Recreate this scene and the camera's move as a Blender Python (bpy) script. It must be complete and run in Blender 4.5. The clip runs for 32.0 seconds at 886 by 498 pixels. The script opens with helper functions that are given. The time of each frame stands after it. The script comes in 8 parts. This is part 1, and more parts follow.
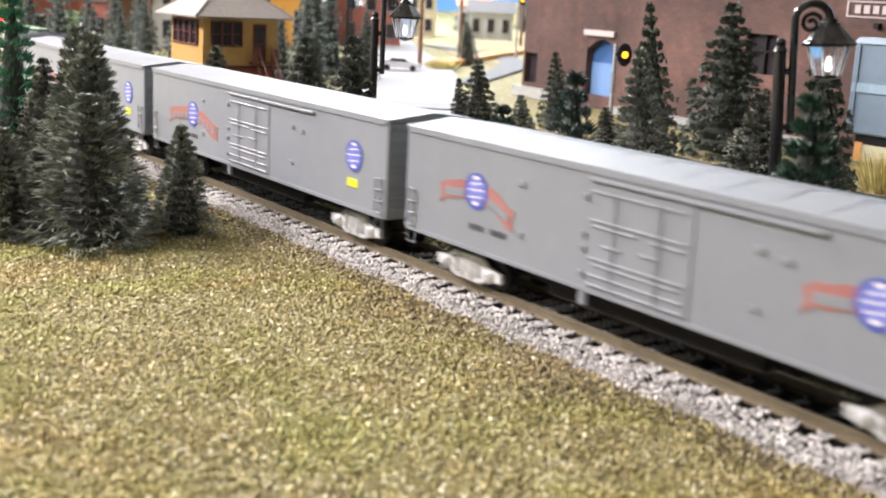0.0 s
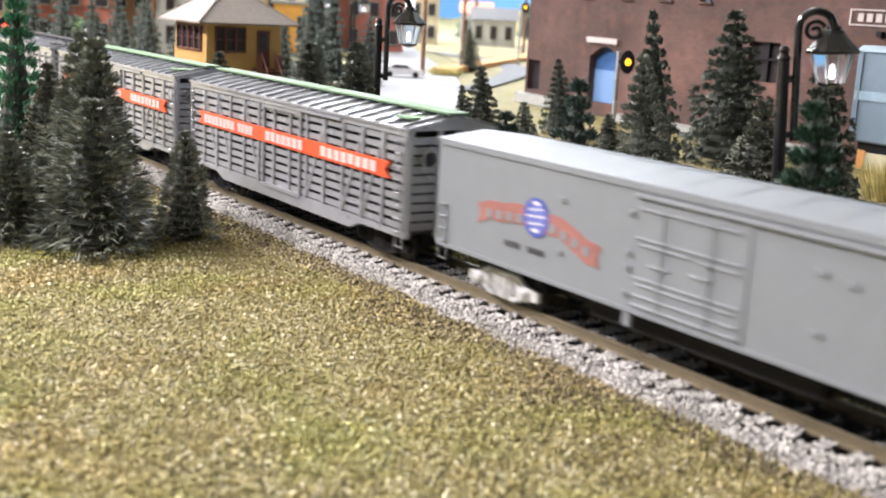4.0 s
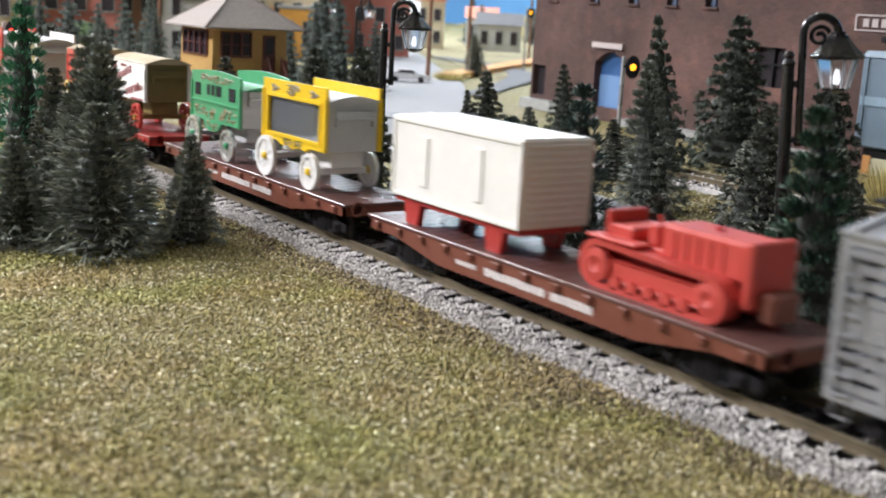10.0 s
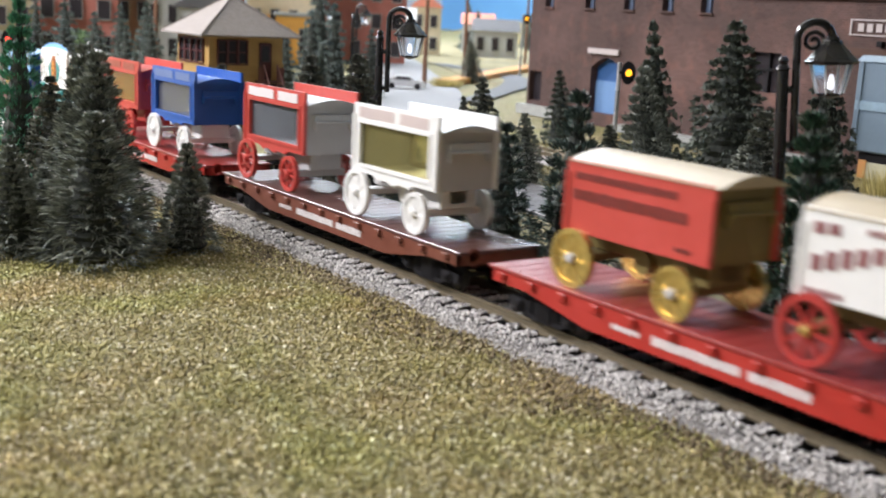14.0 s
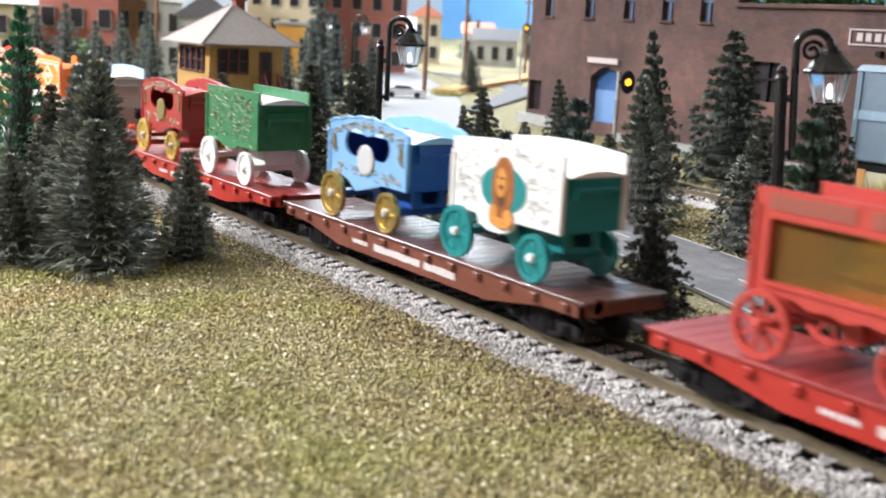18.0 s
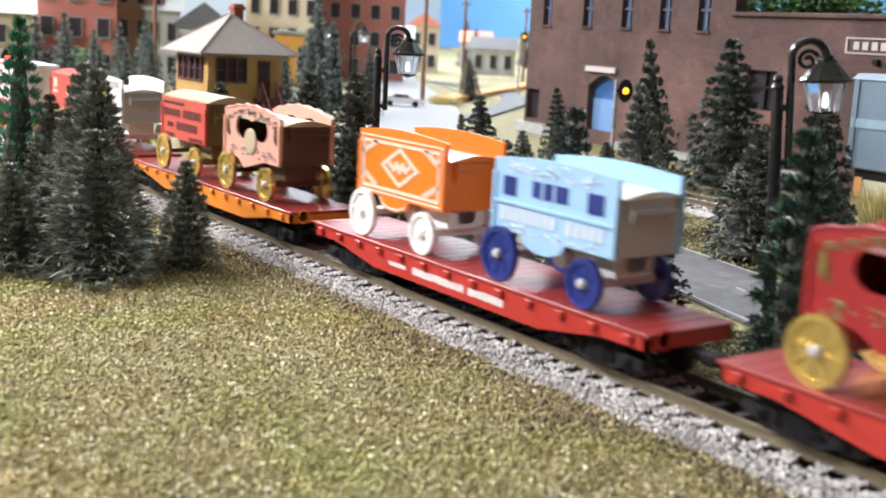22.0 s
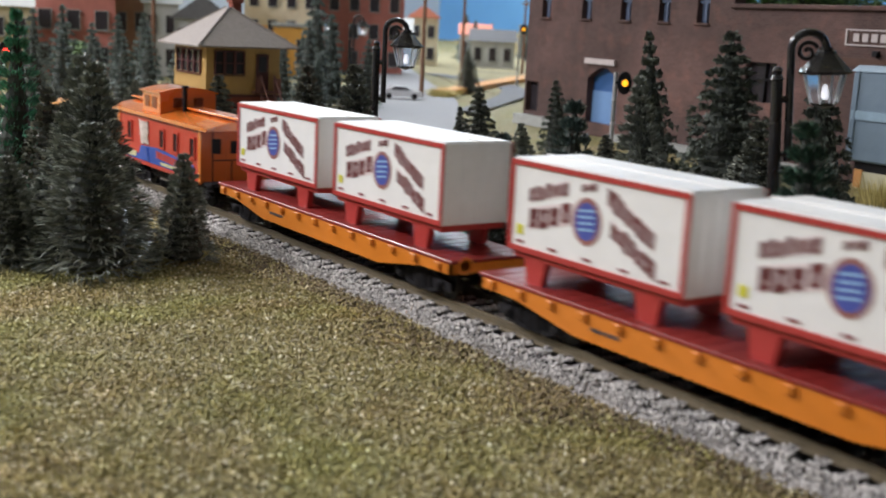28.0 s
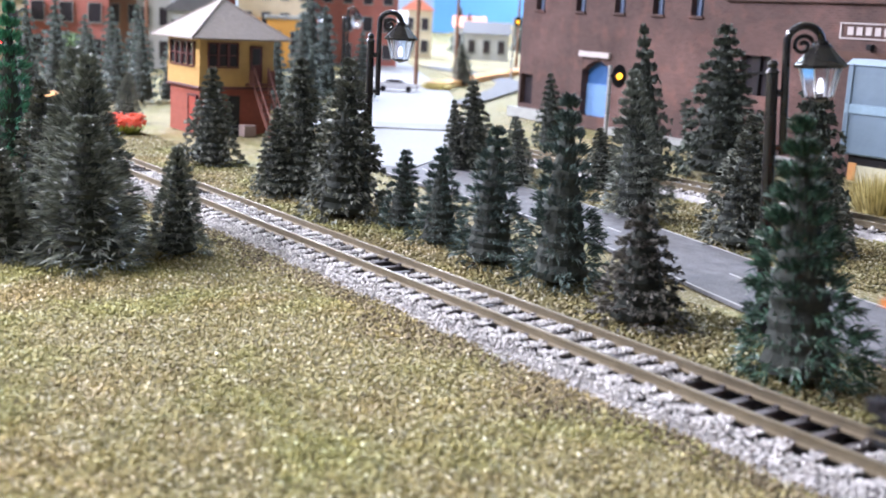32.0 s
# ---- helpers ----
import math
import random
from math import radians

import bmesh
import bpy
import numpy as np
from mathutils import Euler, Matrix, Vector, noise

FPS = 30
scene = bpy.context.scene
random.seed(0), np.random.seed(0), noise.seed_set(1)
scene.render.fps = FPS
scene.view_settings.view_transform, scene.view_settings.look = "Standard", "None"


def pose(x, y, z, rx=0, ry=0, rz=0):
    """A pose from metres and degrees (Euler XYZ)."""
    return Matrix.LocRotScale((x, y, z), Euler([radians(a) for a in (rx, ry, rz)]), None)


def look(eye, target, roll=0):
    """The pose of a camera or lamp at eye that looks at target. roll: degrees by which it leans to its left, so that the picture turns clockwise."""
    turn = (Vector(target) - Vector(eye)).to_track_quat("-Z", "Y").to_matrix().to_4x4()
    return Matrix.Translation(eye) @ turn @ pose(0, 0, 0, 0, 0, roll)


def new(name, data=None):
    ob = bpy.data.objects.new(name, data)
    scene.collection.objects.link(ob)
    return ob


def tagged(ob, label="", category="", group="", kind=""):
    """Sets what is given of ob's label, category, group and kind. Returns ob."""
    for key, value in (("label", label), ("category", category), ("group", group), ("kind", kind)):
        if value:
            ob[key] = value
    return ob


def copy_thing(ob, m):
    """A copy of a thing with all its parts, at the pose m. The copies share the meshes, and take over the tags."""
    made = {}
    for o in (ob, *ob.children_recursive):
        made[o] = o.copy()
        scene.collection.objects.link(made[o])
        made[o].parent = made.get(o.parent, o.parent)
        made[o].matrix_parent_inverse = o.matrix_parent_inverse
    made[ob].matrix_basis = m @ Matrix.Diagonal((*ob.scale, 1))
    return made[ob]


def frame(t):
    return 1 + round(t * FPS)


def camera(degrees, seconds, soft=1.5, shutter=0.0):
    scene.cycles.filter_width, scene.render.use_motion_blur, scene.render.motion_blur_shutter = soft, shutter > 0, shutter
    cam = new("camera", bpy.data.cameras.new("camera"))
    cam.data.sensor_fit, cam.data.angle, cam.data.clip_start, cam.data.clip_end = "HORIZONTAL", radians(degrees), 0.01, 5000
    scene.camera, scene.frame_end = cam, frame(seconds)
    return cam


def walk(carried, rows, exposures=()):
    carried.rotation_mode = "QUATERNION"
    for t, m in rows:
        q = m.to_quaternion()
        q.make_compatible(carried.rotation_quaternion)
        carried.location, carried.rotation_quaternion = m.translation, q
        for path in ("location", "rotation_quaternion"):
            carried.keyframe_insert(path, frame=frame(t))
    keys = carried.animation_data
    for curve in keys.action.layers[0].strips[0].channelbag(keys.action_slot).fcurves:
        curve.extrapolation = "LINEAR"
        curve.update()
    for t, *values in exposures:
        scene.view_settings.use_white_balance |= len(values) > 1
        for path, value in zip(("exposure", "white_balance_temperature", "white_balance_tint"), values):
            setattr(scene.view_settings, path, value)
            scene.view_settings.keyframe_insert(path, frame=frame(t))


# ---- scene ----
PATH = [
    (0, (0.3069, -0.2269, 0.0912), (-0.4906, 0.3358, -0.1267), 2.92),
    (0.5, (0.3070, -0.2271, 0.0912), (-0.4906, 0.3357, -0.1262), 3.00),
    (1, (0.3067, -0.2274, 0.0910), (-0.4908, 0.3359, -0.1253), 3.11),
    (1.5, (0.3070, -0.2270, 0.0913), (-0.4908, 0.3357, -0.1250), 3.14),
    (2, (0.3075, -0.2268, 0.0914), (-0.4912, 0.3354, -0.1231), 3.04),
    (2.5, (0.3069, -0.2271, 0.0912), (-0.4915, 0.3357, -0.1228), 2.98),
    (3, (0.3071, -0.2272, 0.0912), (-0.4922, 0.3340, -0.1236), 3.02),
    (3.5, (0.3068, -0.2274, 0.0910), (-0.4925, 0.3342, -0.1228), 3.11),
    (5.5, (0.3076, -0.2277, 0.0911), (-0.4930, 0.3340, -0.1177), 3.02),
    (6, (0.3075, -0.2276, 0.0911), (-0.4938, 0.3332, -0.1172), 3.04),
    (6.5, (0.3072, -0.2274, 0.0910), (-0.4942, 0.3328, -0.1187), 3.10),
    (7, (0.3073, -0.2276, 0.0910), (-0.4942, 0.3322, -0.1199), 3.15),
    (7.5, (0.3078, -0.2273, 0.0911), (-0.4940, 0.3324, -0.1183), 3.02),
    (8, (0.3077, -0.2273, 0.0912), (-0.4933, 0.3335, -0.1184), 2.91),
    (8.5, (0.3075, -0.2275, 0.0912), (-0.4942, 0.3318, -0.1197), 2.91),
    (9, (0.3075, -0.2278, 0.0911), (-0.4951, 0.3308, -0.1181), 3.02),
    (9.5, (0.3075, -0.2277, 0.0910), (-0.4954, 0.3307, -0.1179), 3.06),
    (10, (0.3076, -0.2279, 0.0910), (-0.4953, 0.3307, -0.1173), 3.16),
    (10.5, (0.3081, -0.2274, 0.0914), (-0.4946, 0.3316, -0.1163), 3.01),
    (11, (0.3076, -0.2274, 0.0912), (-0.4941, 0.3331, -0.1163), 2.91),
    (11.5, (0.3081, -0.2277, 0.0913), (-0.4944, 0.3319, -0.1157), 2.96),
    (12, (0.3078, -0.2278, 0.0912), (-0.4947, 0.3321, -0.1151), 3.04),
    (12.5, (0.3076, -0.2279, 0.0909), (-0.4950, 0.3321, -0.1146), 3.11),
    (13, (0.3080, -0.2277, 0.0913), (-0.4947, 0.3322, -0.1139), 3.03),
    (13.5, (0.3082, -0.2273, 0.0913), (-0.4943, 0.3334, -0.1126), 2.89),
    (14, (0.3082, -0.2278, 0.0913), (-0.4945, 0.3329, -0.1117), 2.89),
    (14.5, (0.3083, -0.2279, 0.0912), (-0.4951, 0.3323, -0.1106), 2.91),
    (16.5, (0.3088, -0.2279, 0.0914), (-0.4945, 0.3335, -0.1074), 2.88),
    (17, (0.3085, -0.2279, 0.0915), (-0.4943, 0.3340, -0.1078), 2.89),
    (17.5, (0.3091, -0.2283, 0.0915), (-0.4948, 0.3327, -0.1059), 2.87),
    (18, (0.3090, -0.2284, 0.0913), (-0.4951, 0.3331, -0.1041), 2.94),
    (18.5, (0.3088, -0.2284, 0.0914), (-0.4953, 0.3333, -0.1031), 3.00),
    (19, (0.3094, -0.2286, 0.0914), (-0.4951, 0.3333, -0.1012), 2.95),
    (19.5, (0.3092, -0.2279, 0.0914), (-0.4951, 0.3344, -0.1009), 2.87),
    (20, (0.3090, -0.2282, 0.0914), (-0.4953, 0.3337, -0.1017), 2.88),
    (20.5, (0.3093, -0.2286, 0.0916), (-0.4951, 0.3333, -0.1014), 2.90),
    (21, (0.3094, -0.2284, 0.0915), (-0.4954, 0.3333, -0.1001), 2.86),
    (21.5, (0.3095, -0.2286, 0.0916), (-0.4950, 0.3340, -0.0989), 2.88),
    (22, (0.3100, -0.2288, 0.0917), (-0.4947, 0.3342, -0.0966), 2.87),
    (22.5, (0.3095, -0.2283, 0.0914), (-0.4953, 0.3351, -0.0956), 2.78),
    (23, (0.3095, -0.2287, 0.0915), (-0.4953, 0.3347, -0.0957), 2.82),
    (23.5, (0.3097, -0.2287, 0.0916), (-0.4955, 0.3341, -0.0951), 2.85),
    (24, (0.3093, -0.2287, 0.0914), (-0.4953, 0.3350, -0.0949), 2.91),
    (24.5, (0.3099, -0.2286, 0.0917), (-0.4946, 0.3350, -0.0953), 2.93),
    (25, (0.3097, -0.2283, 0.0915), (-0.4948, 0.3354, -0.0955), 2.84),
    (25.5, (0.3093, -0.2279, 0.0916), (-0.4944, 0.3362, -0.0977), 2.73),
    (27.5, (0.3091, -0.2282, 0.0917), (-0.4944, 0.3342, -0.1035), 2.89),
    (28, (0.3092, -0.2276, 0.0915), (-0.4942, 0.3352, -0.1029), 2.81),
    (28.5, (0.3086, -0.2278, 0.0913), (-0.4940, 0.3356, -0.1046), 2.80),
    (29, (0.3088, -0.2282, 0.0914), (-0.4941, 0.3346, -0.1052), 2.85),
    (29.5, (0.3087, -0.2282, 0.0913), (-0.4942, 0.3346, -0.1053), 2.91),
    (30, (0.3085, -0.2282, 0.0913), (-0.4939, 0.3353, -0.1055), 3.08),
    (30.5, (0.3087, -0.2282, 0.0914), (-0.4931, 0.3362, -0.1051), 2.99),
    (31, (0.3084, -0.2276, 0.0912), (-0.4927, 0.3376, -0.1061), 3.00),
    (31.5, (0.3082, -0.2276, 0.0912), (-0.4910, 0.3394, -0.1081), 2.99),
    (32, (0.3084, -0.2275, 0.0916), (-0.4907, 0.3394, -0.1088), 2.92),
]
cam = camera(42.2, 32.0, soft=1.8, shutter=0.7)
cam.data.dof.use_dof = True
cam.data.dof.focus_distance = 0.52
cam.data.dof.aperture_fstop = 22.0
EXPOSURES = [(0, 0.44), (3, 0.44), (7, 0.34), (9, -0.06), (10, -0.16), (11, -0.6), (12, -0.26), (13, -0.09), (14, -0.09), (17, 0.25), (24, 0.25), (25, 0.09), (28, -0.66), (29, -0.44), (30, -0.44), (31, 0.23), (32, 0.46)]
WHITE_BALANCE = [(0, 6880), (3, 6830), (9, 6440), (30, 6480), (31, 6080), (32, 5860)]
KELVIN = [np.interp(t, [w[0] for w in WHITE_BALANCE], [w[1] for w in WHITE_BALANCE]) for t, _ in EXPOSURES]
walk(cam, [(t, look(eye, target, roll)) for t, eye, target, roll in PATH], [(t, stops, float(k), 14.0 + abs(6500 - float(k)) * 0.012) for (t, stops), k in zip(EXPOSURES, KELVIN)])

# ---------------------------------------------------------------- light of the train room
world = bpy.data.worlds.new("room_air")
scene.world = world
world.use_nodes = True
world.node_tree.nodes["Background"].inputs[0].default_value = (0.80, 0.88, 1.0, 1)
world.node_tree.nodes["Background"].inputs[1].default_value = 0.25


def ceiling_lamp(x, y, z, sx, sy, watts, colour):
    data = bpy.data.lights.new("fluorescent_light", "AREA")
    data.shape, data.size, data.size_y, data.energy, data.color = "RECTANGLE", sx, sy, watts, colour
    ob = new("fluorescent_light", data)
    ob.location = (x, y, z)
    return ob


# Unseen tubes; the first is added low, so its light weakens farther off.
TUBES = [(-0.95, -0.98, 0.95, 66.0), (0.5, -1.35, 1.555, 5.0), (-2.7, -0.5, 1.555, 120.0), (-1.5, 1.0, 1.555, 23.0), (0.4, 1.3, 1.555, 2.0), (-2.8, 1.45, 1.555, 70.0), (-3.8, 2.9, 1.555, 45.0)]
for lx, ly, lz, watts in TUBES:
    # Far tubes are bluish to bring in the background haze.
    ceiling_lamp(lx, ly, lz, 1.2, 0.16, watts, (0.975, 0.975, 0.985) if ly < 0.5 else (0.80, 0.92, 1.0))


# ---------------------------------------------------------------- materials
def mat(name, base, rough=0.55, metal=0.0, var=0.18, scale=260.0, bump=0.15, second=None, emit=None, spec=0.5, island=0.0, coat=0.0):
    """A painted or natural surface: two scales of mottling, fine relief, wear in the gloss."""
    m = bpy.data.materials.new(name)
    m.use_nodes = True
    nt = m.node_tree
    bs = nt.nodes["Principled BSDF"]
    tc = nt.nodes.new("ShaderNodeTexCoord")
    n1 = nt.nodes.new("ShaderNodeTexNoise")
    n1.inputs["Scale"].default_value = scale
    n1.inputs["Detail"].default_value = 5
    n2 = nt.nodes.new("ShaderNodeTexNoise")
    n2.inputs["Scale"].default_value = scale * 0.13
    n2.inputs["Detail"].default_value = 3
    for n in (n1, n2):
        nt.links.new(tc.outputs["Object"], n.inputs["Vector"])
    add = nt.nodes.new("ShaderNodeMath")
    add.operation = "ADD"
    nt.links.new(n1.outputs[0], add.inputs[0])
    nt.links.new(n2.outputs[0], add.inputs[1])
    fac = add.outputs[0]
    if island:
        geo = nt.nodes.new("ShaderNodeNewGeometry")
        mix = nt.nodes.new("ShaderNodeMath")
        mix.operation = "MULTIPLY_ADD"
        nt.links.new(geo.outputs["Random Per Island"], mix.inputs[0])
        mix.inputs[1].default_value = island
        nt.links.new(fac, mix.inputs[2])
        sub = nt.nodes.new("ShaderNodeMath")
        sub.operation = "SUBTRACT"
        nt.links.new(mix.outputs[0], sub.inputs[0])
        sub.inputs[1].default_value = island * 0.5
        fac = sub.outputs[0]
    ramp = nt.nodes.new("ShaderNodeValToRGB")
    lo = [max(0.0, c * (1 - var)) for c in base]
    hi = [min(1.0, c * (1 + var)) for c in (second or base)]
    ramp.color_ramp.elements[0].position, ramp.color_ramp.elements[0].color = 0.30, (*lo, 1)
    ramp.color_ramp.elements[1].position, ramp.color_ramp.elements[1].color = 0.72, (*hi, 1)
    half = nt.nodes.new("ShaderNodeMath")
    half.operation = "MULTIPLY"
    half.inputs[1].default_value = 0.5
    nt.links.new(fac, half.inputs[0])
    nt.links.new(half.outputs[0], ramp.inputs[0])
    nt.links.new(ramp.outputs[0], bs.inputs["Base Color"])
    rr = nt.nodes.new("ShaderNodeMapRange")
    rr.inputs["From Min"].default_value, rr.inputs["From Max"].default_value = 0.3, 0.7
    rr.inputs["To Min"].default_value, rr.inputs["To Max"].default_value = max(0.03, rough - 0.08), min(1.0, rough + 0.10)
    nt.links.new(n2.outputs[0], rr.inputs["Value"])
    nt.links.new(rr.outputs[0], bs.inputs["Roughness"])
    bs.inputs["Metallic"].default_value = metal
    bs.inputs["Specular IOR Level"].default_value = spec
    if coat:
        bs.inputs["Coat Weight"].default_value = coat
    if bump:
        b = nt.nodes.new("ShaderNodeBump")
        b.inputs["Strength"].default_value = bump
        b.inputs["Distance"].default_value = 0.4 / scale
        nt.links.new(n1.outputs[0], b.inputs["Height"])
        nt.links.new(b.outputs[0], bs.inputs["Normal"])
    if emit:
        bs.inputs["Emission Color"].default_value = (*emit[0], 1)
        bs.inputs["Emission Strength"].default_value = emit[1]
    return m


def glass_mat(name, colour, alpha_tint=0.9, rough=0.05):
    m = bpy.data.materials.new(name)
    m.use_nodes = True
    bs = m.node_tree.nodes["Principled BSDF"]
    bs.inputs["Base Color"].default_value = (*colour, 1)
    bs.inputs["Transmission Weight"].default_value = alpha_tint
    bs.inputs["Roughness"].default_value = rough
    bs.inputs["IOR"].default_value = 1.2
    return m


GREY = mat("grey_car_paint", (0.222, 0.240, 0.264), 0.42, var=0.06, scale=120, bump=0.05)
ROOFGREY = mat("grey_roof_paint", (0.205, 0.220, 0.240), 0.5, var=0.08, scale=140, bump=0.05)
SILVER = mat("silver_car_paint", (0.385, 0.395, 0.43), 0.28, metal=0.35, var=0.12, scale=200)
# Near-black colour for insides that lie in shade.
SHADEIN = mat("dark_inside_shade", (0.02, 0.02, 0.022), 0.8)
BLACK = mat("black_plastic", (0.016, 0.015, 0.017), 0.7, var=0.3, spec=0.2)
CHROME = mat("silver_truck_plastic", (0.42, 0.43, 0.46), 0.25, metal=0.2, var=0.35, scale=500, second=(0.74, 0.75, 0.78))
STEELWHEEL = mat("wheel_metal", (0.035, 0.032, 0.031), 0.5, metal=0.3, spec=0.3)
GREENWALK = mat("green_running_board", (0.10, 0.19, 0.09), 0.6)
BANNER = mat("orange_red_banner", (0.72, 0.10, 0.035), 0.5, var=0.08)
LETTERGREY = mat("silver_grey_lettering", (0.64, 0.54, 0.52), 0.5)
BROWNDECK = mat("brown_deck_paint", (0.115, 0.052, 0.045), 0.30, spec=0.8, var=0.15, scale=180)
BROWNSIDE = mat("brown_side_paint", (0.19, 0.060, 0.038), 0.45, var=0.10)
REDDECK = mat("red_deck_paint", (0.30, 0.036, 0.032), 0.38, var=0.10)
REDSIDE = mat("red_side_paint", (0.46, 0.034, 0.025), 0.40, var=0.06)
ORANGESIDE = mat("orange_side_paint", (0.72, 0.22, 0.022), 0.42, var=0.06)
MAROONDECK = mat("maroon_deck_paint", (0.25, 0.026, 0.022), 0.36, var=0.10)
PALELET = mat("pale_blue_white_print", (0.58, 0.68, 0.80), 0.5, var=0.08)
WHITELET = mat("white_lettering", (0.78, 0.74, 0.74), 0.5, var=0.05)
BLACKLET = mat("grey_black_lettering", (0.07, 0.07, 0.08), 0.5, var=0.3)
WHITE = mat("white_plastic", (0.86, 0.855, 0.84), 0.4, var=0.04)
CREAM = mat("cream_white_plastic", (0.88, 0.87, 0.83), 0.38, var=0.04)
LIGHTGREY = mat("light_grey_plastic", (0.55, 0.55, 0.56), 0.42, var=0.05)
REDPL = mat("red_plastic", (0.45, 0.042, 0.036), 0.42, var=0.08)
BRIGHTRED = mat("bright_red_plastic", (0.54, 0.066, 0.052), 0.40, var=0.08)
DARKRED = mat("dark_red_plastic", (0.34, 0.018, 0.022), 0.40, var=0.08)
YELLOW = mat("yellow_plastic", (0.85, 0.56, 0.015), 0.40, var=0.06)
GOLD = mat("gold_paint", (0.74, 0.54, 0.19), 0.24, metal=0.75, var=0.15)
OLIVE = mat("olive_gold_paint", (0.20, 0.15, 0.045), 0.45, var=0.12)
TAN = mat("tan_roof_plastic", (0.48, 0.39, 0.26), 0.45, var=0.06)
GREENPL = mat("emerald_green_plastic", (0.055, 0.33, 0.15), 0.40, var=0.10)
DKGREEN = mat("forest_green_plastic", (0.02, 0.18, 0.065), 0.42, var=0.22, second=(0.04, 0.20, 0.08))
BLUEPL = mat("royal_blue_plastic", (0.014, 0.100, 0.42), 0.38, var=0.08)
NAVY = mat("navy_blue_plastic", (0.015, 0.03, 0.20), 0.38)
LTBLUE = mat("light_blue_plastic", (0.22, 0.45, 0.76), 0.42, var=0.07)
PALEBLUE = mat("pale_blue_plastic", (0.33, 0.55, 0.80), 0.42, var=0.07)
TEAL = mat("teal_plastic", (0.012, 0.24, 0.25), 0.38, var=0.08)
ORANGE = mat("orange_plastic", (0.85, 0.20, 0.015), 0.38, var=0.05)
CABRED = mat("caboose_red_paint", (0.55, 0.055, 0.03), 0.42, var=0.06)
CABORANGE = mat("caboose_orange_paint", (0.78, 0.20, 0.03), 0.24, var=0.06, coat=0.9)
CABEND = mat("caboose_end_orange", (0.62, 0.13, 0.02), 0.42, var=0.06)
CABBLUE = mat("caboose_blue_paint", (0.03, 0.09, 0.42), 0.42)
PINK = mat("salmon_pink_plastic", (0.72, 0.36, 0.27), 0.42, var=0.07)
BROWNPL = mat("dark_brown_plastic", (0.10, 0.045, 0.025), 0.45)
SILVERPL = mat("silver_plastic", (0.60, 0.60, 0.60), 0.28, metal=0.6)
DECALRED = mat("maroon_decal", (0.27, 0.085, 0.09), 0.5, var=0.2)
RIBBON = mat("faded_red_ribbon_decal", (0.34, 0.14, 0.125), 0.5, var=0.25, scale=500)
DECALBLUE = mat("blue_decal", (0.065, 0.090, 0.38), 0.45, var=0.2)
DECALYEL = mat("yellow_decal", (0.70, 0.66, 0.03), 0.5)
DECALGREEN = mat("green_decal", (0.10, 0.36, 0.05), 0.5)
FUR = mat("orange_brown_fur_paint", (0.34, 0.11, 0.025), 0.5, var=0.4, scale=500)
FURPALE = mat("pale_orange_fur_paint", (0.66, 0.28, 0.06), 0.5, var=0.3, scale=500)
BRASSRAIL = mat("brass_rail", (0.20, 0.165, 0.110), 0.42, metal=0.35, var=0.22, scale=400)
TIE = mat("dusty_black_tie_plastic", (0.035, 0.031, 0.033), 0.6, var=0.3, scale=300, second=(0.115, 0.105, 0.11))
BALLAST = mat("grey_ballast_stone", (0.46, 0.44, 0.425), 0.9, var=0.22, scale=900, bump=0.2, second=(0.72, 0.695, 0.675), island=0.8)
BALLASTBED = mat("ballast_bed", (0.16, 0.15, 0.145), 0.9, var=0.4, scale=900, bump=0.8, second=(0.46, 0.44, 0.43))
GLASSGREY = glass_mat("grey_tinted_glazing", (0.50, 0.53, 0.56))
GLASSOLIVE = glass_mat("olive_tinted_glazing", (0.62, 0.56, 0.28))
GLASSAMBER = glass_mat("amber_tinted_glazing", (0.70, 0.48, 0.18))
LOGOPALE = mat("pale_violet_blue_print", (0.16, 0.19, 0.52), 0.5, var=0.3, scale=700)
SIGNBLUE = mat("faded_blue_print", (0.16, 0.23, 0.44), 0.5, var=0.2)
SIGNRED = mat("faded_rust_print", (0.36, 0.10, 0.07), 0.5, var=0.2)
MAROONLET = mat("dark_maroon_print", (0.13, 0.022, 0.022), 0.5, var=0.3)
# Emerald and grey-green needles, both lightened to put the veiling haze into colour.
NEEDLEBRIGHT = mat("bright_emerald_needles", (0.024, 0.120, 0.072), 0.45, var=0.4, scale=400, bump=0, second=(0.085, 0.310, 0.190), island=0.8)
NEEDLEPALE = mat("haze_lifted_fir_needles", (0.072, 0.086, 0.070), 0.40, var=0.4, scale=400, bump=0, second=(0.265, 0.285, 0.240), island=0.7)


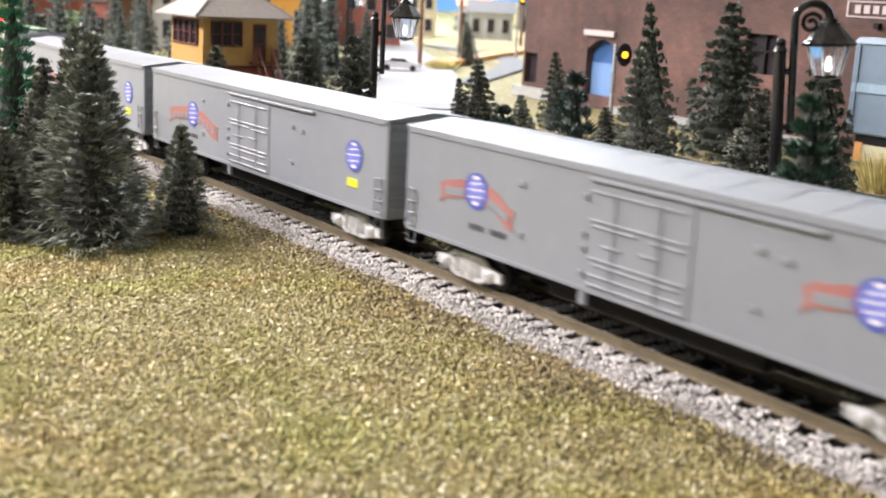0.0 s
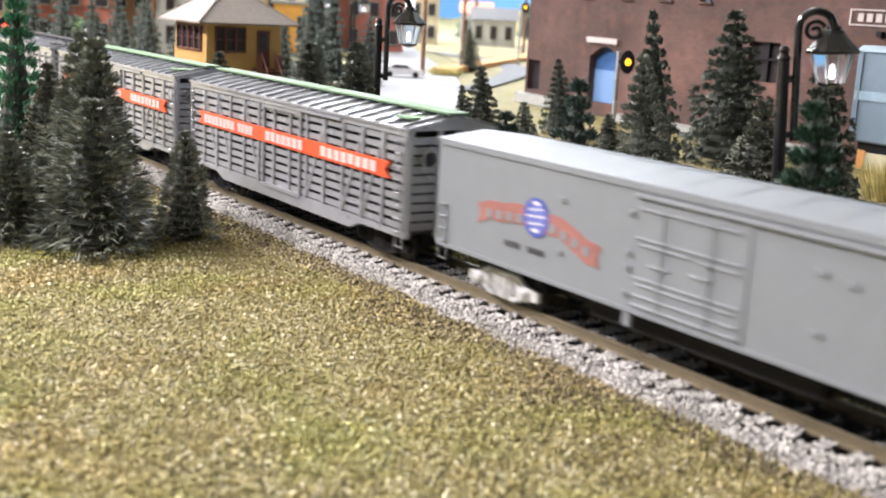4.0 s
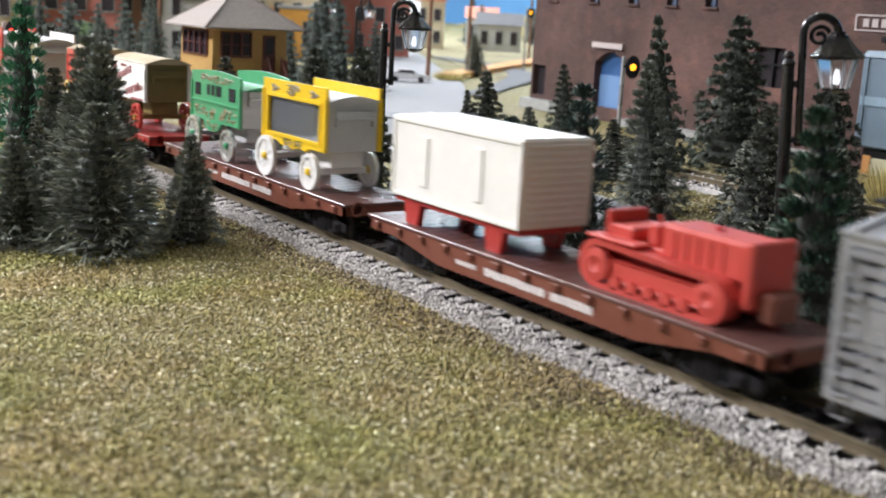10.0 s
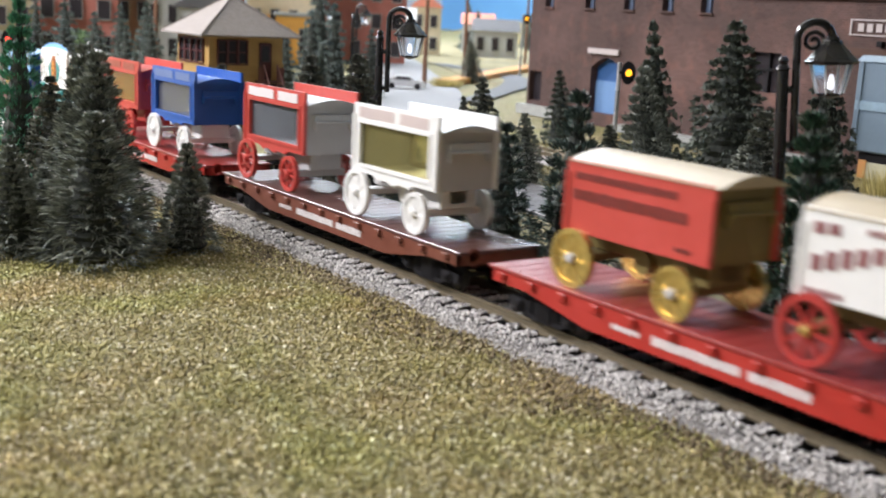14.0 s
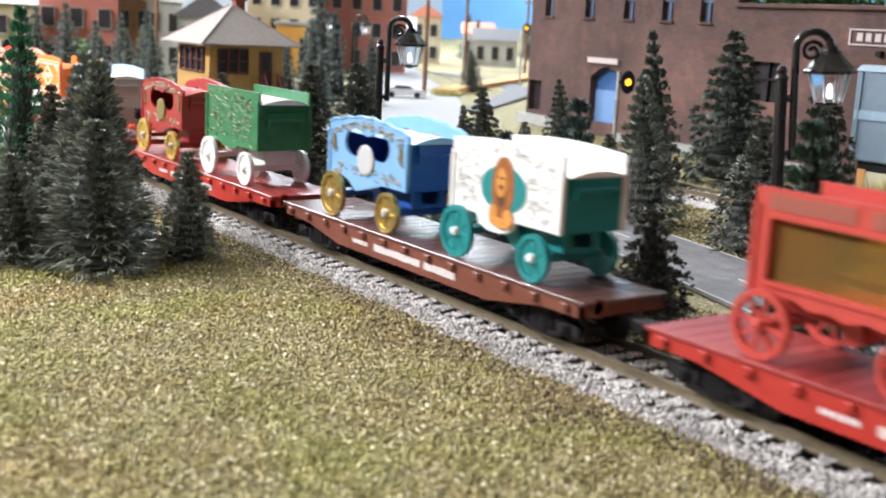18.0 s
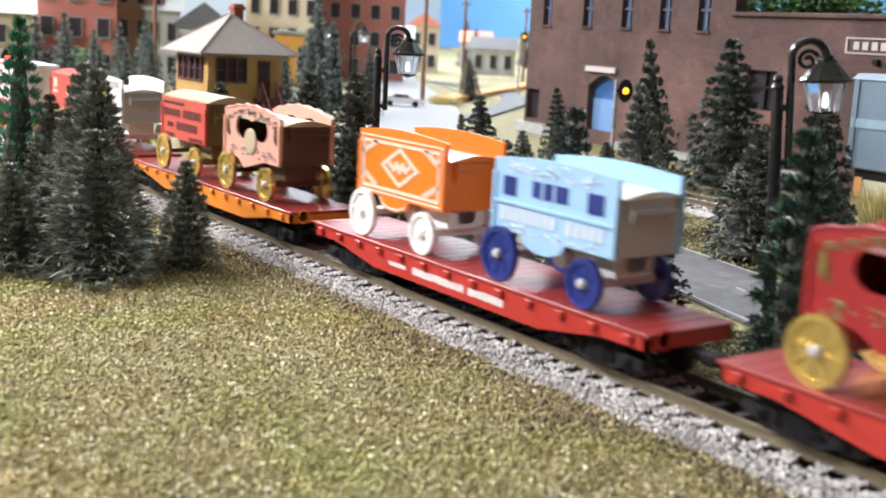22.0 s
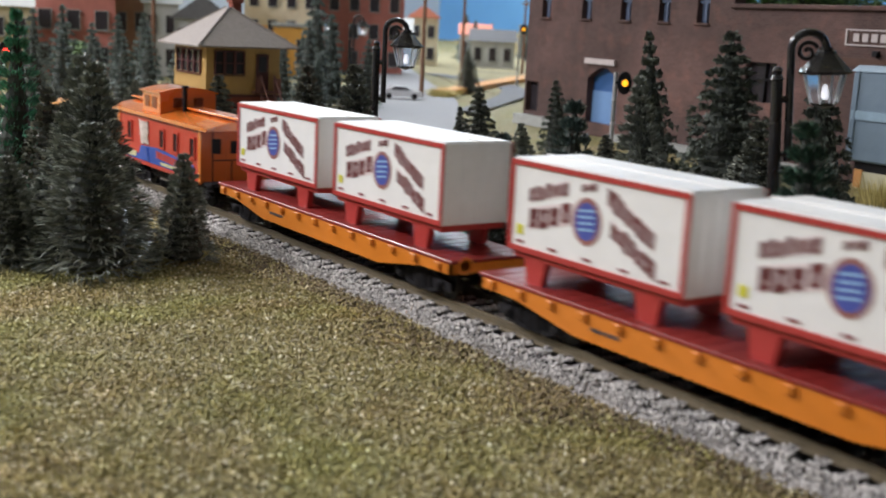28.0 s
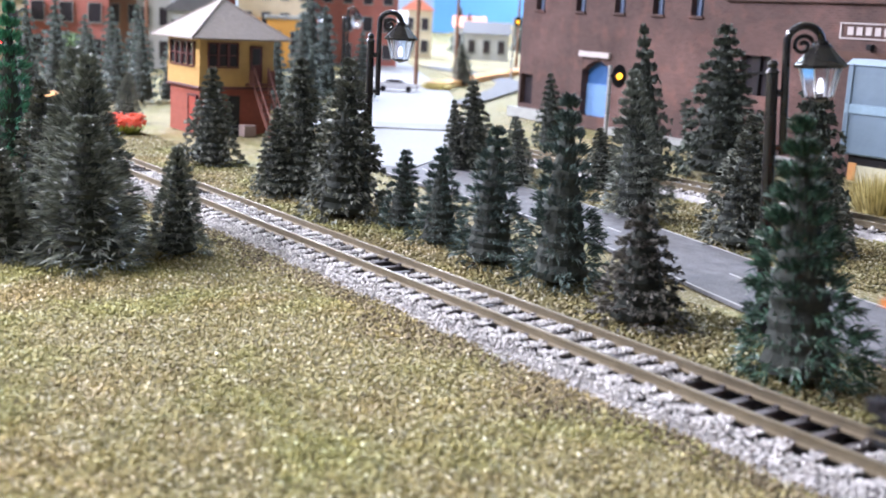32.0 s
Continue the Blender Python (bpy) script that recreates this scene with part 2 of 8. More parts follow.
def turf_mat(name, grains, tone=1.0):
    """Flock of mixed grains: olive, green, straw, a few pale and brown, in drifts of greener and browner ground."""
    m = bpy.data.materials.new(name)
    m.use_nodes = True
    nt = m.node_tree
    bs = nt.nodes["Principled BSDF"]
    tc = nt.nodes.new("ShaderNodeTexCoord")
    if grains:
        pick = nt.nodes.new("ShaderNodeNewGeometry").outputs["Random Per Island"]
    else:
        vo = nt.nodes.new("ShaderNodeTexVoronoi")
        vo.inputs["Scale"].default_value = 1300
        nt.links.new(tc.outputs["Object"], vo.inputs["Vector"])
        sp = nt.nodes.new("ShaderNodeSeparateColor")
        nt.links.new(vo.outputs["Color"], sp.inputs[0])
        pick = sp.outputs[0]
    ramp = nt.nodes.new("ShaderNodeValToRGB")
    stops = [(0.0, (0.150, 0.116, 0.052)), (0.16, (0.225, 0.192, 0.078)), (0.42, (0.315, 0.278, 0.114)), (0.66, (0.395, 0.342, 0.160)), (0.86, (0.490, 0.425, 0.235)), (0.96, (0.78, 0.73, 0.56))]
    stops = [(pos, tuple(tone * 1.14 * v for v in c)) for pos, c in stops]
    ramp.color_ramp.elements[0].position, ramp.color_ramp.elements[0].color = stops[0][0], (*stops[0][1], 1)
    ramp.color_ramp.elements[1].position, ramp.color_ramp.elements[1].color = stops[-1][0], (*stops[-1][1], 1)
    for pos, c in stops[1:-1]:
        e = ramp.color_ramp.elements.new(pos)
        e.color = (*c, 1)
    nt.links.new(pick, ramp.inputs[0])
    out = ramp.outputs[0]
    for scale, tint, lo, hi, amount in ((16, (1.10, 0.95, 0.82), 0.52, 0.66, 0.7), (24, (0.90, 1.0, 0.66), 0.48, 0.64, 0.75), (75, (0.72, 0.68, 0.60), 0.54, 0.68, 0.7), (190, (0.70, 0.68, 0.56), 0.55, 0.66, 0.7), (150, (1.25, 1.22, 1.16), 0.54, 0.66, 0.9)):
        n = nt.nodes.new("ShaderNodeTexNoise")
        n.inputs["Scale"].default_value = scale
        n.inputs["Detail"].default_value = 4
        nt.links.new(tc.outputs["Object"], n.inputs["Vector"])
        r = nt.nodes.new("ShaderNodeMapRange")
        r.inputs["From Min"].default_value, r.inputs["From Max"].default_value = lo, hi
        r.inputs["To Max"].default_value = amount
        nt.links.new(n.outputs[0], r.inputs["Value"])
        mx = nt.nodes.new("ShaderNodeMix")
        mx.data_type, mx.blend_type = "RGBA", "MULTIPLY"
        nt.links.new(r.outputs[0], mx.inputs[0])
        nt.links.new(out, mx.inputs[6])
        mx.inputs[7].default_value = (*tint, 1)
        out = mx.outputs[2]
    nt.links.new(out, bs.inputs["Base Color"])
    bs.inputs["Roughness"].default_value = 0.75
    bs.inputs["Specular IOR Level"].default_value = 0.35
    if not grains:
        n = nt.nodes.new("ShaderNodeTexNoise")
        n.inputs["Scale"].default_value = 900
        nt.links.new(tc.outputs["Object"], n.inputs["Vector"])
        b = nt.nodes.new("ShaderNodeBump")
        b.inputs["Distance"].default_value = 0.0006
        nt.links.new(n.outputs[0], b.inputs["Height"])
        nt.links.new(b.outputs[0], bs.inputs["Normal"])
    return m


# Darker copies of the flock: weaker light beyond the track put into the tone.
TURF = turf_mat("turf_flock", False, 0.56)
VERGE = turf_mat("dimmed_verge_flock_grain", True, 0.60)
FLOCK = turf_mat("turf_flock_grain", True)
DIRT = mat("brown_earth_grain", (0.10, 0.074, 0.040), 0.95, var=0.35, scale=60, bump=0.0, second=(0.27, 0.22, 0.13), island=0.9)
ROADMAT = mat("grey_road", (0.10, 0.10, 0.11), 0.75, var=0.30, scale=1100, bump=0.3, second=(0.19, 0.19, 0.20), spec=0.25)
# Same road surface, lightened to hold the sheen of its far part.
ROADGLARE = mat("glare_pale_road", (0.27, 0.27, 0.28), 0.7, var=0.12, scale=300, spec=0.3)

def brick_mat(name, a, b, mortar, course=0.0018):
    """Printed brick card: courses with pale joints, weathered in broad patches."""
    m = bpy.data.materials.new(name)
    m.use_nodes = True
    nt = m.node_tree
    bs = nt.nodes["Principled BSDF"]
    tc = nt.nodes.new("ShaderNodeTexCoord")
    mp = nt.nodes.new("ShaderNodeMapping")
    mp.inputs["Rotation"].default_value = (radians(-90), 0, 0)
    nt.links.new(tc.outputs["Object"], mp.inputs["Vector"])
    bt = nt.nodes.new("ShaderNodeTexBrick")
    bt.inputs["Color1"].default_value, bt.inputs["Color2"].default_value, bt.inputs["Mortar"].default_value = (*a, 1), (*b, 1), (*mortar, 1)
    bt.inputs["Scale"].default_value = 1.0
    bt.inputs["Brick Width"].default_value, bt.inputs["Row Height"].default_value = course * 2.8, course
    bt.inputs["Mortar Size"].default_value = course * 0.10
    nt.links.new(mp.outputs[0], bt.inputs["Vector"])
    out = bt.outputs["Color"]
    for scale, tint, lo, hi in ((9, (2.0, 1.85, 1.80), 0.48, 0.72), (22, (0.62, 0.58, 0.58), 0.52, 0.75), (60, (1.45, 1.25, 1.15), 0.52, 0.72)):
        n = nt.nodes.new("ShaderNodeTexNoise")
        n.inputs["Scale"].default_value = scale
        n.inputs["Detail"].default_value = 5
        nt.links.new(tc.outputs["Object"], n.inputs["Vector"])
        r = nt.nodes.new("ShaderNodeMapRange")
        r.inputs["From Min"].default_value, r.inputs["From Max"].default_value = lo, hi
        nt.links.new(n.outputs[0], r.inputs["Value"])
        mx = nt.nodes.new("ShaderNodeMix")
        mx.data_type, mx.blend_type = "RGBA", "MULTIPLY"
        nt.links.new(r.outputs[0], mx.inputs[0])
        nt.links.new(out, mx.inputs[6])
        mx.inputs[7].default_value = (*tint, 1)
        out = mx.outputs[2]
    nt.links.new(out, bs.inputs["Base Color"])
    bs.inputs["Roughness"].default_value = 0.8
    bs.inputs["Specular IOR Level"].default_value = 0.3
    return m


BRICK = brick_mat("brown_brick_card", (0.068, 0.039, 0.035), (0.090, 0.052, 0.046), (0.100, 0.070, 0.063))
NEEDLE = mat("dark_fir_needles", (0.022, 0.040, 0.037), 0.42, var=0.4, scale=400, bump=0, second=(0.095, 0.140, 0.122), island=0.7)
NEEDLEMID = mat("dark_spruce_tufts", (0.034, 0.046, 0.036), 0.6, var=0.4, scale=400, bump=0, second=(0.120, 0.140, 0.112), island=0.7)
NEEDLEBROWN = mat("grey_brown_spruce_tufts", (0.050, 0.048, 0.040), 0.65, var=0.4, scale=400, bump=0, second=(0.165, 0.155, 0.130), island=0.8)
# Pale colour for the glints of light on shiny bristles.
GLINTS = mat("painted_needle_glints", (0.24, 0.28, 0.24), 0.35, var=0.4, scale=400, bump=0, second=(0.48, 0.52, 0.47), island=0.8)
# Far trees: paler, bluer needles carry the background haze in their colour.
NEEDLEHAZE = mat("haze_painted_needles", (0.090, 0.122, 0.116), 0.65, var=0.4, scale=300, bump=0, second=(0.220, 0.270, 0.255), island=0.6)
NEEDLEGREEN = mat("green_fir_needles", (0.014, 0.038, 0.025), 0.42, var=0.4, scale=400, bump=0, second=(0.058, 0.125, 0.080), island=0.8)
NEEDLEOLIVE = mat("olive_spruce_clumps", (0.058, 0.066, 0.052), 0.65, var=0.4, scale=400, bump=0, second=(0.185, 0.195, 0.158), island=0.7)
BARK = mat("dark_trunk", (0.03, 0.022, 0.016), 0.8)
# Dark colour for the shaded inside of the tree crowns.
CROWNSHADE = mat("crown_gap_shade", (0.022, 0.026, 0.022), 0.9, var=0.4, scale=500, bump=0.8, second=(0.06, 0.068, 0.058))
LAMPBLACK = mat("glossy_black_enamel", (0.010, 0.009, 0.010), 0.25, var=0.2, coat=0.3)
LAMPGLASS = glass_mat("clear_lantern_plastic", (0.95, 0.97, 1.0), 0.90, 0.10)
BULB = mat("glowing_lamp_bulb", (0.9, 0.9, 0.9), 0.3, emit=((0.92, 0.95, 1.0), 1.4))


# ---------------------------------------------------------------- mesh tools
class Mesh:
    """Collects vertices and faces of one part."""

    def __init__(self):
        self.v, self.f, self.fine = [], [], False

    def add(self, vs, fs):
        o = len(self.v)
        self.v += [tuple(p) for p in vs]
        self.f += [tuple(i + o for i in q) for q in fs]
        return self

    def box(self, x0, x1, y0, y1, z0, z1, b=0.0):
        if b <= 0:
            vs = [(x, y, z) for x in (x0, x1) for y in (y0, y1) for z in (z0, z1)]
            fs = [(0, 1, 3, 2), (4, 6, 7, 5), (0, 4, 5, 1), (2, 3, 7, 6), (0, 2, 6, 4), (1, 5, 7, 3)]
            return self.add(vs, fs)
        vs, idx = [], {}
        lo, hi = (x0, y0, z0), (x1, y1, z1)
        for sx in (0, 1):
            for sy in (0, 1):
                for sz in (0, 1):
                    s = (sx, sy, sz)
                    for ax in range(3):
                        p = []
                        for k in range(3):
                            edge = hi[k] if s[k] else lo[k]
                            p.append(edge if k == ax else edge + (-b if s[k] else b))
                        idx[(s, ax)] = len(vs)
                        vs.append(p)
        fs = []
        for ax in range(3):
            u, w = [k for k in range(3) if k != ax]
            for side in (0, 1):
                ring = []
                for a, c in ((0, 0), (1, 0), (1, 1), (0, 1)):
                    s = [0, 0, 0]
                    s[ax], s[u], s[w] = side, a, c
                    ring.append(idx[(tuple(s), ax)])
                fs.append(ring)
            for a in (0, 1):
                for c in (0, 1):
                    s0, s1 = [0, 0, 0], [0, 0, 0]
                    s0[u], s0[w], s1[u], s1[w] = a, c, a, c
                    s0[ax], s1[ax] = 0, 1
                    s0, s1 = tuple(s0), tuple(s1)
                    fs.append([idx[(s0, u)], idx[(s1, u)], idx[(s1, w)], idx[(s0, w)]])
        for sx in (0, 1):
            for sy in (0, 1):
                for sz in (0, 1):
                    fs.append([idx[((sx, sy, sz), k)] for k in range(3)])
        return self.add(vs, fs)

    def prism(self, pts, axis, a, c):
        """A flat outline pts (two coordinates) drawn out along an axis from a to c."""
        n = len(pts)

        def put(p, d):
            return {"x": (d, p[0], p[1]), "y": (p[0], d, p[1]), "z": (p[0], p[1], d)}[axis]
        vs = [put(p, a) for p in pts] + [put(p, c) for p in pts]
        fs = [tuple(range(n)), tuple(range(2 * n - 1, n - 1, -1))]
        fs += [(i, (i + 1) % n, n + (i + 1) % n, n + i) for i in range(n)]
        return self.add(vs, fs)

    def ring(self, outer, inner, axis, a, c):
        """A plate with a hole: two outlines of equal count."""
        n = len(outer)

        def put(p, d):
            return {"x": (d, p[0], p[1]), "y": (p[0], d, p[1]), "z": (p[0], p[1], d)}[axis]
        vs = [put(p, a) for p in outer] + [put(p, a) for p in inner] + [put(p, c) for p in outer] + [put(p, c) for p in inner]
        fs = []
        for i in range(n):
            j = (i + 1) % n
            fs += [(i, j, n + j, n + i), (2 * n + i, 3 * n + i, 3 * n + j, 2 * n + j),
                   (i, 2 * n + i, 2 * n + j, j), (n + i, n + j, 3 * n + j, 3 * n + i)]
        return self.add(vs, fs)

    def lathe(self, prof, n=16, at=(0, 0, 0), axis="z"):
        """Rings (radius, height) turned round an axis."""
        vs, fs = [], []
        for r, h in prof:
            for i in range(n):
                t = 2 * math.pi * i / n
                p = (r * math.cos(t), r * math.sin(t), h)
                p = {"z": p, "y": (p[0], p[2], p[1]), "x": (p[2], p[0], p[1])}[axis]
                vs.append((p[0] + at[0], p[1] + at[1], p[2] + at[2]))
        k = len(prof)
        for j in range(k - 1):
            for i in range(n):
                fs.append((j * n + i, j * n + (i + 1) % n, (j + 1) * n + (i + 1) % n, (j + 1) * n + i))
        fs += [tuple(range(n - 1, -1, -1)), tuple(range((k - 1) * n, k * n))]
        return self.add(vs, fs)

    def cyl(self, axis, at, r, h, n=14, r2=None):
        return self.lathe([(r, 0), (r if r2 is None else r2, h)], n, at, axis)

    def tube(self, path, r, n=8, r2=None):
        vs, fs = [], []
        path = [Vector(p) for p in path]
        k = len(path)
        for i, p in enumerate(path):
            d = (path[min(i + 1, k - 1)] - path[max(i - 1, 0)]).normalized()
            u = d.orthogonal().normalized()
            if abs(d.y) < 0.9:
                u = d.cross(Vector((0, 1, 0))).normalized()
            w = d.cross(u)
            rr = r if r2 is None else r + (r2 - r) * i / (k - 1)
            vs += [p + rr * (math.cos(2 * math.pi * q / n) * u + math.sin(2 * math.pi * q / n) * w) for q in range(n)]
        for i in range(k - 1):
            fs += [(i * n + q, i * n + (q + 1) % n, (i + 1) * n + (q + 1) % n, (i + 1) * n + q) for q in range(n)]
        fs += [tuple(range(n - 1, -1, -1)), tuple(range((k - 1) * n, k * n))]
        return self.add(vs, fs)

    def data(self, name):
        me = bpy.data.meshes.new(name)
        me.from_pydata(self.v, [], self.f)
        bm = bmesh.new()
        bm.from_mesh(me)
        bmesh.ops.recalc_face_normals(bm, faces=bm.faces)
        bm.to_mesh(me)
        bm.free()
        return me


def part(name, mesh, material, parent=None, label="", at=None, smooth=False):
    """Links a mesh as one object under a thing or part."""
    me = mesh.data(name) if isinstance(mesh, Mesh) else mesh
    if not me.materials:
        me.materials.append(material)
    if smooth:
        me.polygons.foreach_set("use_smooth", [True] * len(me.polygons))
        me.set_sharp_from_angle(angle=radians(35))
    ob = new(name, me)
    if parent is not None:
        ob.parent = parent
    if at is not None:
        ob.matrix_basis = at if isinstance(at, Matrix) else Matrix.Translation(at)
    if label:
        ob["label"] = label
    if isinstance(mesh, Mesh) and mesh.fine:
        ob["kind"] = "stuff"
    return ob


def thing(name, label, category, group="", at=(0, 0, 0)):
    ob = new(name)
    ob.empty_display_size = 0.01
    ob.location = at
    return tagged(ob, label, category, group)


def cloud(name, base_v, base_f, places, sizes, material, seed, flat=1.0, parent=None):
    """Many small loose pieces in one mesh: a base shape at random turns."""
    rng = np.random.default_rng(seed)
    n = len(places)
    bv = np.array(base_v, float)
    q = rng.normal(size=(n, 4))
    q /= np.linalg.norm(q, axis=1, keepdims=True)
    w, x, y, z = q.T
    rot = np.stack([1 - 2 * (y * y + z * z), 2 * (x * y - z * w), 2 * (x * z + y * w), 2 * (x * y + z * w), 1 - 2 * (x * x + z * z), 2 * (y * z - x * w),
                    2 * (x * z - y * w), 2 * (y * z + x * w), 1 - 2 * (x * x + y * y)], 1).reshape(n, 3, 3)
    pts = np.einsum("nij,vj->nvi", rot, bv) * np.asarray(sizes)[:, None, None]
    pts[:, :, 2] *= flat
    pts += np.asarray(places)[:, None, :]
    faces = (np.array(base_f)[None] + (np.arange(n) * len(bv))[:, None, None]).reshape(-1, len(base_f[0]))
    return fast_mesh(name, pts.reshape(-1, 3), faces, material, parent)


def fast_mesh(name, verts, faces, material, parent=None):
    me = bpy.data.meshes.new(name)
    k = faces.shape[1]
    me.vertices.add(len(verts))
    me.vertices.foreach_set("co", np.asarray(verts, np.float32).ravel())
    me.loops.add(faces.size)
    me.loops.foreach_set("vertex_index", faces.astype(np.int32).ravel())
    me.polygons.add(len(faces))
    me.polygons.foreach_set("loop_start", np.arange(0, faces.size, k, dtype=np.int32))
    me.update(calc_edges=True)
    me.validate()
    me.materials.append(material)
    ob = new(name, me)
    if parent is not None:
        ob.parent = parent
    return ob


TETRA_V = [(1, 1, 1), (-1, -1, 1), (-1, 1, -1), (1, -1, -1)]
TETRA_F = [(0, 1, 2), (0, 3, 1), (0, 2, 3), (1, 3, 2)]
OCTA_V = [(1, 0, 0), (-1, 0.1, 0), (0, 1, 0.2), (0, -0.9, 0), (0.1, 0, 0.8), (0, 0.1, -0.8)]
OCTA_F = [(4, 0, 2), (4, 2, 1), (4, 1, 3), (4, 3, 0), (5, 2, 0), (5, 1, 2), (5, 3, 1), (5, 0, 3)]


def oval(cx, cz, rx, rz, n=24):
    return [(cx + rx * math.cos(2 * math.pi * i / n), cz + rz * math.sin(2 * math.pi * i / n)) for i in range(n)]


# ---------------------------------------------------------------- ground, room
GROUND = -0.008


def grid_sheet(name, x0, x1, y0, y1, nx, ny, height, material):
    xs, ys = np.linspace(x0, x1, nx), np.linspace(y0, y1, ny)
    gx, gy = np.meshgrid(xs, ys, indexing="ij")
    gz = np.vectorize(height)(gx, gy)
    v = np.stack([gx, gy, gz], -1).reshape(-1, 3)
    i = (np.arange(nx - 1)[:, None] * ny + np.arange(ny - 1)[None]).ravel()
    f = np.stack([i, i + ny, i + ny + 1, i + 1], 1)
    return fast_mesh(name, v, f, material)


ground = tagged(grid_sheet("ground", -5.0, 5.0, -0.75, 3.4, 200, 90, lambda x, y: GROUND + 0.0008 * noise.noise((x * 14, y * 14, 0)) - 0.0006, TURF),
                "olive and straw-coloured turf scenery on a model railway table", "ground", kind="structure")
table = Mesh().box(-5.0, 5.0, -0.75, 3.4, -0.09, -0.020)
tagged(part("table_top", table, mat("plywood", (0.35, 0.24, 0.13), 0.6)), "plywood table under the model landscape", "table", kind="structure")
WALLPAINT = mat("room_wall_paint", (0.58, 0.59, 0.60), 0.8, var=0.05, scale=3)
tagged(part("floor", Mesh().box(-5.6, 5.6, -3.2, 3.8, -1.05, -1.0), mat("grey_floor", (0.20, 0.20, 0.20), 0.6, scale=8)), "plain grey room floor", "floor", kind="structure")
tagged(part("ceiling", Mesh().box(-5.6, 5.6, -3.2, 3.8, 1.6, 1.65), mat("white_ceiling", (0.82, 0.83, 0.84), 0.9, scale=6)), "white ceiling of the train room", "ceiling", kind="structure")
tagged(part("wall_south", Mesh().box(-5.6, 5.6, -3.25, -3.2, -1.05, 1.65), WALLPAINT), "plain pale room wall", "wall", kind="structure")
tagged(part("wall_east", Mesh().box(5.6, 5.65, -3.2, 3.8, -1.05, 1.65), WALLPAINT), "plain pale room wall", "wall", kind="structure")
tagged(part("wall_west", Mesh().box(-5.65, -5.6, -3.2, 3.8, -1.05, 1.65), WALLPAINT), "plain pale room wall", "wall", kind="structure")
SKYBLUE = mat("painted_sky", (0.22, 0.54, 0.98), 0.8, var=0.08, scale=4)
tagged(part("wall_north", Mesh().box(-5.6, 5.6, 3.8, 3.85, -1.05, 1.65), SKYBLUE), "room wall painted sky blue behind the scenery", "wall", kind="structure")
for lx, ly, lz, watts in TUBES:
    lamp = thing("fluorescent_fixture", "unseen long white fluorescent fixture in the train room", "ceiling light", "fluorescent fixtures", (lx, ly, lz + 0.045))
    # Rods for the added low lamp.
    if lz < 1.5:
        for rod_x in (-0.5, 0.5):
            part("hanging_rod", Mesh().cyl("z", (rod_x, 0, -0.004), 0.004, 1.56 - lz, 8), WHITE, lamp)
    part("housing", Mesh().box(-0.62, 0.62, -0.09, 0.09, -0.035, 0, 0.006), WHITE, lamp)

# ---------------------------------------------------------------- track
HALF = 0.00825
TIE_PITCH, TIE_FROM = 0.0090, -1.05


def rail_profile(y):
    h = 0.00072
    return [(y - 0.0014, -0.0034), (y + 0.0014, -0.0034), (y + 0.0014, -0.0029), (y + 0.0004, -0.0025), (y + 0.0004, -0.0012), (y + h, -0.0008),
            (y + h, -0.0001), (y + h - 0.0002, 0.0), (y - h + 0.0002, 0.0), (y - h, -0.0001), (y - h, -0.0008), (y - 0.0004, -0.0012), (y - 0.0004, -0.0025), (y - 0.0014, -0.0029)]


def railway(x0, x1, pose_m, ties_from, ties_to, group):
    track = thing("railway_track", "brass model rails on black plastic ties in grey ballast", "track")
    track.matrix_basis = pose_m
    for s in (-1, 1):
        part("rail", Mesh().prism(rail_profile(s * (HALF + 0.0007)), "x", x0, x1), BRASSRAIL, track, "brass-coloured rail")
    tie = Mesh().box(-0.0014, 0.0014, -0.0152, 0.0152, -0.0064, -0.0035, 0.0002)
    for s in (-1, 1):
        tie.box(-0.0008, 0.0008, s * 0.0088 - 0.0022, s * 0.0088 + 0.0022, -0.0035, -0.0026)
    me = tie.data("tie")
    me.materials.append(TIE)
    rng = random.Random(4)
    x = ties_from
    while x < ties_to:
        part("tie", me, TIE, track, at=pose(x, rng.uniform(-0.0004, 0.0004), rng.uniform(-0.0001, 0.0001), 0, 0, rng.uniform(-1.5, 1.5)))
        x += TIE_PITCH
    return track


railway(-5.0, 5.0, Matrix(), -1.05, 0.60, "main")
far_ties = Mesh()
for i in range(437):
    for x in (-4.98 + i * TIE_PITCH, 0.61 + i * TIE_PITCH):
        far_ties.box(x - 0.0014, x + 0.0014, -0.015, 0.015, -0.0060, -0.0035)
tagged(part("distant_ties", far_ties, TIE), "black plastic ties under the far ends of the track", "ties", kind="stuff")

# ballast bed, with a loose uneven shoulder
bed = Mesh().prism([(-0.0235, -0.0088), (-0.0172, -0.0068), (0.0172, -0.0068), (0.0220, -0.0088)], "x", -5.0, 5.0)
tagged(part("ballast_bed", bed, BALLASTBED), "grey bed of ballast under the rails", "ballast", kind="structure")


def shoulder(y):
    a = np.abs(y)
    return np.where(a < 0.0150, -0.0047, np.where(a < 0.0205, -0.0047 - (a - 0.0150) / 0.0055 * 0.0037, -0.0084))


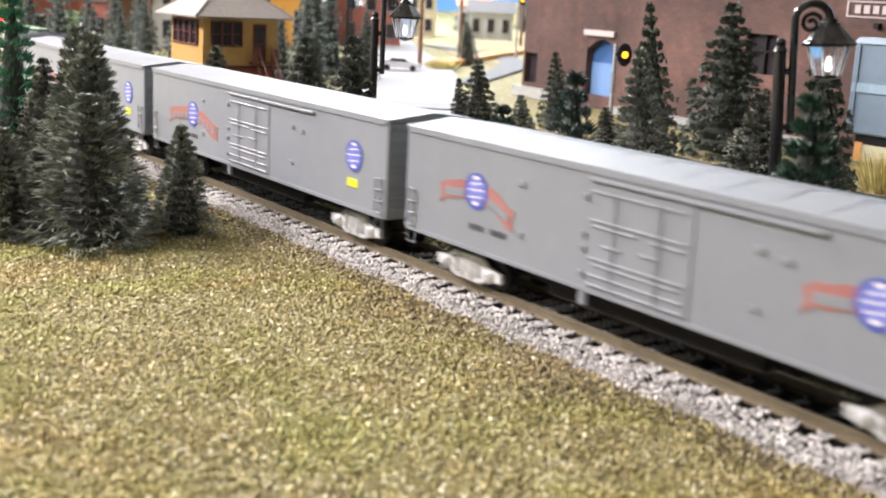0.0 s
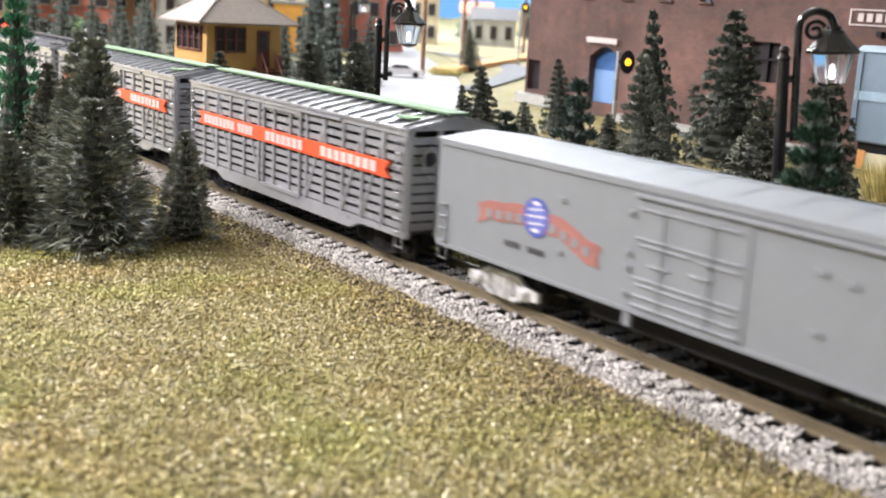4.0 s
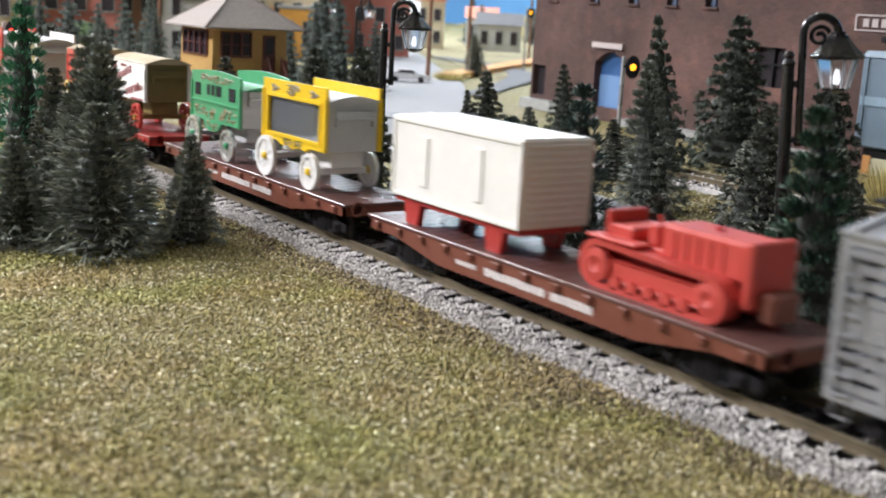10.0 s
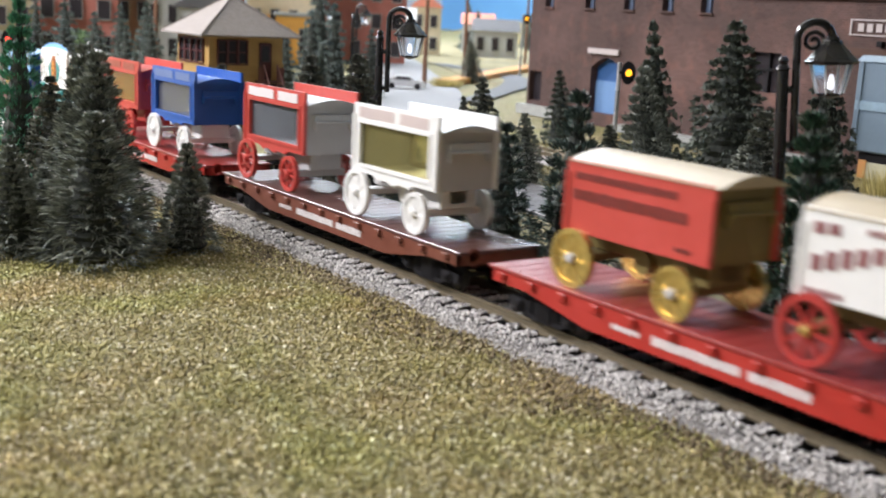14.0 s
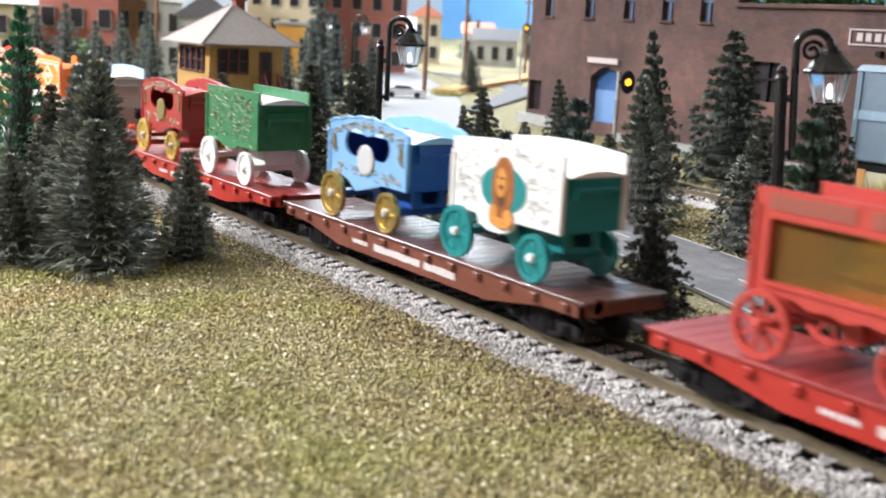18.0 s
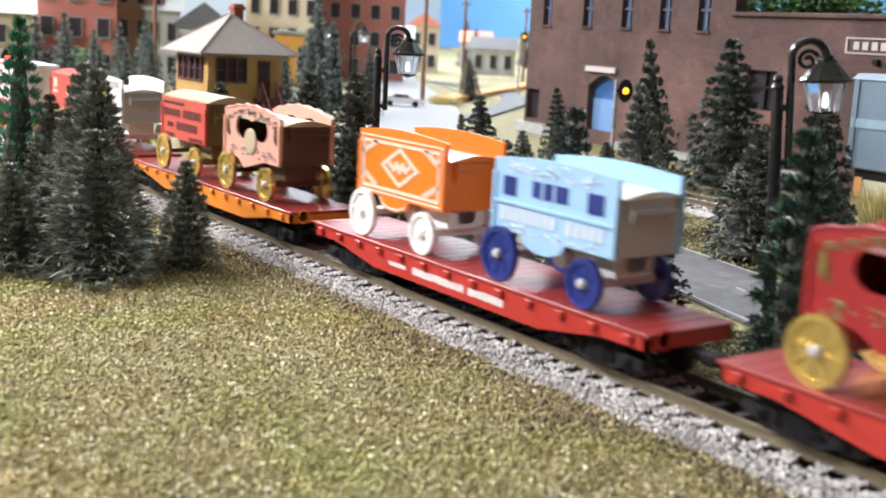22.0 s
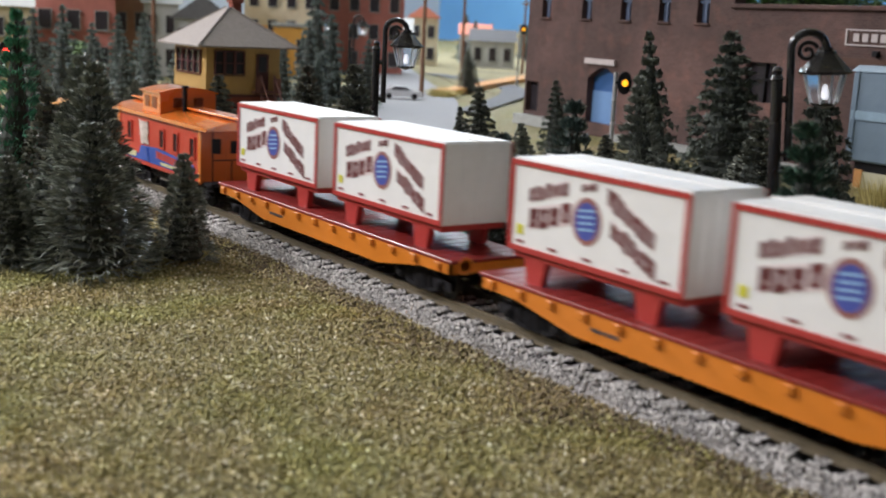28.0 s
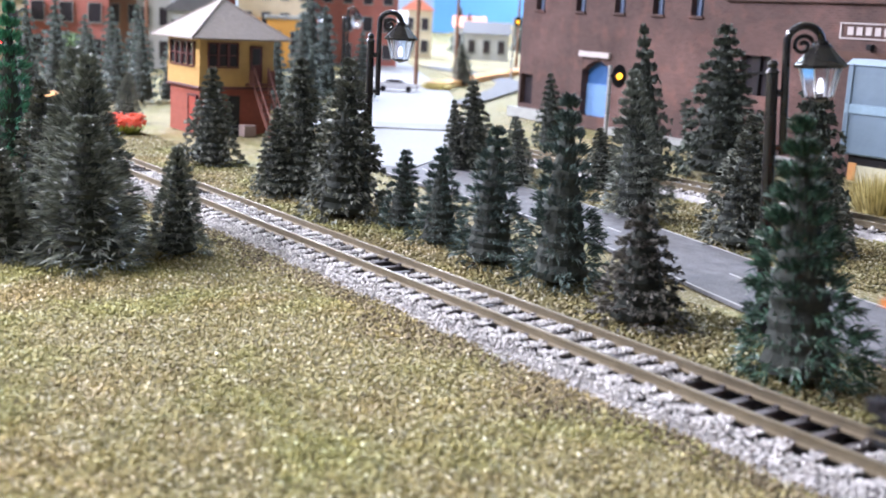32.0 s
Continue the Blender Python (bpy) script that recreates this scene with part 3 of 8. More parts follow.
def ballast_field(n, xa, xb, seed, ties_from=TIE_FROM, wide=1.0):
    """Stones round and over the ties: heaped on the tie ends, sunk and patchy in the gaps beside the rails."""
    r = np.random.default_rng(seed)
    x = r.uniform(xa, xb, n)
    edge = 0.0200 + 0.0022 * np.sin(x * 41) * np.sin(x * 17 + 1) + 0.0014 * np.sin(x * 133)
    y = r.uniform(-1, 1, n)
    y = np.sign(y) * np.abs(y) ** 0.8 * (edge + r.normal(0, 0.0013, n))
    keep = (np.abs(np.abs(y) - HALF - 0.0007) > 0.0014)
    phase = (x - ties_from) / TIE_PITCH
    gap = np.abs(phase - np.round(phase)) > 0.26 + 0.05 * np.sin(x * 311)
    a = np.abs(y)
    heap = np.sin(x * 70 + 2) + np.sin(x * 163) * 0.7 + np.sin(x * 29)
    # open dark pockets between the tie ends, their outer rim ragged
    hole = gap & (a > HALF) & (a < 0.0122 + 0.0010 * np.sin(x * 211) + 0.0008 * np.sin(x * 97)) & (np.sin(x * 113 + 0.6) + np.sin(x * 47) > -0.75)
    inside = a < HALF
    bare = inside & (heap * 0.55 + 0.62 * (x < 0.09) + r.normal(0, 0.10, n) < 0.12) & (gap | (heap < -0.2))
    keep &= ~hole & ~bare
    x, y, a, gap, inside, heap = x[keep], y[keep], a[keep], gap[keep], inside[keep], heap[keep]
    z = shoulder(y) + r.uniform(0.0, 0.0013, len(x)) + 0.0004 * np.sin(x * 230) * np.sin(y * 900)
    z = np.where(inside, np.where(gap, -0.0052, -0.0034) + 0.0008 * np.clip(heap, 0, 1) + r.uniform(0, 0.0008, len(x)), z)
    z = np.where(~inside & (a < 0.0152), np.where(gap, -0.0046, -0.0031 - (a - 0.009) * 0.12) + r.uniform(0, 0.0006, len(x)), z)
    s = wide * r.uniform(0.00028, 0.00064, len(x)) * (1 + 0.5 * (r.random(len(x)) > 0.93))
    return np.stack([x, y, z], 1), s


p1, s1 = ballast_field(120000, -0.72, 0.235, 11)
tagged(cloud("ballast_stones", OCTA_V, OCTA_F, p1, s1, BALLAST, 12), "loose pale grey ballast stones along the track", "ballast", kind="stuff")
# Dark strip under the ties: the shade of the gaps put into its colour.
GAPSHADE = mat("tie_gap_shade", (0.022, 0.020, 0.020), 0.9, var=0.4, scale=900, bump=0.6)
tagged(part("roadbed", Mesh().prism([(-0.0138, -0.0067), (-0.0134, -0.0062), (0.0134, -0.0062), (0.0138, -0.0067)], "x", -5.0, 5.0), GAPSHADE), "dark strip painted as the shade between the ties", "roadbed", kind="structure")


def flock_field(n, x0, x1, y0, y1, seed, lo, hi, keep):
    r = np.random.default_rng(seed)
    x, y = r.uniform(x0, x1, n), r.uniform(y0, y1, n)
    k = keep(x, y)
    x, y = x[k], y[k]
    s = r.uniform(lo, hi, len(x)) * (1 + 0.5 * (r.uniform(0, 1, len(x)) > 0.9))
    return np.stack([x, y, GROUND + r.uniform(-0.0003, 0.0004, len(x))], 1), s


def wedge(x, y):
    # the part of the lawn in front of the camera
    ax, ay = x - 0.30, y + 0.225
    return (y < -0.0195 - 0.002 * np.sin(x * 90)) & (ax * 0.78 - ay * 0.95 < 0.02) & (-ax * 0.30 - ay * 0.80 < 0.36)


p2, s2 = flock_field(420000, -0.62, 0.27, -0.30, -0.017, 21, 0.00019, 0.00045, wedge)
tagged(cloud("lawn_flock", TETRA_V, TETRA_F, p2, s2, FLOCK, 22, 0.8), "coarse olive, straw and brown turf flock in front of the track", "turf", kind="stuff")
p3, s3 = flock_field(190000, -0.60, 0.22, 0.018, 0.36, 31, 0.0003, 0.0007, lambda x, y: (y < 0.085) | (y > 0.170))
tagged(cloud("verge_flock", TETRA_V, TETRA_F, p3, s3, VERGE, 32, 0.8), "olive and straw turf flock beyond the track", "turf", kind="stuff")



def fringe(x, y):
    grain = np.modf(np.sin(x * 12.9898 + y * 78.233) * 43758.5453)[0]
    return np.abs(y) < 0.024 + 0.010 * np.abs(grain) ** 0.6 + 0.016 * np.clip(np.sin(x * 33) + np.sin(x * 71 + 1), 0, 2) * np.abs(grain)


p4, s4 = flock_field(34000, -0.60, 0.25, -0.058, -0.0175, 41, 0.00022, 0.00055, fringe)
tagged(cloud("earth_grains", TETRA_V, TETRA_F, p4 + np.array([[0, 0, 0.0003]]), s4, DIRT, 42, 0.8), "brown earth along the foot of the ballast", "earth", kind="stuff")

# ---------------------------------------------------------------- the train
MOVERS = []
ADVANCE = [(0, -3.3237), (1, -3.2008), (2, -3.0794), (3, -2.9618), (4, -2.8412), (5, -2.7214), (6, -2.6012), (7, -2.4771), (8, -2.3518), (9, -2.2303), (10, -2.1090),
           (11, -1.9859), (12, -1.8665), (13, -1.7448), (14, -1.6249), (15, -1.5030), (16, -1.3822), (17, -1.2612), (18, -1.1500), (19, -1.0414), (20, -0.9332), (21, -0.8261),
           (22, -0.7180), (23, -0.6036), (24, -0.4890), (25, -0.3756), (26, -0.2550), (27, -0.1260), (28, 0.0), (29, 0.1179), (30, 0.2421), (31, 0.3654), (32, 0.4856)]


def moving(ob, s, y=0.0, z=0.0):
    MOVERS.append((ob, s, y, z))
    ob.location = (s + ADVANCE[0][1], y, z)
    return ob


def bars(mesh, x0, x1, z0, z1, y, thick, n, rng, gap=0.25):
    """A row of plain bars in place of lettering."""
    w = (x1 - x0) / n
    for i in range(n):
        mesh.box(x0 + i * w, x0 + (i + 1 - gap) * w, y - thick, y, z0 + rng.uniform(0, 0.08) * (z1 - z0), z1 - rng.uniform(0, 0.08) * (z1 - z0))
    return mesh


def bar_parts(name, x0, x1, z0, z1, y, thick, n, rng, material, parent, gap=0.3):
    """The same row of bars, each one a part of its own."""
    w = (x1 - x0) / n
    me = Mesh().box(0, (1 - gap) * w, -thick, 0, 0, z1 - z0).data(name)
    for i in range(n):
        part(name, me, material, parent, at=(x0 + i * w, y, z0 + rng.uniform(-0.03, 0.03) * (z1 - z0)))


WHEEL = Mesh().lathe([(0.0004, 0), (0.0046, 0), (0.0054, 0.0005), (0.0054, 0.0008), (0.0048, 0.0011), (0.0046, 0.0026), (0.0024, 0.0028), (0.0004, 0.0024)], 20, axis="y").data("wheel")


def truck(parent, x, material):
    """A four-wheel bogie: two sprung side frames, bolster, axles and wheels."""
    tr = part("truck", Mesh().box(-0.0022, 0.0022, -0.0105, 0.0105, 0.0042, 0.0075, 0.0004), BLACK, parent, "bogie", at=(x, 0, 0))
    for s in (-1, 1):
        m = Mesh()
        y0, y1 = (s * 0.0118 - 0.0008, s * 0.0118 + 0.0008)
        outer = [(-0.0155, 0.0038), (-0.0095, 0.0034), (-0.0060, 0.0018), (0.0060, 0.0018), (0.0095, 0.0034), (0.0155, 0.0038), (0.0155, 0.0064), (0.0100, 0.0072), (0.0060, 0.0094), (-0.0060, 0.0094), (-0.0100, 0.0072), (-0.0155, 0.0064)]
        inner = [(-0.0090, 0.0050), (-0.0082, 0.0046), (-0.0056, 0.0030), (0.0056, 0.0030), (0.0082, 0.0046), (0.0090, 0.0050), (0.0090, 0.0056), (0.0082, 0.0062), (0.0054, 0.0082), (-0.0054, 0.0082), (-0.0082, 0.0062), (-0.0090, 0.0056)]
        outer, inner = [[(1.12 * px_, 0.0008 + (pz_ - 0.0014) * 1.13) for px_, pz_ in pts_] for pts_ in (outer, inner)]
        m.ring(outer, inner, "y", y0, y1)
        m.box(-0.0052, -0.0040, min(y0, y1), max(y0, y1), 0.0024, 0.0088).box(0.0040, 0.0052, min(y0, y1), max(y0, y1), 0.0024, 0.0088)
        for jx in (-0.0118, 0.0118):
            m.box(jx - 0.0019, jx + 0.0019, min(y0, y1) - (0.0012 if s < 0 else 0), max(y0, y1) + (0.0012 if s > 0 else 0), 0.0028, 0.0066, 0.0005)
            m.lathe([(0.0013, 0), (0.0011, s * 0.0006), (0.0003, s * 0.0008)], 8, (jx, s * 0.0138, 0.0047), "y")
        for jx in (-0.0022, 0.0, 0.0022):
            m.cyl("z", (jx, s * 0.0124, 0.0016), 0.0011, 0.0068, 8)
        for jx in (-0.0082, 0.0082):
            m.box(jx - 0.0016, jx + 0.0016, min(y0, y1), max(y0, y1) + (0.0006 if s > 0 else 0), 0.0034, 0.0080, 0.0004)
        m.box(-0.0060, 0.0060, min(y0, y1) - (0.0008 if s < 0 else 0), max(y0, y1) + (0.0008 if s > 0 else 0), 0.0084, 0.0098, 0.0003)
        part("side_frame", m, material, tr)
    for ax in (-0.0118, 0.0118):
        part("axle", Mesh().cyl("y", (0, -0.0105, 0), 0.0010, 0.021, 8), STEELWHEEL, tr, at=(ax, 0, 0.0046))
        for s in (-1, 1):
            part("wheel", WHEEL, STEELWHEEL, tr, at=pose(ax, s * 0.0092, 0.0046, 0, 0, 0 if s < 0 else 180))
    return tr


def couplers(parent, x0, x1):
    for x, d in ((x0, -1), (x1, 1)):
        m = Mesh().box(min(x, x + d * 0.008), max(x, x + d * 0.008), -0.0012, 0.0012, 0.0082, 0.0104, 0.0002)
        m.box(min(x + d * 0.006, x + d * 0.0115), max(x + d * 0.006, x + d * 0.0115), -0.0030, 0.0030, 0.0076, 0.0108, 0.0004)
        part("coupler", m, BLACK, parent)


def ladder(parent, x, y, z0, z1, n, material, w=0.0040, along="x"):
    m = Mesh()
    for i in range(n):
        z = z0 + (z1 - z0) * i / (n - 1)
        if along == "x":
            m.tube([(x - w / 2, y, z), (x + w / 2, y, z)], 0.00028, 5)
        else:
            m.tube([(x, y - w / 2, z), (x, y + w / 2, z)], 0.00028, 5)
    for e in (-w / 2, w / 2):
        m.tube([(x + e, y, z0 - 0.0004), (x + e, y, z1 + 0.0004)] if along == "x" else [(x, y + e, z0 - 0.0004), (x, y + e, z1 + 0.0004)], 0.00028, 5)
    return part("ladder", m, material, parent)


def box_car(head=False):
    L, W, z0, z1 = 0.221, 0.018, 0.0130, 0.0470
    car = thing("box_car", "long grey model refrigerator car with blue round logo and red ribbon", "train car", "grey box cars")
    part("body", Mesh().box(0, L, -W, W, z0, z1, 0.0004), GREY, car)
    # roof: shallow peak with cross ribs and an eave lip
    roof = Mesh().prism([(-W - 0.0004, z1), (W + 0.0004, z1), (W + 0.0004, z1 + 0.0007), (0, z1 + 0.0030), (-W - 0.0004, z1 + 0.0007)], "x", -0.0004, L + 0.0004)
    part("roof", roof, ROOFGREY, car)
    rib = Mesh()
    rib.add([(-0.0005, -W, 0.0008), (0.0005, -W, 0.0008), (0.0005, 0, 0.0033), (-0.0005, 0, 0.0033), (0.0005, W, 0.0008), (-0.0005, W, 0.0008)], [(0, 1, 2, 3), (3, 2, 4, 5)])
    rib.add([(-0.0005, -W, 0.0003), (0.0005, -W, 0.0003), (0.0005, 0, 0.0026), (-0.0005, 0, 0.0026), (0.0005, W, 0.0003), (-0.0005, W, 0.0003)], [(3, 2, 1, 0), (5, 4, 2, 3)])
    rme = rib.data("roof_rib")
    for i in range(14):
        part("roof_rib", rme, ROOFGREY, car, at=(0.010 + i * (L - 0.020) / 13, 0, z1))
    for s in (-1, 1):
        y = s * W
        # sill strip, top rail and plug door with rods
        part("side_sill", Mesh().box(0.002, L - 0.002, min(y, y + s * 0.0004), max(y, y + s * 0.0004), z0, z0 + 0.0012), GREY, car)
        part("top_rail", Mesh().box(0.0015, L - 0.0015, min(y, y + s * 0.0005), max(y, y + s * 0.0005), z1 - 0.0012, z1), GREY, car)
        door = part("plug_door", Mesh().box(0.0915, 0.1300, min(y, y + s * 0.0003), max(y, y + s * 0.0003), z0 + 0.0015, z1 - 0.0035, 0.0002), GREY, car)
        rods = Mesh()
        yy = y + s * 0.0009
        for x in (0.1023, 0.1187):
            rods.tube([(x, yy, z0 + 0.002), (x, yy, z1 - 0.005)], 0.00022, 6)
        part("door_rods", rods, GREY, door)
        for z, xa, xb in ((z1 - 0.0062, 0.0926, 0.1266), (z1 - 0.0140, 0.0926, 0.1283), (z1 - 0.0156, 0.0938, 0.1108), (z1 - 0.0160, 0.1153, 0.1272), (z0 + 0.0135, 0.0977, 0.1051), (z0 + 0.0142, 0.1119, 0.1192), (z0 + 0.0095, 0.0926, 0.1283), (z0 + 0.0078, 0.0938, 0.1266), (z0 + 0.0048, 0.0926, 0.1283), (z0 + 0.0022, 0.0926, 0.1283)):
            part("hinge_bar", Mesh().box(xa, xb, min(y, y + s * 0.0009), max(y, y + s * 0.0009), z, z + 0.0006, 0.0002), GREY, door)
        for z in (z1 - 0.0085, z1 - 0.0190, z0 + 0.0110, z0 + 0.0040):
            part("door_latch", Mesh().box(0.0895, 0.0913, min(y, y + s * 0.0010), max(y, y + s * 0.0010), z, z + 0.0016, 0.0002), ROOFGREY, car)
        part("door_track", Mesh().box(0.0915, 0.168, min(y, y + s * 0.0012), max(y, y + s * 0.0012), z1 - 0.0032, z1 - 0.0022, 0.0002), ROOFGREY, car)
        for x in (0.0045, L - 0.0045):
            ladder(car, x, y + s * 0.0008, z0 + 0.002, z0 + 0.014, 4, GREY)
            part("step", Mesh().tube([(x - 0.0022, y, z0), (x - 0.0022, y, z0 - 0.004), (x + 0.0022, y, z0 - 0.004), (x + 0.0022, y, z0)], 0.0003, 5), GREY, car)
        for x, z in ((0.062, z1 - 0.009), (0.062, z0 + 0.010), (0.150, z1 - 0.010), (0.150, z0 + 0.010), (0.158, z1 - 0.011)):
            part("tack_board", Mesh().box(x - 0.0016, x + 0.0016, min(y, y + s * 0.0005), max(y, y + s * 0.0005), z - 0.0007, z + 0.0007), GREY, car)
        rng = random.Random(3)

        def decal(name, pts, material, label, d=0.00025):
            part(name, Mesh().prism(pts, "y", y, y + s * d), material, car, label)
        cz = z0 + 0.0170
        logos = ((0.0400, cz + 0.0020, 0.0058, 0.0195), (0.1824, cz + 0.0020, 0.0058, 0.0195)) if head else ((0.0512, cz + 0.0008, 0.0058, 0.0282), (0.1985, z0 + 0.0193, 0.0058, 0))
        for cx, czz, r, hw in logos:
            if hw:
                k = (hw - 0.0045) / 4
                left = [(-hw, 0.0004), (-hw + k, 0.0022), (-hw + 2 * k, 0.0024), (-hw + 3 * k, 0.0034), (-0.0040, 0.0036), (-0.0040, -0.0024), (-hw + 3 * k, -0.0026), (-hw + 2 * k, -0.0036), (-hw + k, -0.0034), (-hw, -0.0060), (-hw + 0.0012, -0.0028)]
                right = [(0.0040, 0.0030), (0.0045 + k, 0.0030), (0.0045 + 2 * k, 0.0012), (0.0045 + 3 * k, -0.0012), (hw, -0.0020), (hw - 0.0014, -0.0050), (hw - 0.0006, -0.0082), (0.0045 + 3 * k, -0.0078), (0.0045 + 2 * k, -0.0054), (0.0045 + k, -0.0030), (0.0040, -0.0030)]
                for pts in (left, right):
                    decal("ribbon", [(cx + dx, czz - 0.0008 + dz) for dx, dz in pts], RIBBON, "faded red ribbon decal")
                for side_x, tilt in ((-1, 0.10), (1, -0.28)):
                    for k2 in range(4):
                        bx = cx + side_x * (0.0075 + k2 * (hw - 0.0105) / 3.6)
                        bz = czz - 0.0010 + tilt * side_x * abs(bx - cx) * (0.55 + 0.12 * k2 if side_x > 0 else 0.7)
                        if side_x > 0:
                            bz = czz - 0.0008 - 0.0060 * min(1.0, (abs(bx - cx) / hw) ** 1.4)
                        decal("ribbon_bar", [(bx - 0.0014, bz - 0.0014), (bx + 0.0012, bz - 0.0014), (bx + 0.0014, bz + 0.0012), (bx - 0.0012, bz + 0.0012)], GREY, "pale bar of lettering", 0.0004)
            decal("round_logo", oval(cx, czz, r, r), DECALBLUE, "round blue logo", 0.0003)
            m = Mesh()
            for k, (dz, hw) in enumerate(((0.0022, 0.55), (0.0002, 0.75), (-0.0020, 0.6))):
                m.prism([(cx - r * hw, czz + dz - 0.0004), (cx + r * hw, czz + dz + 0.0004), (cx + r * hw, czz + dz + 0.0008), (cx - r * hw, czz + dz)], "y", y, y + s * 0.0004)
            m.prism(oval(cx, czz - 0.0038, r * 0.30, r * 0.10, 12), "y", y, y + s * 0.0004).prism(oval(cx, czz + 0.0042, r * 0.30, r * 0.10, 12), "y", y, y + s * 0.0004)
            decal("logo_middle", oval(cx, czz, r * 0.80, r * 0.72), LOGOPALE, "paler middle of the logo", 0.00035)
            part("logo_bar_print", m, WHITELET, car)
        if not head:
            decal("yellow_label", [(0.1940, z0 + 0.0080), (0.2016, z0 + 0.0080), (0.2012, z0 + 0.0110), (0.1946, z0 + 0.0110)], DECALYEL, "yellow label")
        part("lettering", bars(bars(Mesh(), 0.0370, 0.0450, z0 + 0.0068, z0 + 0.0088, y + (s > 0) * 0.0002, 0.0002, 4, rng), 0.0480, 0.0560, z0 + 0.0068, z0 + 0.0088, y + (s > 0) * 0.0002, 0.0002, 6, rng), BLACKLET, car, "black lettering")
    # ends with horizontal ribs
    for x, d in ((0, -1), (L, 1)):
        for i in range(8):
            z = z0 + 0.003 + i * 0.0040
            part("end_rib", Mesh().box(min(x, x + d * 0.0006), max(x, x + d * 0.0006), -W + 0.002, W - 0.002, z, z + 0.0015, 0.0002), GREY, car)
    part("underframe", Mesh().box(0.008, L - 0.008, -0.0045, 0.0045, 0.0060, z0, 0.0004).box(0.070, 0.150, -0.0120, -0.0075, 0.0062, z0).box(0.085, 0.115, 0.006, 0.013, 0.0060, z0), BLACK, car)
    part("door_post_step", Mesh().box(0.0895, 0.0920, -W, -W + 0.0012, z0 - 0.0040, z0), GREY, car)
    for x in (0.030, L - 0.030):
        truck(car, x, CHROME)
    couplers(car, 0.0, L)
    return car


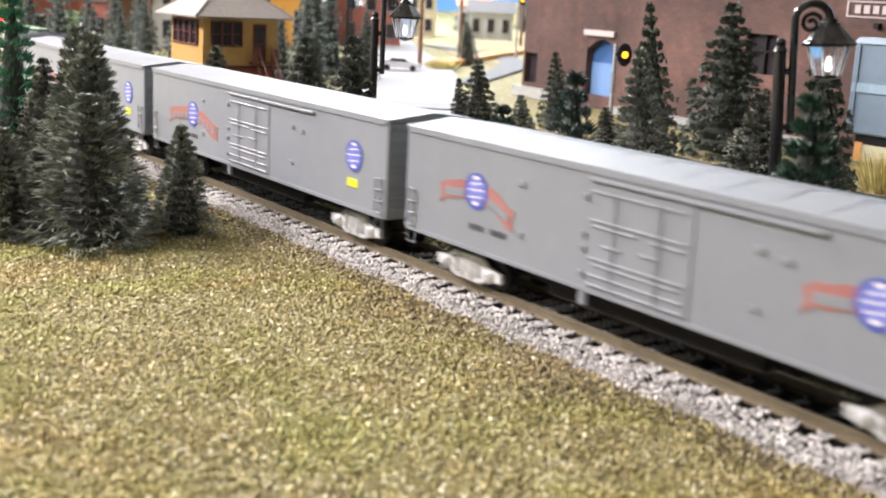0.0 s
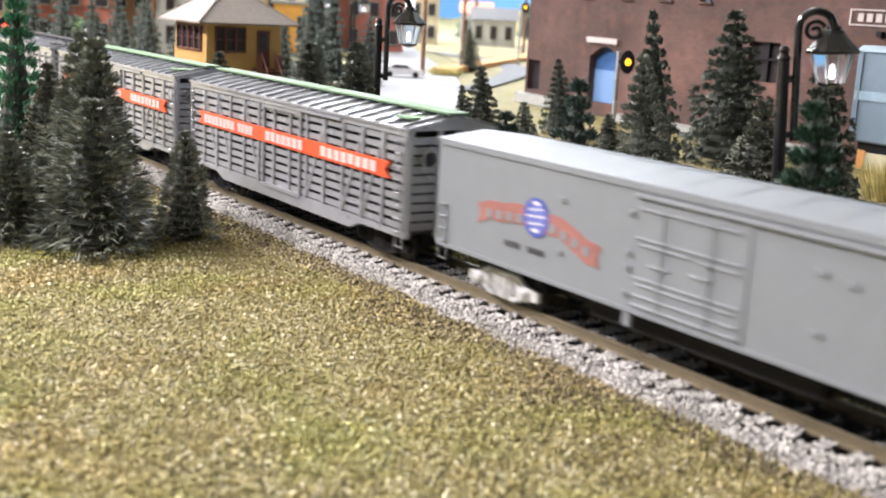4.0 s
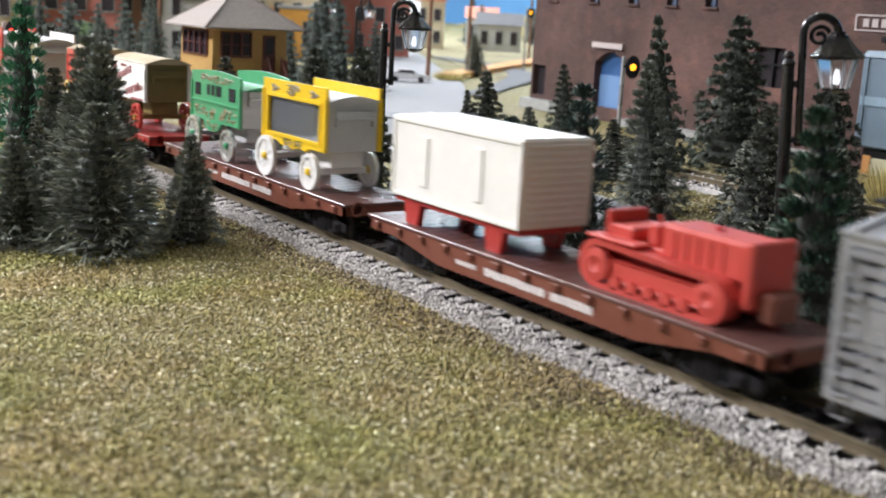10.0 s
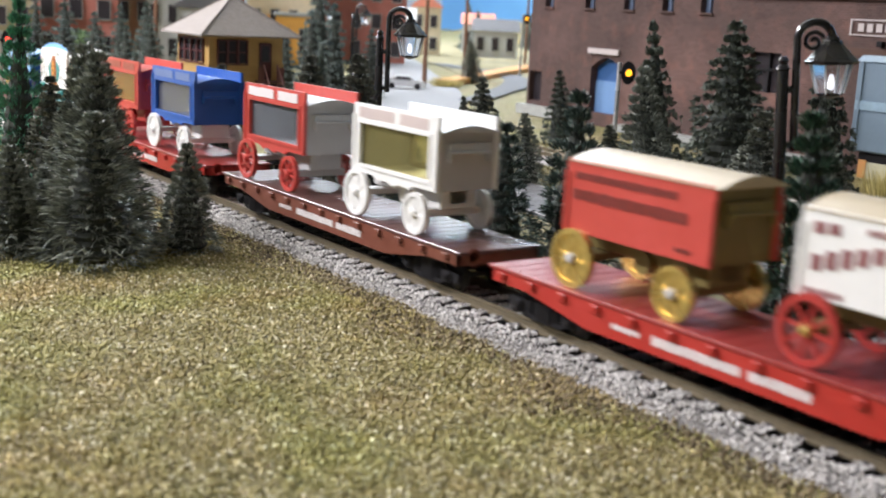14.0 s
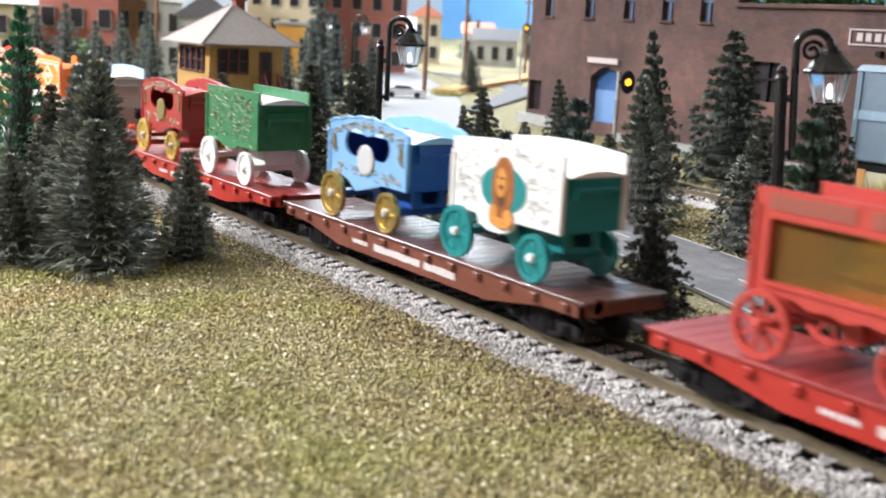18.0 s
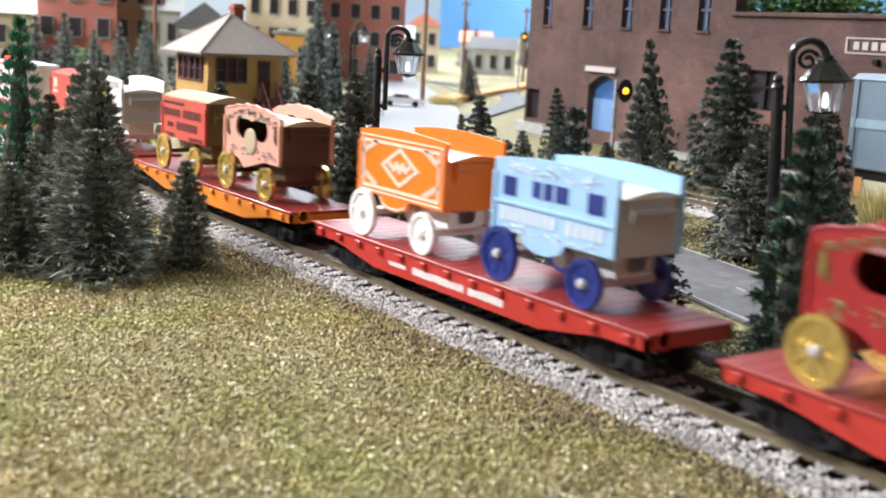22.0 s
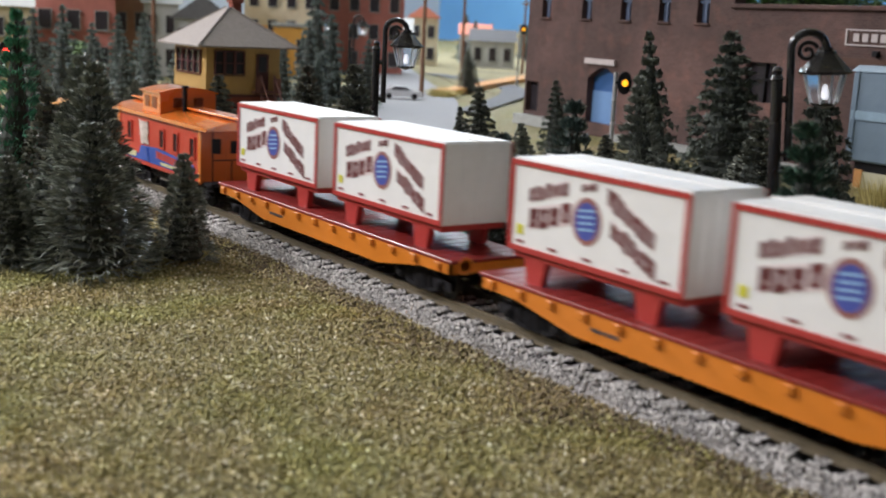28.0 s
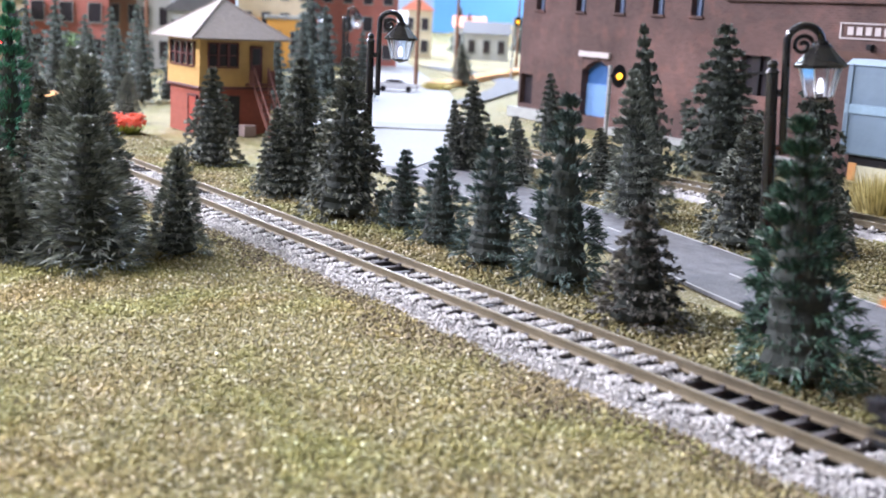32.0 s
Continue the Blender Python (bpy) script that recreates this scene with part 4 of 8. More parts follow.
def stock_car(L, banner, walk_material, plain=False):
    W, z0, z1 = 0.0176, 0.0103, 0.0476
    car = thing("stock_car", "silver slatted model stock car" + (" with orange-red banner and green roof walk" if banner else " with plain sides and dark roof walk"), "train car", "stock cars")
    # Black floor and added middle wall stand in for the shade inside the car.
    part("floor_pan", Mesh().box(0.001, L - 0.001, -W + 0.001, W - 0.001, z0 + 0.001, z0 + 0.003), SHADEIN, car)
    part("inner_shade_wall", Mesh().box(0.004, L - 0.004, -0.004, 0.004, z0 + 0.003, z1), SHADEIN, car)
    roof = Mesh().prism([(-W - 0.0012, z1 - 0.0003), (W + 0.0012, z1 - 0.0003), (W + 0.0012, z1 + 0.0006), (0, z1 + 0.0044), (-W - 0.0012, z1 + 0.0006)], "x", -0.0006, L + 0.0006)
    part("roof", roof, SILVER, car)
    rib = Mesh()
    for s in (-1, 1):
        rib.add([(-0.0006, s * (W + 0.001), 0.0007), (0.0006, s * (W + 0.001), 0.0007), (0.0006, s * 0.003, 0.0042), (-0.0006, s * 0.003, 0.0042),
                 (-0.0006, s * (W + 0.001), 0.0015), (0.0006, s * (W + 0.001), 0.0015), (0.0006, s * 0.003, 0.0050), (-0.0006, s * 0.003, 0.0050)],
                [(4, 5, 6, 7), (0, 1, 5, 4), (1, 2, 6, 5), (3, 0, 4, 7)])
    rme = rib.data("roof_rib")
    n = int(L / 0.0095)
    for i in range(n + 1):
        part("roof_rib", rme, SILVER, car, at=(0.003 + i * (L - 0.006) / n, 0, z1))
    wk = part("running_board", Mesh().box(-0.004, L + 0.004, -0.0042, 0.0042, z1 + 0.0052, z1 + 0.0061, 0.0002), walk_material, car, "roof walk along the ridge")
    part("lateral_walk", Mesh().box(L - 0.014, L - 0.004, -0.015, -0.0042, z1 + 0.0030, z1 + 0.0036), walk_material, wk)
    rows_n = 10
    top, bot = z1 - 0.0022, z0 + 0.0022
    pitch = (top - bot) / rows_n
    posts = 13 if not plain else 11
    for s in (-1, 1):
        y = s * W

        def strip(name, xa, xb, za, zb, d0, d1, material=SILVER, label=""):
            part(name, Mesh().box(xa, xb, min(y + s * d0, y + s * d1), max(y + s * d0, y + s * d1), za, zb), material, car, label)
        strip("top_rail", 0, L, z1 - 0.0024, z1, -0.001, 0.0005)
        part("side_sill", Mesh().prism([(0, z0 + 0.0022), (0, z0), (L * 0.09, z0), (L * 0.16, z0 - 0.0), (L * 0.20, z0 - 0.0028), (L * 0.80, z0 - 0.0028), (L * 0.84, z0), (L, z0), (L, z0 + 0.0022)], "y", y - s * 0.001, y + s * 0.0004), SILVER, car)
        for i in range(rows_n):
            z = bot + i * pitch
            if plain and i in (4, 5):
                continue
            strip("slat", 0.001, L - 0.001, z + pitch * 0.18, z + pitch * 0.80, -0.0010, -0.0001)
        if plain:
            strip("letter_board", 0.001, L * 0.40, bot + 3.9 * pitch, bot + 6.1 * pitch, -0.0010, 0.0001)
            strip("letter_board", L * 0.60, L - 0.001, bot + 3.9 * pitch, bot + 6.1 * pitch, -0.0010, 0.0001)
            strip("slat", L * 0.40, L * 0.60, bot + 4.2 * pitch, bot + 4.8 * pitch, -0.001, -0.0001)
            strip("slat", L * 0.40, L * 0.60, bot + 5.2 * pitch, bot + 5.8 * pitch, -0.001, -0.0001)
        for i in range(posts + 1):
            x = 0.0006 + i * (L - 0.0028) / posts
            strip("post", x, x + 0.0016, z0 + 0.001, z1 - 0.002, -0.0006, 0.0006)
        for i in (1, 2, 4, 8, 10, 11) if not plain else (0, 1, 9, 10):
            x = 0.0006 + i * (L - 0.0028) / posts
            dx = (L - 0.0028) / posts
            a, b = (x, x + dx) if i > posts / 2 else (x + dx, x)
            part("brace", Mesh().prism([(a, bot), (a + 0.0015, bot), (b + 0.0015, top), (b, top)], "y", y - s * 0.0004, y + s * 0.0003), SILVER, car)
        # door
        door = part("door_frame", Mesh().ring([(L * 0.41, bot - 0.001), (L * 0.59, bot - 0.001), (L * 0.59, top), (L * 0.41, top)], [(L * 0.41 + 0.0014, bot + 0.0006), (L * 0.59 - 0.0014, bot + 0.0006), (L * 0.59 - 0.0014, top - 0.0014), (L * 0.41 + 0.0014, top - 0.0014)], "y", y, y + s * 0.0010), SILVER, car)
        part("door_rail", Mesh().box(L * 0.41, L * 0.76, min(y, y + s * 0.0014), max(y, y + s * 0.0014), top + 0.0002, top + 0.0012), SILVER, car)
        if banner:
            zb0, zb1 = bot + 5.25 * pitch, bot + 7.0 * pitch
            bx0, bx1 = L * 0.06, L * 0.945
            bn = part("banner", Mesh().prism([(bx0, zb0), (bx1, zb0), (bx1 - 0.0030, (zb0 + zb1) / 2), (bx1, zb1), (bx0, zb1), (bx0 + 0.0030, (zb0 + zb1) / 2)], "y", y + s * 0.0002, y + s * 0.0012), BANNER, car, "orange-red banner")
            rng = random.Random(8)
            yb = y + s * 0.0014 if s < 0 else y + s * 0.0012
            for xa, xb, k in ((bx0 + 0.007, bx0 + 0.040, 8), (bx0 + 0.043, bx0 + 0.058, 4), (bx0 + 0.070, bx0 + 0.103, 7), (bx0 + 0.117, bx1 - 0.007, 8)):
                bar_parts("banner_bar", xa, xb, zb0 + 0.0010, zb1 - 0.0010, yb + 0.0002, 0.0003, k, rng, LETTERGREY, bn, 0.30)
        for x in (0.0042, L - 0.0042):
            ladder(car, x, y + s * 0.0012, z0 + 0.002, z1 - 0.004, 8, SILVER)
            part("step", Mesh().tube([(x - 0.0022, y, z0), (x - 0.0022, y, z0 - 0.0035), (x + 0.0022, y, z0 - 0.0035), (x + 0.0022, y, z0)], 0.0003, 5), SILVER, car)
    for x, d in ((0, 1), (L, -1)):
        for i in range(rows_n):
            z = bot + i * pitch
            part("end_slat", Mesh().box(min(x, x + d * 0.001), max(x, x + d * 0.001), -W, W, z + pitch * 0.12, z + pitch * 0.88), SILVER, car)
        for yy in (-W, -0.006, 0.006, W - 0.0016):
            part("end_post", Mesh().box(min(x - d * 0.0007, x + d * 0.0004), max(x - d * 0.0007, x + d * 0.0004), yy, yy + 0.0016, z0, z1), SILVER, car)
        part("brake_wheel" if d < 0 else "grab_iron", Mesh().lathe([(0.0030, 0), (0.0036, 0.0003), (0.0030, 0.0006), (0.0026, 0.0003), (0.0030, 0)], 14, (x - d * 0.0016, -0.010, z1 - 0.010), "x") if d < 0 else Mesh().tube([(x - 0.0009, -0.012, z0 + 0.008), (x - 0.0009, -0.006, z0 + 0.008)], 0.0003, 5), SILVER, car)
    part("underframe", Mesh().box(0.008, L - 0.008, -0.0045, 0.0045, 0.0055, z0 + 0.001, 0.0004), BLACK, car)
    for x in (0.0235, L - 0.0235):
        truck(car, x, BLACK)
    couplers(car, 0.0, L)
    return car


def flat_car(kind):
    deck_m, side_m, let_m, word = {"brown": (BROWNDECK, BROWNSIDE, WHITELET, "brown"), "red": (REDDECK, REDSIDE, WHITELET, "bright red"), "orange": (MAROONDECK, ORANGESIDE, BLACKLET, "orange")}[kind]
    L, W, zt = 0.1835, 0.0165, 0.0155
    car = thing("flat_car", word + " model flat car with fishbelly sides and stake pockets", "train car", word + " flat cars")
    deck = Mesh().box(-0.0006, L + 0.0006, -W - 0.0004, W + 0.0004, zt - 0.0012, zt, 0.0002)
    part("deck", deck, deck_m, car)
    seam = Mesh().box(-0.00012, 0.00012, -W, W, 0, 0.00012).data("plank_seam")
    for i in range(1, 30):
        part("plank_seam", seam, deck_m, car, at=(i * L / 30, 0, zt))
    for s in (-1, 1):
        y = s * W
        prof = [(0, zt - 0.0012), (0, zt - 0.0048), (0.018, zt - 0.0050), (0.045, zt - 0.0094), (L - 0.045, zt - 0.0094), (L - 0.018, zt - 0.0050), (L, zt - 0.0048), (L, zt - 0.0012)]
        side = part("side_sill", Mesh().prism(prof, "y", y, y - s * 0.0016), side_m, car)
        pocket = Mesh().box(-0.0014, 0.0014, min(0, s * 0.0014), max(0, s * 0.0014), -0.0038, -0.0014, 0.0003).data("stake_pocket")
        for i in range(13):
            part("stake_pocket", pocket, side_m, side, at=(0.0065 + i * (L - 0.013) / 12, y, zt))
        rng = random.Random(5)
        m = Mesh()
        if kind == "orange":
            bars(m, 0.052, 0.064, zt - 0.0062, zt - 0.0050, y + (s > 0) * 0.0002, 0.0002, 6, rng)
        else:
            bars(m, 0.0555, 0.0665, zt - 0.0065, zt - 0.0049, y + (s > 0) * 0.0002, 0.0002, 6, rng, 0.3)
            bars(m, 0.0710, 0.1010, zt - 0.0070, zt - 0.0044, y + (s > 0) * 0.0002, 0.0002, 12, rng, 0.22)
            bars(m, 0.1035, 0.1220, zt - 0.0070, zt - 0.0044, y + (s > 0) * 0.0002, 0.0002, 7, rng, 0.22)
        part("lettering", m, let_m, side, "plain bars of lettering")
    for x, d in ((0, 1), (L, -1)):
        part("end_sill", Mesh().box(min(x, x + d * 0.0016), max(x, x + d * 0.0016), -W, W, zt - 0.0048, zt - 0.0012), side_m, car)
    part("brake_wheel", Mesh().lathe([(0.0026, 0), (0.0030, 0.0003), (0.0026, 0.0006), (0.0020, 0.0003), (0.0026, 0)], 12, (L + 0.0006, -0.011, zt - 0.002), "x"), side_m, car)
    part("underframe", Mesh().box(0.012, L - 0.012, -0.005, 0.005, 0.0058, zt - 0.0012, 0.0004).box(0.055, 0.130, -0.013, 0.013, 0.0085, zt - 0.0014), BLACK, car)
    for x in (0.0225, L - 0.0225):
        truck(car, x, BLACK)
    couplers(car, 0.0, L)
    return car


# ---------------------------------------------------------------- circus wagons (the origin lies on the deck below the rear axle)
def wheel_rim(r, web=False):
    m = Mesh()
    k = 24
    if web:
        m.cyl("y", (0, -0.0002, 0), r * 0.82, 0.0004, k)
    m.ring(oval(0, 0, r, r, k), oval(0, 0, r * 0.80, r * 0.80, k), "y", -0.0009, 0.0009)
    return m.data("wheel")


def wheel_spoke(r):
    return Mesh().prism([(0.0010, -0.00050), (r * 0.84, -0.00036), (r * 0.84, 0.00036), (0.0010, 0.00050)], "y", -0.0005, 0.0005).data("spoke")


def radial(outline, cx, cz, ring):
    """The points of an outline that lie straight outwards from the centre through the points of an inner ring."""
    found = []
    for px, pz in ring:
        dx, dz = px - cx, pz - cz
        far = 1.0
        for (ax, az), (bx, bz) in zip(outline, outline[1:] + outline[:1]):
            ex, ez = bx - ax, bz - az
            det = ex * dz - ez * dx
            if abs(det) > 1e-12:
                t = (ex * (az - cz) - ez * (ax - cx)) / det
                u = (dx * (az - cz) - dz * (ax - cx)) / det
                if t > far and -1e-6 <= u <= 1 + 1e-6:
                    far = t
        found.append((cx + dx * far, cz + dz * far))
    return found


def filigree(x0, x1, z0, z1, y0, n, seed, thick=0.00024, size=0.0016):
    """Raised curls scattered over a rectangle of a side."""
    rng = random.Random(seed)
    m = Mesh()
    m.fine = True
    for k in range(n):
        r = size * rng.uniform(0.6, 1.2)
        x, z = rng.uniform(x0 + r, x1 - r), rng.uniform(z0 + r * 0.6, z1 - r * 0.6)
        a0, a1 = rng.uniform(0, 6.28), rng.uniform(1.8, 4.4) * rng.choice((-1, 1))
        m.tube([(x + r * (1 - 0.12 * i) * 1.2 * math.cos(a0 + a1 * i / 5), y0, z + 0.8 * r * (1 - 0.12 * i) * math.sin(a0 + a1 * i / 5)) for i in range(6)], thick, 4)
    return m


REAR_R, FRONT_R = 0.0086, 0.0073
WB = 0.0398
BODY0, BODY1, YS = -0.0058, 0.0500, 0.0125
ZB, ZT = 0.0160, 0.0372


def wagon(label, side_m, end_m, wheel_m, roof_m, style, cage_m=None, hub_m=None, arg=None):
    w = thing("circus_wagon", label, "wagon", "circus wagons")
    zt = ZT
    n = 12
    belly = [(0.0085, ZB), (0.0105, ZB - 0.0030), (0.0150, ZB - 0.0046), (0.0220, ZB - 0.0046), (0.0270, ZB - 0.0030), (0.0290, ZB)]
    if style in ("box", "coach"):
        belly = belly if style == "coach" else []
    if style in ("cage", "sign"):
        belly = [(0.010, ZB), (0.013, ZB - 0.0015), (0.026, ZB - 0.0015), (0.029, ZB)]
    if style == "ornate":
        top = [(BODY1, zt - 0.0035)]
        for i in range(n + 1):
            t = i / n
            top.append((BODY1 - t * (BODY1 - BODY0), zt - 0.0015 + 0.0034 * math.sin(math.pi * t) + (0.0007 if i % 2 else 0)))
        top.append((BODY0, zt - 0.0035))
    elif style in ("cage", "sign"):
        zt = ZT + 0.0040
        top = [(BODY1, zt), (BODY0, zt)]
    elif style in ("plain", "coach"):
        zt = ZT + (0.0016 if style == "plain" else 0.0008)
        top = [(BODY1 - i / n * (BODY1 - BODY0), zt + 0.0002 + 0.0016 * math.sin(math.pi * i / n)) for i in range(n + 1)]
    elif style == "box":
        top = [(BODY1, zt - 0.0006), (BODY0, zt - 0.0006)]
    outline = [(BODY0, ZB)] + belly + [(BODY1, ZB)] + top
    for s in (-1, 1):
        y0, y1 = (s * YS, s * (YS - 0.0012))
        if style in ("cage", "sign") and cage_m:
            hole = [(BODY0 + 0.0050, ZB + 0.0032), (BODY1 - 0.0050, ZB + 0.0032), (BODY1 - 0.0050, zt - 0.0070), (BODY0 + 0.0050, zt - 0.0070)]
            panel = part("side_panel", Mesh().ring([(BODY0, ZB), (BODY1, ZB), (BODY1, zt), (BODY0, zt)], hole, "y", y0, y1), side_m, w)
            part("skirt", Mesh().prism([(0.008, ZB), (0.012, ZB - 0.0016), (0.018, ZB - 0.0010), (0.022, ZB - 0.0022), (0.027, ZB - 0.0010), (0.033, ZB - 0.0016), (0.036, ZB)], "y", y0, y1), side_m, panel)
            part("window_frame", Mesh().ring([(hole[0][0] - 0.0012, hole[0][1] - 0.0012), (hole[1][0] + 0.0012, hole[1][1] - 0.0012), (hole[2][0] + 0.0012, hole[2][1] + 0.0012), (hole[3][0] - 0.0012, hole[3][1] + 0.0012)], hole, "y", y0, y0 + s * 0.0005), side_m, panel)
            m = Mesh()
            rng = random.Random(2)
            if arg is not None:
                yb = y0 + s * 0.0002 + (0 if s > 0 else 0.0002)
                bar_parts("sign_bar", BODY0 + 0.004, BODY0 + 0.028, zt - 0.0050, zt - 0.0012, yb, 0.0003, 8, rng, arg, panel, 0.08)
                bar_parts("sign_bar", BODY0 + 0.032, BODY1 - 0.006, zt - 0.0050, zt - 0.0012, yb, 0.0003, 5, rng, arg, panel, 0.08)
            else:
                cx = (BODY0 + BODY1) / 2
                for xa, xb, za, zb, k in ((cx - 0.0060, cx + 0.0060, zt - 0.0062, zt - 0.0006, 22), (cx - 0.0225, cx - 0.0120, zt - 0.0050, zt - 0.0018, 12), (cx + 0.0120, cx + 0.0225, zt - 0.0050, zt - 0.0018, 12), (cx - 0.0090, cx + 0.0090, ZB - 0.0016, ZB + 0.0020, 16)):
                    part("scrollwork", filigree(xa, xb, za, zb, y0, k, k + 7, 0.00036), OLIVE, panel, "dark gilt scrollwork")
        elif style == "ornate":
            cx, cz = (BODY0 + BODY1) / 2, (ZB + ZT) / 2 + 0.0028
            bow = [(cx + 0.0160 * math.cos(a), cz + 0.0074 * math.sin(a) * (0.32 + 0.85 * abs(math.cos(a)) ** 0.8)) for a in (2 * math.pi * (i + 0.5) / 40 for i in range(40))]
            panel = part("side_panel", Mesh().ring(radial(outline, cx, cz, bow), bow, "y", y0, y1), side_m, w)
            part("medallion", Mesh().lathe([(0.0057, 0), (0.0057, 0.0006), (0.0050, 0.0009), (0.0002, 0.0010)], 22, (cx, y0, cz - 0.0056), "y") if s > 0 else Mesh().lathe([(0.0057, 0), (0.0057, -0.0006), (0.0050, -0.0009), (0.0002, -0.0010)], 22, (cx, y0, cz - 0.0056), "y"), cage_m or LIGHTGREY, panel, "round medallion")
            arch_m = Mesh()
            arch_m.fine = True
            for k in range(11):
                t = (k + 0.5) / 11
                x = BODY0 + 0.004 + t * (BODY1 - BODY0 - 0.008)
                z = zt - 0.0046 + 0.0034 * math.sin(math.pi * t)
                one = filigree(x - 0.0028, x + 0.0028, z - 0.0016, z + 0.0018, y0, 5, k + 20, 0.00032, 0.0013)
                arch_m.add(one.v, one.f)
            part("arch_carving", arch_m, hub_m or OLIVE, panel, "dull gilt carving under the crest")
            for x in (BODY0 + 0.0042, BODY1 - 0.0042):
                part("figure_carving", Mesh().prism(oval(x, cz - 0.001, 0.0011, 0.0034, 10), "y", y0, y0 + s * 0.0005), hub_m or OLIVE, panel)
                part("side_carving", filigree(x - 0.0026, x + 0.0026, cz - 0.0065, cz + 0.0050, y0, 10, 31, 0.00026, 0.0014), hub_m or OLIVE, panel)
            part("foot_carving", filigree(BODY0 + 0.003, BODY1 - 0.003, ZB + 0.0006, ZB + 0.0052, y0, 34, 33, 0.00030, 0.0016), hub_m or OLIVE, panel)
            part("crest_edge", Mesh().tube([(x, y0, z) for x, z in top[1:-1]], 0.0005, 5), side_m, panel)
        else:
            panel = part("side_panel", Mesh().prism(outline, "y", y0, y1), side_m, w)
            rng = random.Random(13)
            if style == "coach":
                def pane(xa, xb, za, zb):
                    part("window", Mesh().box(xa, xb, min(y0, y0 + s * 0.0003), max(y0, y0 + s * 0.0003), za, zb), arg, panel, "dark window with bars")
                za, zb = zt - 0.0108, zt - 0.0050
                pane(BODY0 + 0.0050, BODY0 + 0.0110, za, zb)
                pane(BODY0 + 0.0190, BODY0 + 0.0350, za + 0.001, zb)
                pane(BODY1 - 0.0120, BODY1 - 0.0055, za, zb)
                for k in range(2):
                    part("window_bar", Mesh().box(BODY0 + 0.0236 + k * 0.0054, BODY0 + 0.0246 + k * 0.0054, min(y0, y0 + s * 0.0006), max(y0, y0 + s * 0.0006), za + 0.001, zb), side_m, panel)
                part("belt_rail", Mesh().box(BODY0, BODY1, min(y0, y0 + s * 0.0007), max(y0, y0 + s * 0.0007), zt - 0.0135, zt - 0.0126), side_m, panel)
                if hub_m:
                    for xa, xb, sd in ((BODY0 + 0.0035, BODY0 + 0.0290, 3), (BODY0 + 0.0325, BODY1 - 0.0035, 4)):
                        part("lower_carving", filigree(xa, xb, ZB + 0.0010, ZB + 0.0072, y0, 34, sd, 0.00034), hub_m, panel, "dark gilt carving")
                    part("skirt_carving", filigree(0.0110, 0.0270, ZB - 0.0042, ZB + 0.0002, y0, 14, 5, 0.00030), hub_m, panel, "dark gilt carving")
                    part("upper_carving", filigree(BODY0 + 0.010, BODY1 - 0.008, zt - 0.0044, zt - 0.0004, y0, 40, 6, 0.00034), hub_m, panel, "dark gilt carving")
                else:
                    part("lower_lettering", bars(bars(Mesh(), BODY0 + 0.004, BODY0 + 0.031, ZB + 0.0032, ZB + 0.0078, y0 + (s > 0) * 0.0003, 0.0003, 8, rng), BODY0 + 0.035, BODY1 - 0.004, ZB + 0.0032, ZB + 0.0078, y0 + (s > 0) * 0.0003, 0.0003, 5, rng), PALELET, panel)
                    part("upper_carving", filigree(BODY0 + 0.006, BODY1 - 0.006, zt - 0.0044, zt + 0.0008, y0, 40, 12, 0.00034), PALELET, panel, "pale blue-white carving")
                    part("foot_carving", filigree(BODY0 + 0.004, BODY1 - 0.004, ZB - 0.0002, ZB + 0.0030, y0, 26, 13, 0.00028), PALELET, panel, "pale blue-white carving")
            elif arg:
                arg(panel, y0, s, zt)
        part("edge_moulding", Mesh().box(BODY0 - 0.0002, BODY0 + 0.0012, min(y0, y0 + s * 0.0006), max(y0, y0 + s * 0.0006), ZB, zt - 0.004), side_m, w)
        part("edge_moulding", Mesh().box(BODY1 - 0.0012, BODY1 + 0.0002, min(y0, y0 + s * 0.0006), max(y0, y0 + s * 0.0006), ZB, zt - 0.004), side_m, w)
    # ends, floor, back wall of a cage, roof
    zr = ZT - (0.0042 if style in ("coach", "plain", "ornate") else 0.0010)
    for x, d in ((BODY0 + 0.0008, 1), (BODY1 - 0.0008, -1)):
        part("end_wall", Mesh().box(min(x, x + d * 0.0012), max(x, x + d * 0.0012), -YS + 0.0012, YS - 0.0012, ZB, zr), end_m, w)
    part("floor_pan", Mesh().box(BODY0 + 0.001, BODY1 - 0.001, -YS + 0.0012, YS - 0.0012, ZB, ZB + 0.0012), end_m, w)
    if cage_m and style in ("cage", "sign"):
        for s in (-1, 1):
            pane = part("glazing", Mesh().box(BODY0 + 0.003, BODY1 - 0.003, s * (YS - 0.0016) - 0.0002, s * (YS - 0.0016) + 0.0002, ZB + 0.0012, zr), cage_m, w, "clear tinted cage glazing")
            pane.visible_shadow = False
    rise = {"box": 0.0030, "coach": 0.0018, "plain": 0.0018}.get(style, 0.0022)
    half = YS - 0.0012 if style != "box" else YS + 0.0004
    arch = [(-half, zr - 0.0002)] + [(half * (-1 + 2 * i / 10), zr + rise * math.sin(math.pi * i / 10)) for i in range(11)] + [(half, zr - 0.0002)]
    part("roof", Mesh().prism(arch, "x", BODY0 + 0.0004, BODY1 + 0.0016), roof_m, w, smooth=False)
